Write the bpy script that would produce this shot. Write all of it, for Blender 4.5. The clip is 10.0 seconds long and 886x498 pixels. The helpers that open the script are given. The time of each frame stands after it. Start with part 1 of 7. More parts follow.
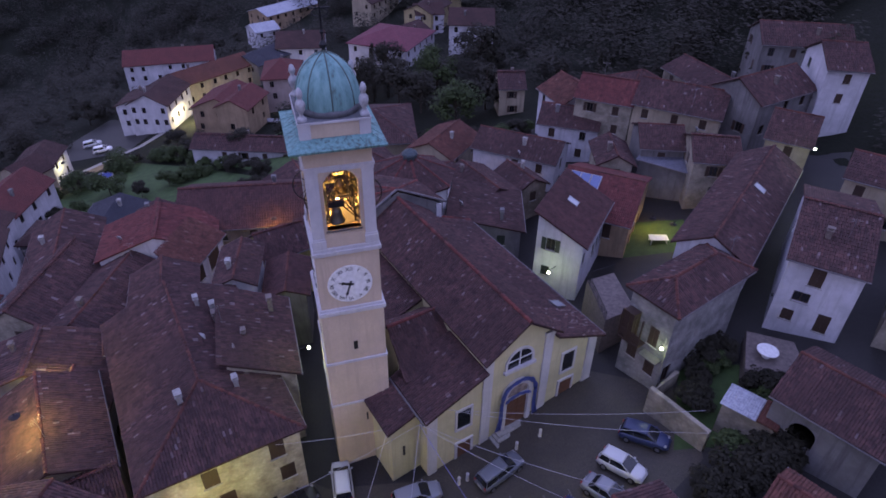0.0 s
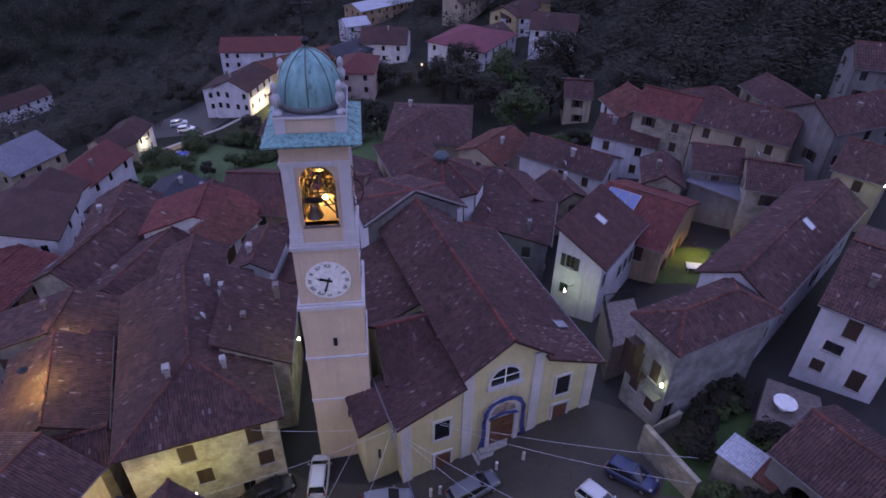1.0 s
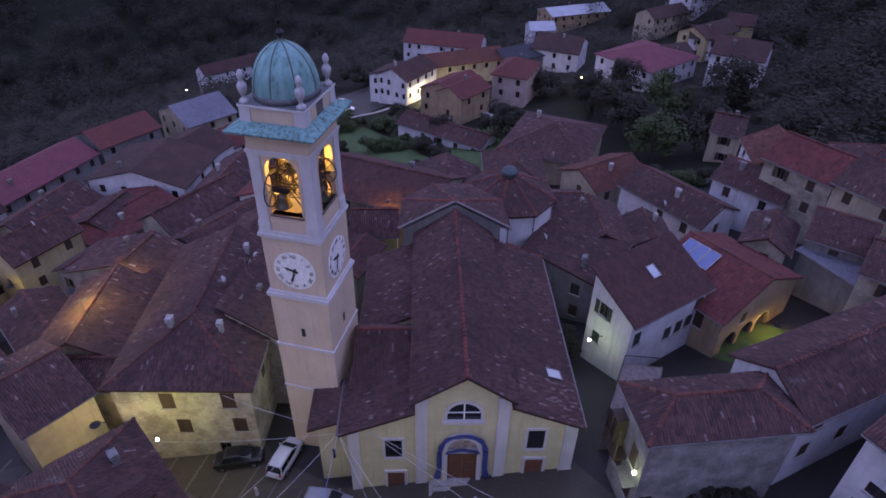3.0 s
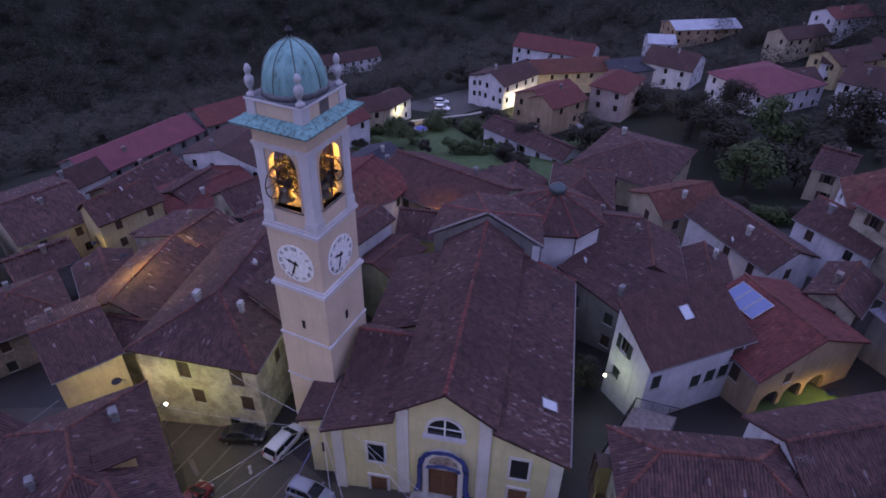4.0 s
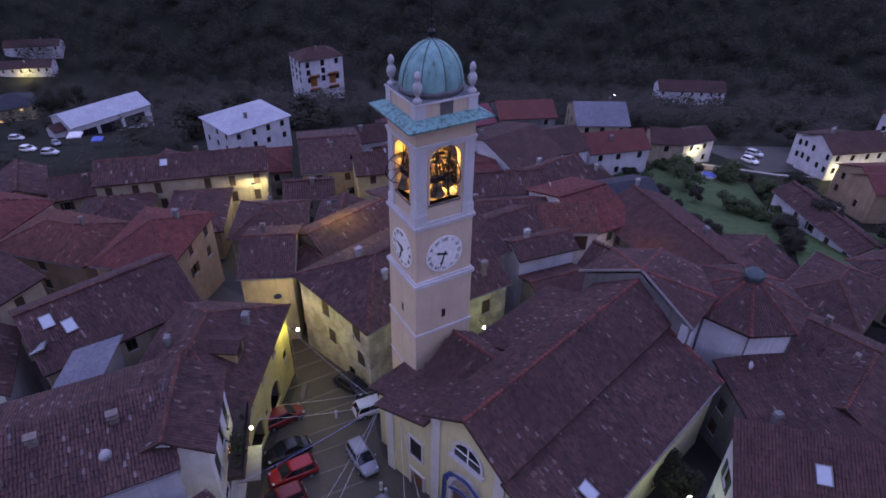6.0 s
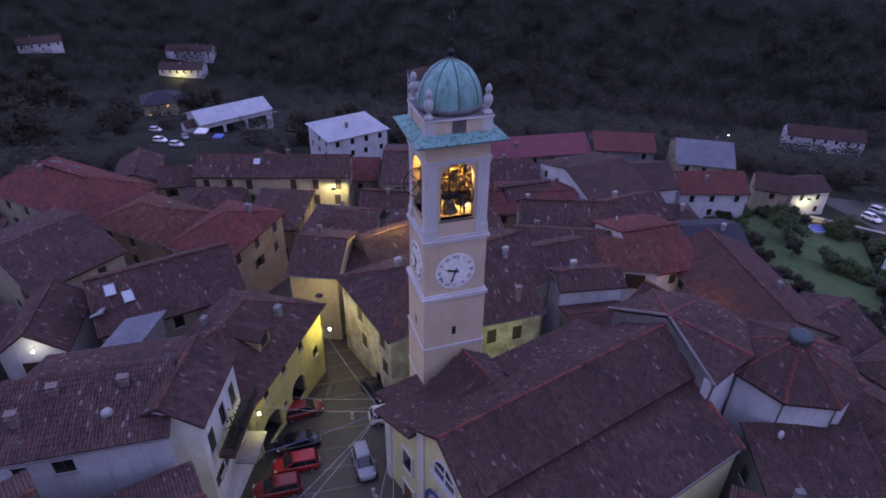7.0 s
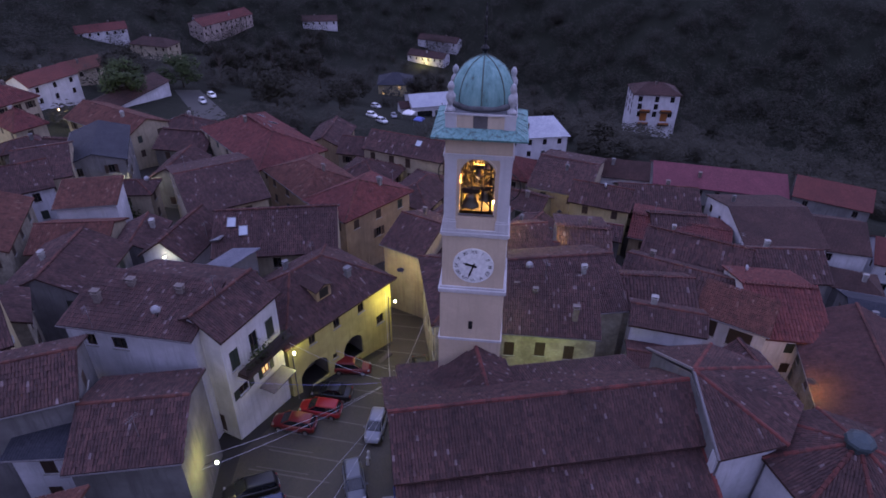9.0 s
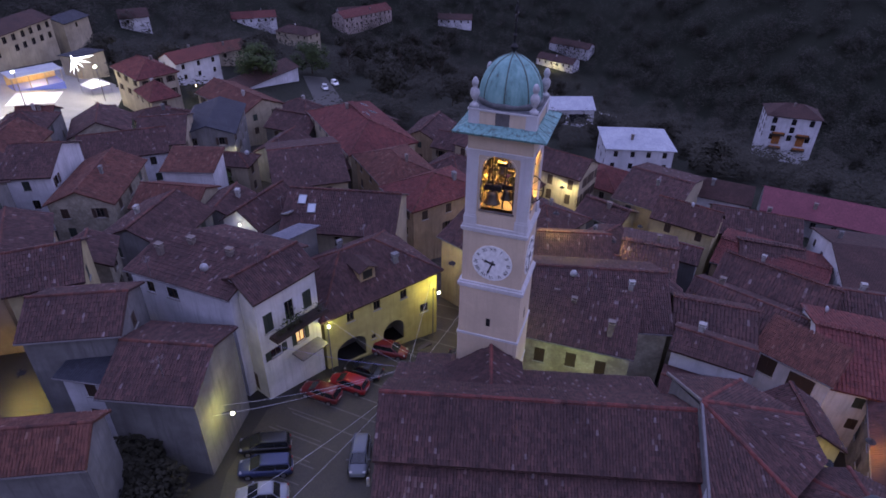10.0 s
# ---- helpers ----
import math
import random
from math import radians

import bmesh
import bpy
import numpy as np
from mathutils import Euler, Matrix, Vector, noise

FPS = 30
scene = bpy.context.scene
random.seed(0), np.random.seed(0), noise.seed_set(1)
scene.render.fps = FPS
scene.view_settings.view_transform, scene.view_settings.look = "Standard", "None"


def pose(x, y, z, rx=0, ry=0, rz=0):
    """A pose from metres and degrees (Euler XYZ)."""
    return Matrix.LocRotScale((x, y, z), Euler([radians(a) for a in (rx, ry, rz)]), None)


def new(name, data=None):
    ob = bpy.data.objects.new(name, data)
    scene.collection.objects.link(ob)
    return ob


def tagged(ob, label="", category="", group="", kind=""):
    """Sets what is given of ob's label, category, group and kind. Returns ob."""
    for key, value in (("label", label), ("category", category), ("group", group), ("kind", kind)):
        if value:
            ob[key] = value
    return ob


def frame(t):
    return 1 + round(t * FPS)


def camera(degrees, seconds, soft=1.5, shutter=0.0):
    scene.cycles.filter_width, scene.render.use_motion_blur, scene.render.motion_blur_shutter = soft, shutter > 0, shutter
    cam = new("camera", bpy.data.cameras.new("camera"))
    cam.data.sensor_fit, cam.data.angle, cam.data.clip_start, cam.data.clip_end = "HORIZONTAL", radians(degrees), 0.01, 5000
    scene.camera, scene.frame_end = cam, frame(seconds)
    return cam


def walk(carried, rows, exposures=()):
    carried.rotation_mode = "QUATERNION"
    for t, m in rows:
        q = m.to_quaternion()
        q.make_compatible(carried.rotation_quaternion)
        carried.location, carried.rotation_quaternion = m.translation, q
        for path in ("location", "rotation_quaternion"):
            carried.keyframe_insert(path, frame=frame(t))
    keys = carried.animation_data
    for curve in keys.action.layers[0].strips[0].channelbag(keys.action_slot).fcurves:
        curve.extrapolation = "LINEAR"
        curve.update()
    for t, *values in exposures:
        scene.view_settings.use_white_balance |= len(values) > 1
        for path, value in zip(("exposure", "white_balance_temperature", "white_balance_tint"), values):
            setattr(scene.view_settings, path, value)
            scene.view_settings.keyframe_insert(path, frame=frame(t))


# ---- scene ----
cam = camera(70.8, 10.0, 1.7)
METRES, EYE, TILT, LEAN, TURN = 75.0, 45.75, 0.0, 0.0, 0.0
ROWS = [
    (0.0, 0.0, 0.0, 0.0, 0.5, -35.41, -0.71),
    (0.5, 0.0463, 0.0087, -0.0006, 5.12, -35.44, -0.77),
    (1.0, 0.0956, 0.0235, -0.0019, 10.3, -35.44, -0.81),
    (1.5, 0.1405, 0.0418, -0.0029, 15.35, -35.46, -0.86),
    (2.0, 0.1864, 0.0652, -0.0042, 20.87, -35.5, -0.92),
    (2.5, 0.2264, 0.0906, -0.0044, 25.9, -35.5, -0.94),
    (4.0, 0.3388, 0.1949, -0.0021, 42.78, -35.55, -0.99),
    (4.5, 0.3664, 0.2333, -0.001, 51.76, -35.61, -1.11),
    (5.0, 0.3934, 0.2785, 0.0002, 61.33, -35.67, -1.18),
    (5.5, 0.4142, 0.3234, 0.0001, 69.79, -35.7, -1.19),
    (7.0, 0.4498, 0.4697, -0.0, 89.27, -33.15, -0.89),
    (7.5, 0.4524, 0.5187, 0.0002, 95.2, -33.11, -0.87),
    (8.0, 0.4499, 0.5701, 0.0002, 100.75, -33.05, -0.85),
    (8.5, 0.4432, 0.6164, -0.0008, 106.81, -33.01, -0.83),
    (9.0, 0.4314, 0.6667, -0.0021, 112.98, -33.01, -0.83),
    (9.5, 0.4153, 0.7133, -0.0026, 119.77, -33.01, -0.81),
    (10.0, 0.3937, 0.7602, -0.0031, 125.92, -33.03, -0.79),
]
walk(cam, [(t, pose(0, 0, EYE, TILT, LEAN, TURN) @ pose(METRES * x, METRES * y, METRES * z, 90 + pitch, roll, yaw)) for t, x, y, z, yaw, pitch, roll in ROWS])

# ---- light ----
world = bpy.data.worlds.new("dusk")
scene.world = world
world.use_nodes = True
wn, wl = world.node_tree.nodes, world.node_tree.links
wn.clear()
w_out = wn.new("ShaderNodeOutputWorld")
w_bg = wn.new("ShaderNodeBackground")
w_tc = wn.new("ShaderNodeTexCoord")
w_sep = wn.new("ShaderNodeSeparateXYZ")
w_ramp = wn.new("ShaderNodeValToRGB")
w_ramp.color_ramp.elements[0].position = 0.0
w_ramp.color_ramp.elements[0].color = (0.462, 0.432, 0.69, 1)
w_ramp.color_ramp.elements[1].position = 0.75
w_ramp.color_ramp.elements[1].color = (0.362, 0.387, 0.812, 1)
wl.new(w_tc.outputs["Generated"], w_sep.inputs[0])
wl.new(w_sep.outputs["Z"], w_ramp.inputs[0])
wl.new(w_ramp.outputs[0], w_bg.inputs["Color"])
w_bg.inputs["Strength"].default_value = 2.08
wl.new(w_bg.outputs[0], w_out.inputs[0])


# ---- materials ----
class Nodes:
    def __init__(self, name):
        self.mat = bpy.data.materials.new(name)
        self.mat.use_nodes = True
        self.t = self.mat.node_tree
        self.b = self.t.nodes["Principled BSDF"]

    def add(self, kind, **values):
        n = self.t.nodes.new(kind)
        for key, v in values.items():
            n.inputs[key].default_value = v
        return n

    def link(self, a, b):
        self.t.links.new(a, b)

    def noise(self, scale, detail=4.0, rough=0.6, coords="Object"):
        tc = self.add("ShaderNodeTexCoord")
        n = self.add("ShaderNodeTexNoise", Scale=scale, Detail=detail, Roughness=rough)
        self.link(tc.outputs[coords], n.inputs["Vector"])
        return n.outputs["Fac"]

    def ramp(self, fac, stops):
        r = self.add("ShaderNodeValToRGB")
        els = r.color_ramp.elements
        while len(els) < len(stops):
            els.new(0.5)
        for e, (p, c) in zip(els, stops):
            e.position = p
            e.color = (*c, 1)
        self.link(fac, r.inputs[0])
        return r.outputs[0]

    def mix(self, fac, a, b, mode="MIX"):
        m = self.t.nodes.new("ShaderNodeMix")
        m.data_type, m.blend_type = "RGBA", mode
        for sock, v in ((m.inputs[0], fac), (m.inputs[6], a), (m.inputs[7], b)):
            if isinstance(v, (int, float)):
                sock.default_value = v
            elif isinstance(v, tuple):
                sock.default_value = (*v, 1)
            else:
                self.link(v, sock)
        return m.outputs[2]

    def bump(self, height, strength, dist=0.02):
        n = self.add("ShaderNodeBump", Strength=strength, Distance=dist)
        self.link(height, n.inputs["Height"])
        self.link(n.outputs[0], self.b.inputs["Normal"])

    def finish(self, colour, rough, metal=0.0, spec=0.5):
        if isinstance(colour, tuple):
            self.b.inputs["Base Color"].default_value = (*colour, 1)
        else:
            self.link(colour, self.b.inputs["Base Color"])
        self.b.inputs["Roughness"].default_value = rough
        self.b.inputs["Metallic"].default_value = metal
        self.b.inputs["Specular IOR Level"].default_value = spec
        return self.mat


def shade(c, k):
    return tuple(min(1, v * k) for v in c)


def plaster(name, c, dirt=0.35):
    n = Nodes(name)
    big = n.noise(0.35, 6, 0.65)
    fine = n.noise(6, 5, 0.7)
    tc = n.add("ShaderNodeTexCoord")
    mp = n.add("ShaderNodeMapping")
    mp.inputs["Scale"].default_value = (2.2, 2.2, 0.18)
    streak = n.add("ShaderNodeTexNoise", Scale=1.0, Detail=5.0, Roughness=0.65)
    n.link(tc.outputs["Object"], mp.inputs[0])
    n.link(mp.outputs[0], streak.inputs["Vector"])
    col = n.mix(n.ramp(big, [(0.35, (0, 0, 0)), (0.7, (1, 1, 1))]), shade(c, 1 - dirt), c)
    col = n.mix(n.ramp(streak.outputs["Fac"], [(0.3, (1, 1, 1)), (0.5, (0, 0, 0))]), col, shade(c, 1 - 1.1 * dirt))
    col = n.mix(n.ramp(fine, [(0.3, (0.7, 0.7, 0.7)), (0.6, (1, 1, 1))]), shade(c, 0.7), col)
    n.bump(fine, 0.3, 0.02)
    return n.finish(col, 0.9, 0, 0.2)


def stonewall(name, c):
    n = Nodes(name)
    tc = n.add("ShaderNodeTexCoord")
    v = n.add("ShaderNodeTexVoronoi", Scale=2.6)
    n.link(tc.outputs["Object"], v.inputs["Vector"])
    big = n.noise(0.5, 6, 0.7)
    col = n.mix(n.ramp(big, [(0.4, (0, 0, 0)), (0.62, (1, 1, 1))]), shade(c, 0.55), c)
    stones = n.ramp(v.outputs["Distance"], [(0.05, (1, 1, 1)), (0.45, (0.72, 0.7, 0.68))])
    col = n.mix(0.6, col, stones, "MULTIPLY")
    n.bump(v.outputs["Distance"], 0.4, 0.04)
    return n.finish(col, 0.95, 0, 0.2)


def tile_mat(name, dark, mid, light, pale):
    n = Nodes(name)
    g = n.add("ShaderNodeNewGeometry")
    isl = g.outputs["Random Per Island"]
    col = n.ramp(isl, [(0.0, dark), (0.35, mid), (0.8, light), (0.972, light), (0.99, pale)])
    big = n.noise(0.22, 6, 0.7)
    moss = n.ramp(big, [(0.36, (0, 0, 0)), (0.6, (1, 1, 1))])
    col = n.mix(moss, n.mix(0.65, col, shade(dark, 0.8)), col)
    blotch = n.ramp(n.noise(1.3, 6, 0.75), [(0.36, (0.55, 0.55, 0.6)), (0.5, (1, 1, 1)), (0.66, (1.25, 1.2, 1.2))])
    col = n.mix(0.85, col, blotch, "MULTIPLY")
    # small scattered spots mixed towards the pale tone
    pale_fleck = n.ramp(n.noise(4.2, 5, 0.8), [(0.66, (0, 0, 0)), (0.74, (1, 1, 1))])
    col = n.mix(pale_fleck, col, n.mix(0.45, col, pale))
    fine = n.noise(14, 4, 0.7)
    n.bump(fine, 0.35, 0.01)
    return n.finish(col, 0.82, 0, 0.3)


def flat_roof_mat(name, a, b):
    n = Nodes(name)
    tc = n.add("ShaderNodeTexCoord")
    w = n.add("ShaderNodeTexWave", Scale=1.6, Distortion=0.6, Detail=2.0)
    n.link(tc.outputs["Object"], w.inputs["Vector"])
    big = n.noise(0.3, 6, 0.7)
    col = n.mix(n.ramp(big, [(0.35, (0, 0, 0)), (0.65, (1, 1, 1))]), a, b)
    col = n.mix(n.ramp(n.noise(3.5, 5, 0.8), [(0.4, (0, 0, 0)), (0.7, (1, 1, 1))]), col, shade(a, 0.6))
    n.bump(w.outputs["Fac"], 0.6, 0.06)
    return n.finish(col, 0.85, 0, 0.3)


def plain(name, c, rough=0.6, metal=0.0, var=0.25, scale=3.0, spec=0.5):
    n = Nodes(name)
    f = n.noise(scale, 5, 0.65)
    col = n.mix(n.ramp(f, [(0.35, (0, 0, 0)), (0.65, (1, 1, 1))]), shade(c, 1 - var), c)
    n.bump(n.noise(scale * 6, 3, 0.6), 0.15, 0.01)
    return n.finish(col, rough, metal, spec)


def glow(name, c, strength):
    n = Nodes(name)
    n.b.inputs["Emission Color"].default_value = (*c, 1)
    n.b.inputs["Emission Strength"].default_value = strength
    return n.finish(c, 0.5)


def copper_mat(name, scale, dirt=0.0):
    n = Nodes(name)
    tc = n.add("ShaderNodeTexCoord")
    mp = n.add("ShaderNodeMapping")
    mp.inputs["Scale"].default_value = (1.6, 1.6, 0.35)
    ns = n.add("ShaderNodeTexNoise", Scale=scale, Detail=6.0, Roughness=0.7)
    n.link(tc.outputs["Object"], mp.inputs[0])
    n.link(mp.outputs[0], ns.inputs["Vector"])
    col = n.ramp(ns.outputs["Fac"], [(0.3 + dirt, (0.07, 0.10, 0.095)), (0.42 + dirt, (0.12, 0.24, 0.235)), (0.58 + dirt, (0.17, 0.32, 0.315)), (0.75 + dirt, (0.24, 0.36, 0.34))])
    n.bump(n.noise(5, 4), 0.3, 0.02)
    return n.finish(col, 0.7, 0.0, 0.35)


def foliage_mat(name, a, b):
    n = Nodes(name)
    g = n.add("ShaderNodeNewGeometry")
    col = n.ramp(g.outputs["Random Per Island"], [(0.0, a), (1.0, b)])
    return n.finish(col, 0.75, 0, 0.2)


def ground_mat():
    n = Nodes("grass and soil")
    big = n.noise(0.05, 6, 0.65)
    fine = n.noise(1.2, 6, 0.75)
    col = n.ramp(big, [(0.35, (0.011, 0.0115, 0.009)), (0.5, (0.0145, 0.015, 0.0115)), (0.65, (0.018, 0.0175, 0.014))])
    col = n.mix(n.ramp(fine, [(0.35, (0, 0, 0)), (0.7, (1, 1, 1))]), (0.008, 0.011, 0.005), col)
    n.bump(fine, 0.8, 0.15)
    return n.finish(col, 0.95, 0, 0.2)


def paving_mat(name, a, b, scale=0.5):
    n = Nodes(name)
    big = n.noise(0.25, 6, 0.7)
    fine = n.noise(9, 5, 0.75)
    col = n.mix(n.ramp(big, [(0.35, (0, 0, 0)), (0.68, (1, 1, 1))]), a, b)
    col = n.mix(n.ramp(fine, [(0.35, (0, 0, 0)), (0.65, (1, 1, 1))]), shade(a, 0.65), col)
    n.bump(fine, 0.3, 0.01)
    return n.finish(col, 0.6, 0, 0.4)


WALL = {
    "white": plaster("white plaster", (0.57, 0.57, 0.62), 0.35),
    "cream": plaster("cream plaster", (0.40, 0.345, 0.26), 0.4),
    "yellow": plaster("yellow plaster", (0.50, 0.44, 0.19), 0.38),
    "straw": plaster("straw yellow plaster", (0.44, 0.375, 0.22), 0.4),
    "ochre": plaster("ochre plaster", (0.36, 0.27, 0.18), 0.4),
    "pinkish": plaster("pink plaster", (0.40, 0.33, 0.31), 0.35),
    "grey": plaster("grey render", (0.20, 0.195, 0.2), 0.45),
    "stone": stonewall("patched stone and plaster", (0.36, 0.33, 0.27)),
    "patched": stonewall("pale patched lime plaster", (0.50, 0.46, 0.37)),
    "grey_stone": stonewall("grey rubble stone", (0.30, 0.30, 0.30)),
    "church": plaster("church yellow plaster", (0.58, 0.535, 0.34), 0.25),
    "tower": plaster("tower apricot plaster", (0.58, 0.47, 0.36), 0.2),
    "trim": plaster("pale stone trim", (0.56, 0.545, 0.56), 0.25),
}
TILE = {
    "old": tile_mat("old terracotta tiles", (0.046, 0.027, 0.027), (0.068, 0.037, 0.036), (0.088, 0.045, 0.043), (0.17, 0.13, 0.135)),
    "red": tile_mat("red tiles", (0.09, 0.03, 0.03), (0.118, 0.036, 0.034), (0.135, 0.04, 0.037), (0.17, 0.065, 0.06)),
    "orange": tile_mat("orange tiles", (0.075, 0.032, 0.026), (0.1, 0.04, 0.031), (0.125, 0.05, 0.039), (0.19, 0.11, 0.09)),
    "brown": tile_mat("plain brown tiles", (0.06, 0.03, 0.03), (0.07, 0.034, 0.033), (0.08, 0.037, 0.036), (0.09, 0.045, 0.043)),
    "pink": tile_mat("pink metal roof", (0.125, 0.04, 0.055), (0.15, 0.048, 0.065), (0.165, 0.052, 0.07), (0.2, 0.08, 0.1)),
}
FLAT = {
    "old": flat_roof_mat("old roof", (0.036, 0.02, 0.019), (0.078, 0.039, 0.036)),
    "red": flat_roof_mat("red roof", (0.095, 0.031, 0.03), (0.135, 0.04, 0.037)),
    "orange": flat_roof_mat("orange roof", (0.08, 0.034, 0.026), (0.13, 0.05, 0.036)),
    "pink": flat_roof_mat("pink roof", (0.13, 0.042, 0.058), (0.18, 0.055, 0.075)),
    "brown": flat_roof_mat("brown roof", (0.05, 0.025, 0.024), (0.078, 0.037, 0.035)),
    "slate": flat_roof_mat("slate roof", (0.025, 0.028, 0.04), (0.05, 0.05, 0.065)),
    "metal": flat_roof_mat("grey sheet roof", (0.12, 0.125, 0.16), (0.18, 0.18, 0.22)),
    "snow": flat_roof_mat("pale sheet roof", (0.34, 0.36, 0.42), (0.45, 0.47, 0.52)),
}
CAP = {
    "old": tile_mat("old ridge tiles", (0.05, 0.022, 0.02), (0.09, 0.034, 0.028), (0.12, 0.045, 0.035), (0.16, 0.08, 0.06)),
    "church": tile_mat("red ridge tiles", (0.075, 0.03, 0.028), (0.115, 0.036, 0.033), (0.15, 0.042, 0.037), (0.2, 0.09, 0.08)),
}
WOOD = plain("dark brown wood", (0.042, 0.024, 0.017), 0.7)
DOORWOOD = plain("brown door wood", (0.13, 0.06, 0.035), 0.6)
GREENWOOD = plain("dark green wood", (0.02, 0.03, 0.025), 0.6)
GLASS = plain("dark window glass", (0.015, 0.017, 0.022), 0.08, 0, 0.2, 2.0, 0.6)
LIT = glow("lit window", (1.0, 0.62, 0.25), 0.9)
STONE = plain("grey stone", (0.32, 0.31, 0.3), 0.85, 0, 0.35)
CHIM = plain("smoked chimney plaster", (0.17, 0.14, 0.13), 0.9, 0, 0.4)
DARKSTONE = plain("dark grey stone", (0.1, 0.09, 0.09), 0.9)
IRON = plain("dark iron", (0.025, 0.025, 0.028), 0.55, 0.6)
BRONZE = plain("bell bronze", (0.10, 0.09, 0.07), 0.45, 0.8)
ZINC = plain("zinc gutter", (0.16, 0.15, 0.16), 0.5, 0.4)
COPPER = copper_mat("verdigris copper", 1.4)
EAVECOPPER = copper_mat("stained eave copper", 2.6, 0.06)
URNSTONE = plain("pale urn stone", (0.42, 0.42, 0.44), 0.85, 0, 0.35, 5.0)
# asphalt base colour lowered to carry the shade between close-set houses
ASPHALT = paving_mat("asphalt darkened for shade", (0.02, 0.019, 0.019), (0.036, 0.034, 0.032))
PORPHYRY = paving_mat("brown cobble paving", (0.05, 0.044, 0.036), (0.085, 0.073, 0.056))
PALE = paving_mat("pale concrete", (0.25, 0.24, 0.23), (0.36, 0.35, 0.34))
GROUND = ground_mat()
BANK = plain("bare sandy earth", (0.22, 0.16, 0.09), 0.95, 0, 0.4, 0.9)
LAWN = plain("garden grass", (0.05, 0.09, 0.025), 0.95, 0, 0.4, 0.8)
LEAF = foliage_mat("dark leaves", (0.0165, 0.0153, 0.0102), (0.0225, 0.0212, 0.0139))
LEAF2 = foliage_mat("green leaves", (0.018, 0.028, 0.009), (0.05, 0.07, 0.024))
BARK = plain("bark", (0.06, 0.045, 0.035), 0.9)
BLUE = plain("blue drapery", (0.12, 0.16, 0.5), 0.8)
WHITE = plain("white paint", (0.78, 0.78, 0.78), 0.6)
BLACK = plain("black paint", (0.012, 0.012, 0.014), 0.5)
RUBBER = plain("tyre rubber", (0.015, 0.015, 0.016), 0.85)
CHROME = plain("wheel alloy", (0.4, 0.4, 0.42), 0.35, 0.8)
LAMPGLOW = glow("street lamp light", (0.95, 1.0, 0.6), 22)
STARGLOW = glow("white festive light", (0.9, 0.93, 1.0), 6)
WARMGLOW = glow("warm lamp light", (1.0, 0.66, 0.25), 60)


# ---- mesh helpers ----
def mesh_of(name, verts, faces, material, smooth=False):
    me = bpy.data.meshes.new(name)
    me.from_pydata([tuple(v) for v in verts], [], faces)
    me.materials.append(material)
    if smooth:
        me.polygons.foreach_set("use_smooth", [True] * len(me.polygons))
    me.update()
    return me


def child(name, me, parent, label="", m=None, kind=""):
    ob = new(name, me)
    ob.parent = parent
    if m is not None:
        ob.matrix_basis = m
    if label:
        tagged(ob, label=label)
    if kind:
        tagged(ob, kind=kind)
    return ob


def part(name, bm, material, parent, label="", smooth=False):
    me = bpy.data.meshes.new(name)
    bm.normal_update()
    bm.to_mesh(me)
    bm.free()
    me.materials.append(material)
    if smooth:
        me.polygons.foreach_set("use_smooth", [True] * len(me.polygons))
    return child(name, me, parent, label)


def thing(name, label, category, m, group="", kind=""):
    ob = new(name)
    ob.empty_display_size = 0.3
    ob.matrix_basis = m
    return tagged(ob, label, category, group, kind)


def box(bm, x0, x1, y0, y1, z0, z1, bevel=0.0):
    vs = [bm.verts.new((x, y, z)) for z in (z0, z1) for y in (y0, y1) for x in (x0, x1)]
    fs = [bm.faces.new([vs[i] for i in f]) for f in ((0, 2, 3, 1), (4, 5, 7, 6), (0, 1, 5, 4), (2, 6, 7, 3), (0, 4, 6, 2), (1, 3, 7, 5))]
    if bevel:
        bmesh.ops.bevel(bm, geom=list({e for f in fs for e in f.edges}), offset=bevel, segments=1, affect="EDGES")
    return bm


def boxes(*specs, bevel=0.0):
    bm = bmesh.new()
    for s in specs:
        box(bm, *s, bevel=bevel)
    return bm


def lathe(profile, n=16, bm=None, at=(0, 0, 0)):
    bm = bm or bmesh.new()
    rings = []
    for r, z in profile:
        rings.append([bm.verts.new((at[0] + r * math.cos(2 * math.pi * i / n), at[1] + r * math.sin(2 * math.pi * i / n), at[2] + z)) for i in range(n)])
    for a, b in zip(rings, rings[1:]):
        for i in range(n):
            bm.faces.new((a[i], a[(i + 1) % n], b[(i + 1) % n], b[i]))
    bm.faces.new(list(reversed(rings[0])))
    bm.faces.new(rings[-1])
    return bm


def rod(bm, p, q, r=0.03, n=6):
    p, q = Vector(p), Vector(q)
    turn = (q - p).to_track_quat("Z", "Y").to_matrix()
    a, b = [], []
    for i in range(n):
        o = turn @ Vector((r * math.cos(2 * math.pi * i / n), r * math.sin(2 * math.pi * i / n), 0))
        a.append(bm.verts.new(p + o))
        b.append(bm.verts.new(q + o))
    for i in range(n):
        bm.faces.new((a[i], a[(i + 1) % n], b[(i + 1) % n], b[i]))
    bm.faces.new(list(reversed(a)))
    bm.faces.new(b)
    return bm


def prism(bm, outline, z0, z1):
    """A block over a plan outline, anticlockwise."""
    a = [bm.verts.new((x, y, z0)) for x, y in outline]
    b = [bm.verts.new((x, y, z1)) for x, y in outline]
    k = len(outline)
    for i in range(k):
        bm.faces.new((a[i], a[(i + 1) % k], b[(i + 1) % k], b[i]))
    bm.faces.new(list(reversed(a)))
    bm.faces.new(b)
    return bm


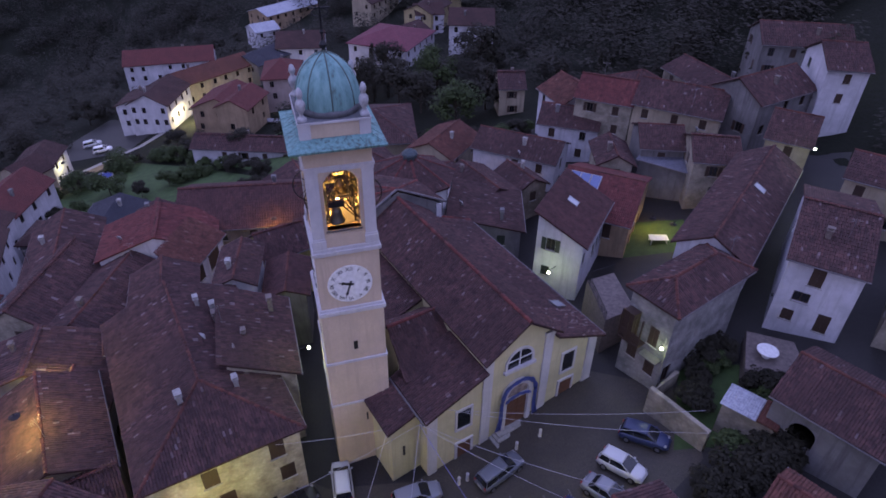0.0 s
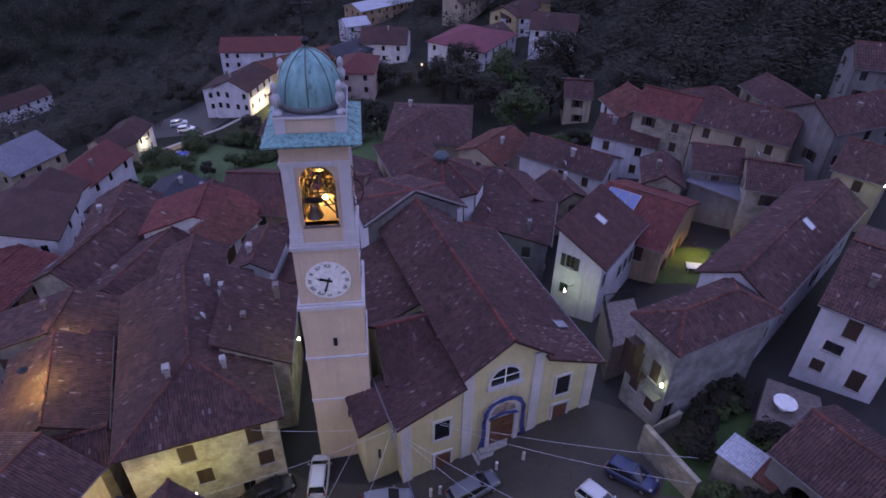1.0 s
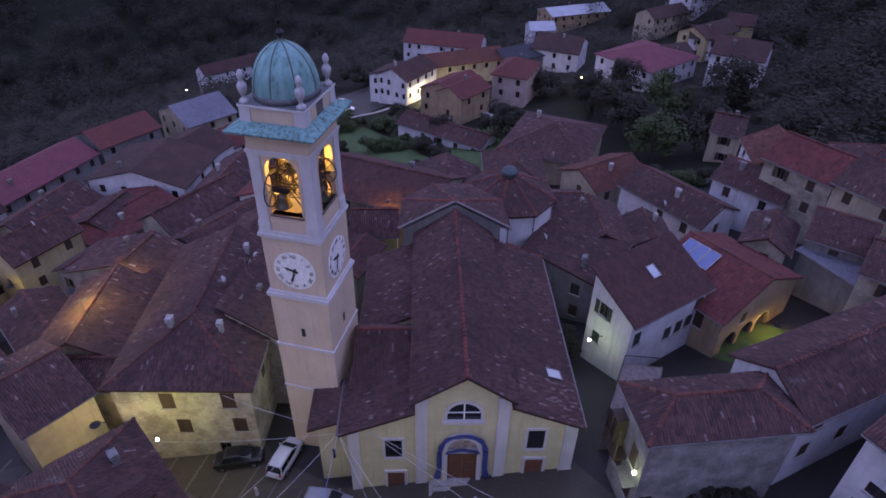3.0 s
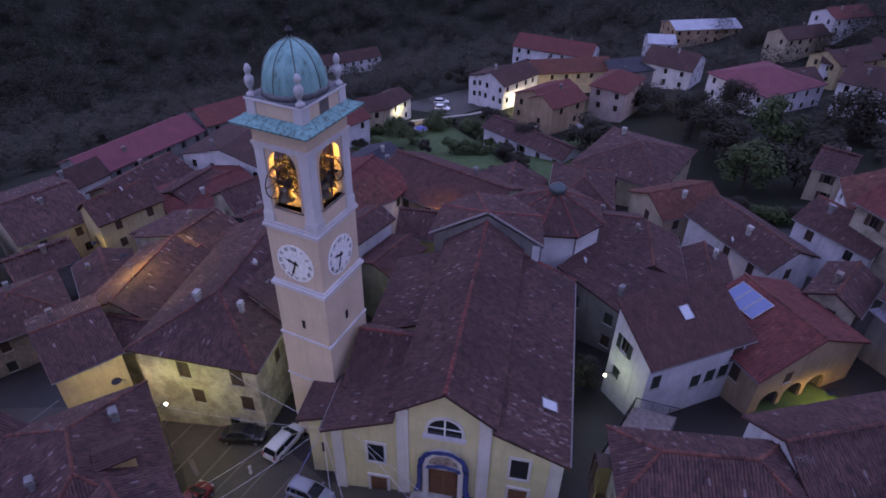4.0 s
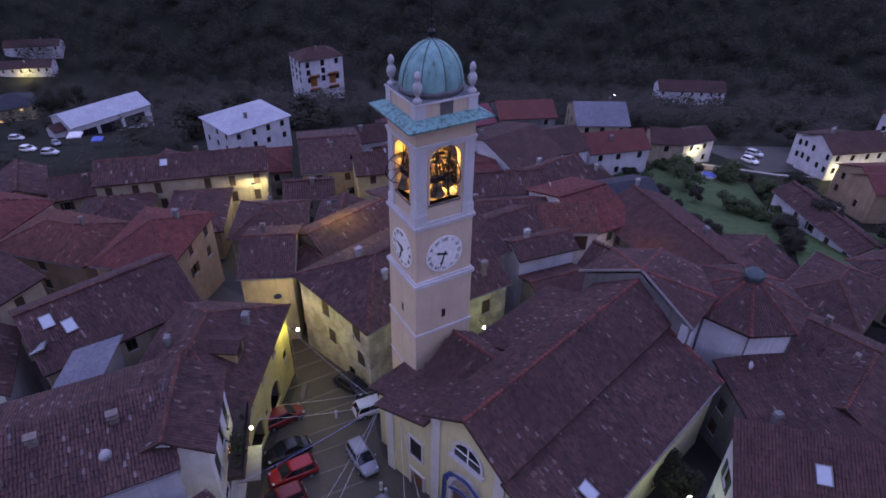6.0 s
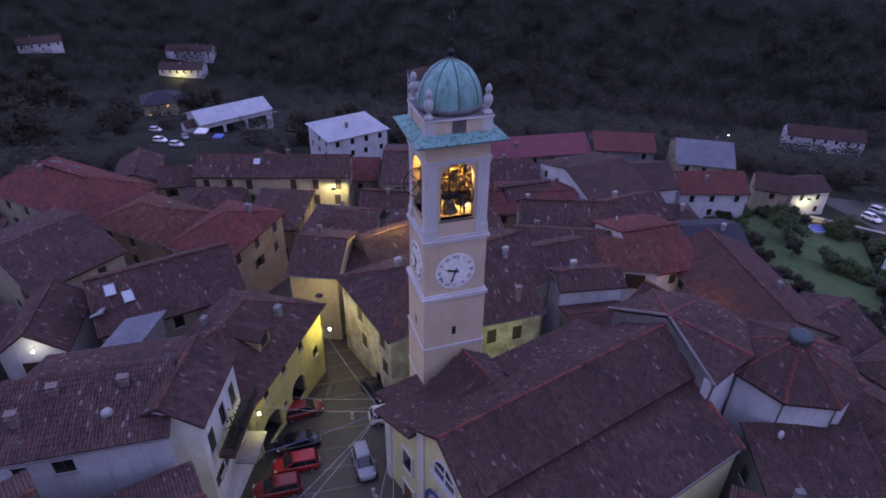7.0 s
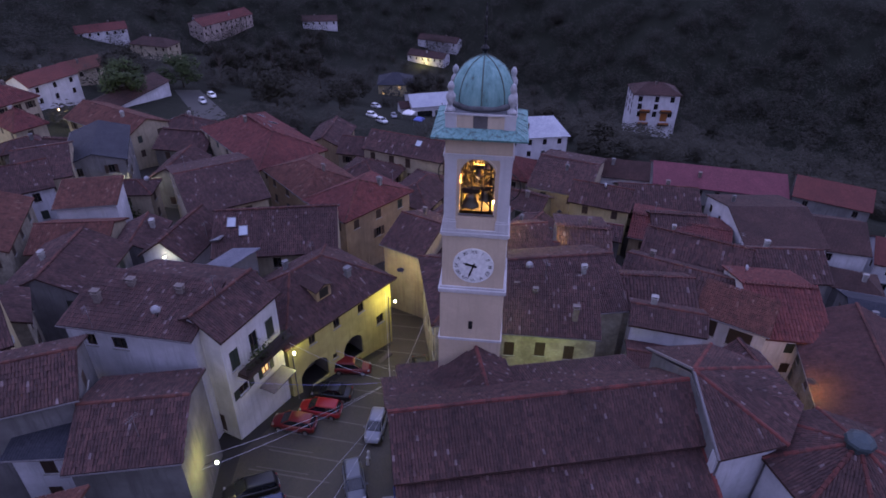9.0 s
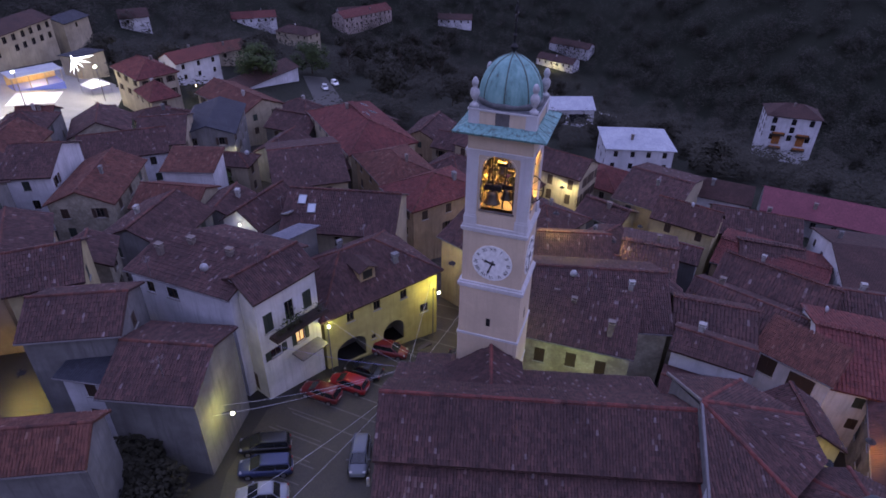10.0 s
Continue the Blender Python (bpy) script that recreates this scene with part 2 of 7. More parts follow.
def slab(faces, thick):
    """A roof of flat faces (upper side), thickened downwards."""
    pts, idx, up = [], {}, []
    for f in faces:
        row = []
        for p in f:
            key = tuple(round(c, 3) for c in p)
            if key not in idx:
                idx[key] = len(pts)
                pts.append(key)
            row.append(idx[key])
        up.append(row)
    k = len(pts)
    edges = {}
    for f in up:
        for a, b in zip(f, f[1:] + f[:1]):
            edges[(a, b)] = 1
    faces2 = [list(f) for f in up] + [[i + k for i in reversed(f)] for f in up]
    for a, b in edges:
        if (b, a) not in edges:
            faces2.append([b, a, a + k, b + k])
    return pts + [(x, y, z - thick) for x, y, z in pts], faces2


def tile_field(faces, pitch=0.25, length=0.42, seed=0, own=None):
    """Rows of half-round tiles laid up every roof face from its first edge."""
    rng = np.random.default_rng(seed)
    V, F = [], []
    base = 0
    for f in faces:
        P = np.array(f, float)
        e = P[1] - P[0]
        e /= np.linalg.norm(e)
        n = np.cross(e, P[-1] - P[0])
        n /= np.linalg.norm(n)
        up = np.cross(n, e)
        q = np.stack([(P - P[0]) @ e, (P - P[0]) @ up], 1)
        x0, x1 = q[:, 0].min(), q[:, 0].max()
        xs = np.arange(x0 + pitch / 2, x1, pitch)
        X, T = [], []
        for x in xs:
            ts = []
            for a, b in zip(q, np.roll(q, -1, 0)):
                if (a[0] - x) * (b[0] - x) < 0:
                    ts.append(a[1] + (b[1] - a[1]) * (x - a[0]) / (b[0] - a[0]))
            if len(ts) >= 2:
                t = np.arange(min(ts), max(ts) - 0.12, length)
                X.append(np.full(len(t), x))
                T.append(t)
        if not X:
            continue
        X, T = np.concatenate(X), np.concatenate(T)
        if own:
            keep = (X > x0 + pitch * own[0]) | (T > length * (own[1] - 0.5))
            X, T = X[keep], T[keep]
            own = None
        m = len(X)
        X = X + rng.normal(0, pitch * 0.05, m)
        yaw = rng.normal(0, 0.05, m)
        lift = rng.uniform(0, 0.02, m)
        w0, w1, h = pitch * 0.48, pitch * 0.4, pitch * 0.2
        prof = [(-1, 0.0), (-0.55, 0.85), (0.55, 0.85), (1, 0.0)]
        out = []
        for s, w, dz in ((0.0, w0, 0.045), (length * 1.04, w1, 0.012)):
            for a, b in prof:
                lx = a * w + s * yaw
                out.append(P[0] + np.outer(X + lx, e) + np.outer(T + s, up) + np.outer(b * h + dz + lift, n))
        V.append(np.stack(out, 1).reshape(-1, 3))
        idx = base + 8 * np.arange(m)[:, None]
        for k in range(3):
            F.append(idx + np.array([[k, k + 1, k + 5, k + 4]])[:, ::-1])
        F.append(idx + np.array([[0, 1, 2, 3]]))
        base += 8 * m
    if not V:
        return [], []
    return np.concatenate(V).tolist(), np.concatenate(F).tolist()


def cap_row(edges, r=0.16, length=0.45, seed=1):
    """Half-round cap tiles along ridge and hip edges."""
    rng = random.Random(seed)
    V, F = [], []
    for p, q in edges:
        p, q = Vector(p), Vector(q)
        d = q - p
        k = max(1, round(d.length / length))
        d.normalize()
        s = d.cross(Vector((0, 0, 1))).normalized()
        u = s.cross(d)
        step = (q - p).length / k
        for i in range(k):
            a = p + d * step * i
            b = a + d * step * 1.06
            o = len(V)
            for c, w, z in ((a, r * 1.08, 0.05), (b, r * 0.9, 0.015)):
                j = rng.uniform(-0.012, 0.012)
                for x, y in ((-1, -0.25), (-0.7, 0.55), (0, 0.85), (0.7, 0.55), (1, -0.25)):
                    V.append(c + s * (x * w + j) + u * (y * w + z))
            F += [[o + m, o + m + 5, o + m + 6, o + m + 1] for m in range(4)]
            F += [[o, o + 1, o + 2, o + 3, o + 4]]
    return V, F


# ---- the lie of the land ----
RIM = [(0, 175), (25, 130), (45, 95), (70, 90), (100, 100), (140, 140), (180, 190), (215, 300), (240, 290), (262, 195), (280, 178), (300, 190), (330, 215), (360, 175)]


def land(x, y):
    """Height of the ground: a slope that falls west, with wooded hills all round."""
    z = 0.17 * x - 0.075 * 4 * math.log1p(math.exp((y - 50) / 4)) if y < 400 else 0.17 * x - 0.075 * (y - 50)
    if x > 60:
        z -= 0.05 * (x - 60)
    if x < -110:
        z += 0.12 * max(-130, x + 110)
    dx, dy = x + 40, y - 60
    r = math.hypot(dx, dy)
    az = math.degrees(math.atan2(-dx, dy)) % 360
    az = (360 - az) % 360
    lim = RIM[-1][1]
    for (a0, r0), (a1, r1) in zip(RIM, RIM[1:]):
        if a0 <= az <= a1:
            lim = r0 + (r1 - r0) * (az - a0) / (a1 - a0)
            break
    if r > 240:
        k = 240 / r
        z = z * k + (1 - k) * -30
    d = r - lim
    if d > 0:
        z += 190 * (1 - math.exp(-d * d / (d + 45) / 330))
    return z


def in_hills(x, y):
    dx, dy = x + 40, y - 60
    az = math.degrees(math.atan2(dx, dy)) % 360
    for (a0, r0), (a1, r1) in zip(RIM, RIM[1:]):
        if a0 <= az <= a1:
            return math.hypot(dx, dy) - (r0 + (r1 - r0) * (az - a0) / (a1 - a0))
    return 0.0


def build_ground():
    core = np.arange(-300, 301, 6.0)
    far = np.array([330, 370, 420, 500, 620, 800, 1100, 1500, 2200, 3200.0])
    ax = np.concatenate([-far[::-1], core, far])
    k = len(ax)
    V = [(x - 40, y + 60, land(x - 40, y + 60) - 0.05) for y in ax for x in ax]
    F = [[j * k + i, j * k + i + 1, (j + 1) * k + i + 1, (j + 1) * k + i] for j in range(k - 1) for i in range(k - 1)]
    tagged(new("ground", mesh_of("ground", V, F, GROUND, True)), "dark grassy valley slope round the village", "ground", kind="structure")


def draped(name, outline, material, label, category, lift=0.04, step=2.0, kind="structure"):
    """A flat surface over a plan outline, laid on the land."""
    bm = bmesh.new()
    bm.faces.new([bm.verts.new((x, y, 0)) for x, y in outline])
    xs = [p[0] for p in outline]
    ys = [p[1] for p in outline]
    for axis, lo, hi in ((0, min(xs), max(xs)), (1, min(ys), max(ys))):
        c = lo + step
        while c < hi:
            co, no = [0, 0, 0], [0, 0, 0]
            co[axis], no[axis] = c, 1
            bmesh.ops.bisect_plane(bm, geom=bm.verts[:] + bm.edges[:] + bm.faces[:], plane_co=co, plane_no=no)
            c += step
    for v in bm.verts:
        v.co.z = land(v.co.x, v.co.y) + lift
    bm.normal_update()
    if bm.faces[:] and sum(f.normal.z for f in bm.faces) < 0:
        bmesh.ops.reverse_faces(bm, faces=bm.faces[:])
    me = bpy.data.meshes.new(name)
    bm.to_mesh(me)
    bm.free()
    me.materials.append(material)
    return tagged(new(name, me), label, category, kind=kind)


build_ground()


# ---- houses ----
def wall_side(V, F, p0, p1, z0, z1, openings, depth=0.22, idx=None):
    """One wall from p0 to p1 (outside to the right), with openings (s, z, w, h) cut and their reveals."""
    p0, p1 = Vector((*p0, 0)), Vector((*p1, 0))
    d = p1 - p0
    L = d.length
    d.normalize()
    inward = Vector((-d.y, d.x, 0))
    ss = sorted({0.0, L} | {c for s, z, w, h in openings for c in (s - w / 2, s + w / 2)})
    zs = sorted({z0, z1} | {c for s, z, w, h in openings for c in (z, z + h)})
    idx = {} if idx is None else idx

    def vert(s, z, k=0):
        q = p0 + d * s + inward * (depth * k)
        key = (round(q.x, 2), round(q.y, 2), round(z, 2))
        if key not in idx:
            idx[key] = len(V)
            V.append((q.x, q.y, z))
        return idx[key]

    for a, b in zip(ss, ss[1:]):
        for lo, hi in zip(zs, zs[1:]):
            if b - a < 1e-4 or hi - lo < 1e-4:
                continue
            m, n = (a + b) / 2, (lo + hi) / 2
            if any(abs(m - s) < w / 2 and z < n < z + h for s, z, w, h in openings):
                continue
            F.append([vert(a, lo), vert(b, lo), vert(b, hi), vert(a, hi)])
    for s, z, w, h in openings:
        c = [(s - w / 2, z), (s + w / 2, z), (s + w / 2, z + h), (s - w / 2, z + h)]
        for (a, b), (a2, b2) in zip(c, c[1:] + c[:1]):
            F.append([vert(a, b), vert(a, b, 1), vert(a2, b2, 1), vert(a2, b2)][::-1])


WINDOW_MESHES = {}


def window_meshes(w, h):
    key = (w, h)
    if key not in WINDOW_MESHES:
        def me(name, specs, mat):
            bm = boxes(*specs)
            m = bpy.data.meshes.new(name)
            bm.normal_update()
            bm.to_mesh(m)
            bm.free()
            m.materials.append(mat)
            return m
        a, b = w / 2, h
        frame_m = me("window_frame", [(-a, -a + 0.07, 0.1, 0.17, 0, b), (a - 0.07, a, 0.1, 0.17, 0, b), (-0.04, 0.04, 0.1, 0.17, 0, b), (-a, a, 0.1, 0.17, 0, 0.07), (-a, a, 0.1, 0.17, b - 0.07, b)], WOOD)
        pane = me("pane", [(-a, a, 0.18, 0.2, 0, b)], GLASS)
        lit = me("pane", [(-a, a, 0.18, 0.2, 0, b)], LIT)
        sill = me("sill", [(-a - 0.1, a + 0.1, -0.1, 0.1, -0.09, -0.002)], STONE)
        slats = [(-a / 2 + 0.01, a / 2 - 0.01, -0.01, 0.04, 0.0, b)]
        sh = me("shutter", slats, WOOD)
        shg = me("shutter", slats, GREENWOOD)
        WINDOW_MESHES[key] = (frame_m, pane, lit, sill, sh, shg)
    return WINDOW_MESHES[key]


def put_window(parent, m, w, h, style, near, lit=False):
    """style: 0 bare, 1 closed shutters, 2 open shutters, 3 closed green, 4 open green."""
    fr, pane, litp, sill, sh, shg = window_meshes(w, h)
    win = child("window", fr, parent, "", m)
    child("pane", litp if lit else pane, win)
    if near == 1:
        child("sill", sill, win)
    if style and near:
        me = sh if style < 3 else shg
        for s in (-1, 1):
            child("shutter", me, win, "", pose(s * w / 4, 0.02, 0) if style in (1, 3) else pose(s * w * 0.77, -0.05, 0))


def archway(parent, m, w, h):
    """A vaulted passage behind a round-headed opening w wide and h high."""
    bm = bmesh.new()
    box(bm, -w / 2, w / 2, 2.4, 2.5, 0, h)
    box(bm, -w / 2 - 0.1, -w / 2, 0.25, 2.5, 0, h)
    box(bm, w / 2, w / 2 + 0.1, 0.25, 2.5, 0, h)
    box(bm, -w / 2, w / 2, 0.25, 2.5, h, h + 0.1)
    ob = part("passage", bm, DARKSTONE, parent)
    ob.matrix_basis = m
    bm = bmesh.new()
    n, rz = 12, min(w / 2, h * 0.45)
    arc = [(-w / 2 * math.cos(math.pi * i / n), h - rz + rz * math.sin(math.pi * i / n)) for i in range(n + 1)]
    for (x0, z0), (x1, z1) in zip(arc, arc[1:]):
        q = [bm.verts.new((x, y, z)) for y in (0.0, 0.22) for x, z in ((x0, z0), (x1, z1), (x1, h), (x0, h))]
        for f in ((0, 1, 2, 3), (7, 6, 5, 4), (0, 4, 5, 1)):
            bm.faces.new([q[j] for j in f])
    bmesh.ops.remove_doubles(bm, verts=bm.verts[:], dist=0.001)
    return bm


HOUSES = []


def roof_faces(L, W, ze, rise, kind, o, og):
    """Upper faces of a roof and its ridge and hip edges, in the house's own frame. The first edge of a face is its eave."""
    zo = ze - rise / (W / 2) * o
    x, y, r = L / 2 + og, W / 2 + o, ze + rise
    if kind == "gable":
        A, B, C, D = (-x, -y, zo), (x, -y, zo), (x, y, zo), (-x, y, zo)
        E, G = (-x, 0, r), (x, 0, r)
        return [[A, B, G, E], [C, D, E, G]], [(E, G)]
    if kind == "shed":
        z2 = ze + rise + rise / W * o
        return [[(-x, -y, ze - rise / W * o), (x, -y, ze - rise / W * o), (x, y, z2), (-x, y, z2)]], []
    x = L / 2 + o
    hx = max(0.05, L / 2 - W / 2)
    A, B, C, D = (-x, -y, zo), (x, -y, zo), (x, y, zo), (-x, y, zo)
    if kind == "halfhip":
        E, G = (-hx, 0, r), (x, 0, r)
        return [[A, B, G, E], [C, D, E, G], [D, A, E]], [(E, G), (A, E), (D, E)]
    E, G = (-hx, 0, r), (hx, 0, r)
    return [[A, B, G, E], [C, D, E, G], [D, A, E], [B, C, G]], [(E, G), (A, E), (D, E), (B, G), (C, G)]


def house(name, label, cx, cy, yaw, L, W, eave, rise, kind="gable", wall="cream", roof="old", tiles=1, sides="fblr", cols=0, rows=0,
          chimneys=1, over=0.5, lit=(), style=None, winsize=(0.95, 1.35), base=None, blank=False, ops_for=None):
    """A house: ridge along its own x axis; sides f (-y), r (+x), b (+y), l (-x)."""
    i = len(HOUSES)
    HOUSES.append((cx, cy, yaw, L, W))
    rng = random.Random(100 + i)
    g = land(cx, cy) if base is None else base
    top = thing(name, label, "house", pose(cx, cy, g, 0, 0, yaw))
    og = over if kind in ("hip", "halfhip") else min(over, 0.3)
    Lr, Wr = L, W
    L, W = L - 2 * og, W - 2 * over
    pitch = rise / (Wr if kind == "shed" else Wr / 2)
    ze = eave - g + pitch * over - 0.1
    rise = rise - pitch * over * (2 if kind == "shed" else 1)
    z0 = -abs(0.11 * (L + W)) - 0.5
    corners = [(-L / 2, -W / 2), (L / 2, -W / 2), (L / 2, W / 2), (-L / 2, W / 2)]
    V, F, seen = [], [], {}
    n = 0
    away = Vector((20 - cx, 30 - cy, 0))
    away.rotate(Euler((0, 0, -radians(yaw))))
    for k, side in enumerate("frbl"):
        p0, p1 = corners[k], corners[(k + 1) % 4]
        length = L if k % 2 == 0 else W
        zt = ze + rise if kind == "shed" and k == 2 else ze
        out = ((0, -1), (1, 0), (0, 1), (-1, 0))[k]
        ops = []
        if ops_for is not None:
            ops = [o for o in ops_for.get(side, [])]
        elif side in sides and not blank and out[0] * away.x + out[1] * away.y > 0.1 * away.length:
            w, h = winsize
            nr = rows or max(1, min(2, int((zt + 0.4) // 2.8)))
            nc = cols or max(1, int((length - 1.5) // 3.1))
            for a in range(nc):
                for b in range(nr):
                    z = zt - 0.7 - h - 2.8 * b
                    if z < 0.5 or rng.random() < 0.15:
                        continue
                    st = rng.choice((0, 1, 1, 1, 2, 3)) if style is None else style
                    ops.append((length * (a + 0.5) / nc + rng.uniform(-0.3, 0.3), z, w, h, st))
        wall_side(V, F, p0, p1, z0, zt, [o[:4] for o in ops], 0.22, seen)
        d = Vector((p1[0] - p0[0], p1[1] - p0[1], 0)).normalized()
        ang = math.degrees(math.atan2(d.y, d.x))
        for s, z, w, h, st in ops:
            m = pose(p0[0] + d.x * s, p0[1] + d.y * s, z, 0, 0, ang)
            if st == "arch":
                ob = part("arch", archway(top, m, w, h), WALL[wall], top)
                ob.matrix_basis = m
            else:
                put_window(top, m, w, h, st, tiles, n in lit)
            n += 1

    def corner(x, y, z):
        key = (round(x, 2), round(y, 2), round(z, 2))
        if key not in seen:
            seen[key] = len(V)
            V.append((x, y, z))
        return seen[key]

    for sx in (-1, 1):
        tri = None
        if kind == "gable" or (kind == "halfhip" and sx > 0):
            tri = [corner(sx * L / 2, -W / 2, ze), corner(sx * L / 2, W / 2, ze), corner(sx * L / 2, 0, ze + rise - 0.1)]
        if kind == "shed":
            tri = [corner(sx * L / 2, -W / 2, ze), corner(sx * L / 2, W / 2, ze), corner(sx * L / 2, W / 2, ze + rise)]
        if tri:
            F.append(tri if sx > 0 else [tri[1], tri[0], tri[2]])
    child("wall", mesh_of("wall", V, F, WALL[wall]), top)
    faces, ridges = roof_faces(L, W, ze + 0.14, rise, kind, over, og)
    rv, rf = slab(faces, 0.16)
    rob = child("roof", mesh_of("roof", rv, rf, FLAT[roof]), top)
    if tiles and roof in TILE:
        tv, tf = tile_field(faces, 0.22 if tiles == 1 else 0.36, 0.44 if tiles == 1 else 0.7, i)
        child("roof_tile", mesh_of("roof_tile", tv, tf, TILE[roof]), rob, "", None, "stuff")
        if ridges:
            cv, cf = cap_row(ridges, 0.15, 0.45, i)
            child("ridge_tile", mesh_of("ridge_tile", cv, cf, CAP["old"]), rob, "", None, "stuff")
    if tiles:
        bm = bmesh.new()
        y, zo = W / 2 + over + 0.06, faces[0][0][2] - 0.08
        rod(bm, (-L / 2 - 0.3, -y, zo), (L / 2 + 0.3, -y, zo), 0.07)
        part("gutter", bm, ZINC, rob)
    for c in range(chimneys):
        if chimneys == 1 and rng.random() < 0.35:
            continue
        x, y = rng.uniform(-0.35, 0.35) * L, rng.choice((-1, 1)) * rng.uniform(0.08, 0.3) * W
        zr = ze + rise * (1 - abs(y) / (W / 2)) if kind != "shed" else ze + rise * 0.5
        s = rng.uniform(0.2, 0.29)
        bm = boxes((x - s, x + s, y - s * 0.8, y + s * 0.8, zr - 0.6, zr + 0.9), (x - s - 0.08, x + s + 0.08, y - s * 0.8 - 0.08, y + s * 0.8 + 0.08, zr + 0.9, zr + 1.0),
                   (x - s + 0.05, x + s - 0.05, y - s * 0.6, y + s * 0.6, zr + 1.0, zr + 1.2), (x - s - 0.1, x + s + 0.1, y - s - 0.02, y + s + 0.02, zr + 1.2, zr + 1.28))
        part("chimney", bm, rng.choice((WALL["grey"], CHIM, CHIM, STONE)), top)
    return top


# ---- bell tower ----
def arch_outline(w, z0, spring, n=10):
    """An arched opening's outline (s, z), from the lower left round to the lower right."""
    r = w / 2
    pts = [(-r, z0), (-r, spring)]
    pts += [(-r * math.cos(math.pi * i / n), spring + r * math.sin(math.pi * i / n)) for i in range(1, n)]
    return pts + [(r, spring), (r, z0)]


def arched_wall(half, thick, z0, z1, w, zo, spring):
    """A wall with an arched opening right through it, facing -y, in its own frame."""
    bm = bmesh.new()
    arch = arch_outline(w, zo, spring)
    layers = []
    for y in (0, thick):
        layers.append(([bm.verts.new((s, y, z)) for s, z in arch], [bm.verts.new(p) for p in ((-half, y, z0), (half, y, z0), (half, y, z1), (-half, y, z1))]))
    for k, (a, c) in enumerate(layers):
        m = len(a) // 2
        polys = [[c[0], c[1], a[-1], a[0]], [c[0], a[0], a[1], c[3]], [c[1], c[2], a[-2], a[-1]]]
        polys += [[c[3], a[i], a[i + 1]] for i in range(1, m)] + [[c[2], a[i], a[i + 1]] for i in range(m, len(a) - 2)]
        polys.append([c[3], a[m], c[2]])
        for p in polys:
            bm.faces.new(p if k == 0 else list(reversed(p)))
    a, b = layers[0][0], layers[1][0]
    for i in range(len(a)):
        j = (i + 1) % len(a)
        bm.faces.new((a[i], b[i], b[j], a[j]))
    c, d = layers[0][1], layers[1][1]
    for i in range(4):
        j = (i + 1) % 4
        bm.faces.new((c[j], d[j], d[i], c[i]))
    bmesh.ops.recalc_face_normals(bm, faces=bm.faces[:])
    return bm


def frame_ring(bm, half, inner, z0, z1):
    """A square moulding round the tower."""
    loops = []
    for h, z in ((inner, z0), (half, z0), (half, z1), (inner, z1)):
        loops.append([bm.verts.new((x * h, y * h, z)) for x, y in ((-1, -1), (1, -1), (1, 1), (-1, 1))])
    for a, b in zip(loops, loops[1:] + loops[:1]):
        for i in range(4):
            bm.faces.new((a[i], a[(i + 1) % 4], b[(i + 1) % 4], b[i]))
    return bm


def numeral(text, size, parent, m, name="numeral"):
    cu = bpy.data.curves.new("numeral", "FONT")
    cu.body, cu.size, cu.align_x, cu.align_y, cu.extrude = text, size, "CENTER", "CENTER", 0.01
    tmp = bpy.data.objects.new("numeral", cu)
    scene.collection.objects.link(tmp)
    bpy.context.view_layer.update()
    me = bpy.data.meshes.new_from_object(tmp.evaluated_get(bpy.context.evaluated_depsgraph_get()))
    bpy.data.objects.remove(tmp)
    me.materials.clear()
    me.materials.append(BLACK)
    return child(name, me, parent, "", m)


def turn_z(bm, deg):
    bmesh.ops.rotate(bm, cent=(0, 0, 0), matrix=Matrix.Rotation(radians(deg), 3, "Z"), verts=bm.verts[:])
    return bm


TOWER = pose(-7.18, 36.44, 0, 0, 0, 17.1) @ Matrix.Diagonal((0.957, 1.06, 1, 1))
tower = thing("bell_tower", "tall apricot plaster bell tower with green copper dome", "tower", TOWER)
H0, H1, H2 = 2.43, 2.28, 2.18
part("shaft", boxes((-H0, H0, -H0, H0, -3, 11.0), (-H0 + 0.05, H0 - 0.05, -H0 + 0.05, H0 - 0.05, 11.0, 15.95), bevel=0.02), WALL["tower"], tower)
part("clock_storey", boxes((-H1, H1, -H1, H1, 15.95, 21.1)), WALL["tower"], tower)
for z, h, p in ((6.3, 0.2, 0.06), (10.95, 0.2, 0.06)):
    part("string_course", frame_ring(bmesh.new(), H0 + p, H0 - 0.1, z, z + h), WALL["trim"], tower, "thin pale string course")
part("string_course", frame_ring(frame_ring(frame_ring(bmesh.new(), H0 + 0.02, H1 - 0.1, 15.82, 15.95), H0 + 0.1, H1 - 0.1, 15.95, 16.22), H0 - 0.02, H1 - 0.1, 16.22, 16.4), WALL["trim"], tower, "broad pale stone band")
part("cornice", frame_ring(frame_ring(frame_ring(bmesh.new(), H1 + 0.05, H1 - 0.2, 21.0, 21.14), H1 + 0.16, H1 - 0.2, 21.14, 21.38), H1 + 0.06, H2 - 0.2, 21.38, 21.6), WALL["trim"], tower, "pale stone moulding under the belfry")
part("belfry_floor", boxes((-H2, H2, -H2, H2, 21.1, 22.6)), WALL["tower"], tower)
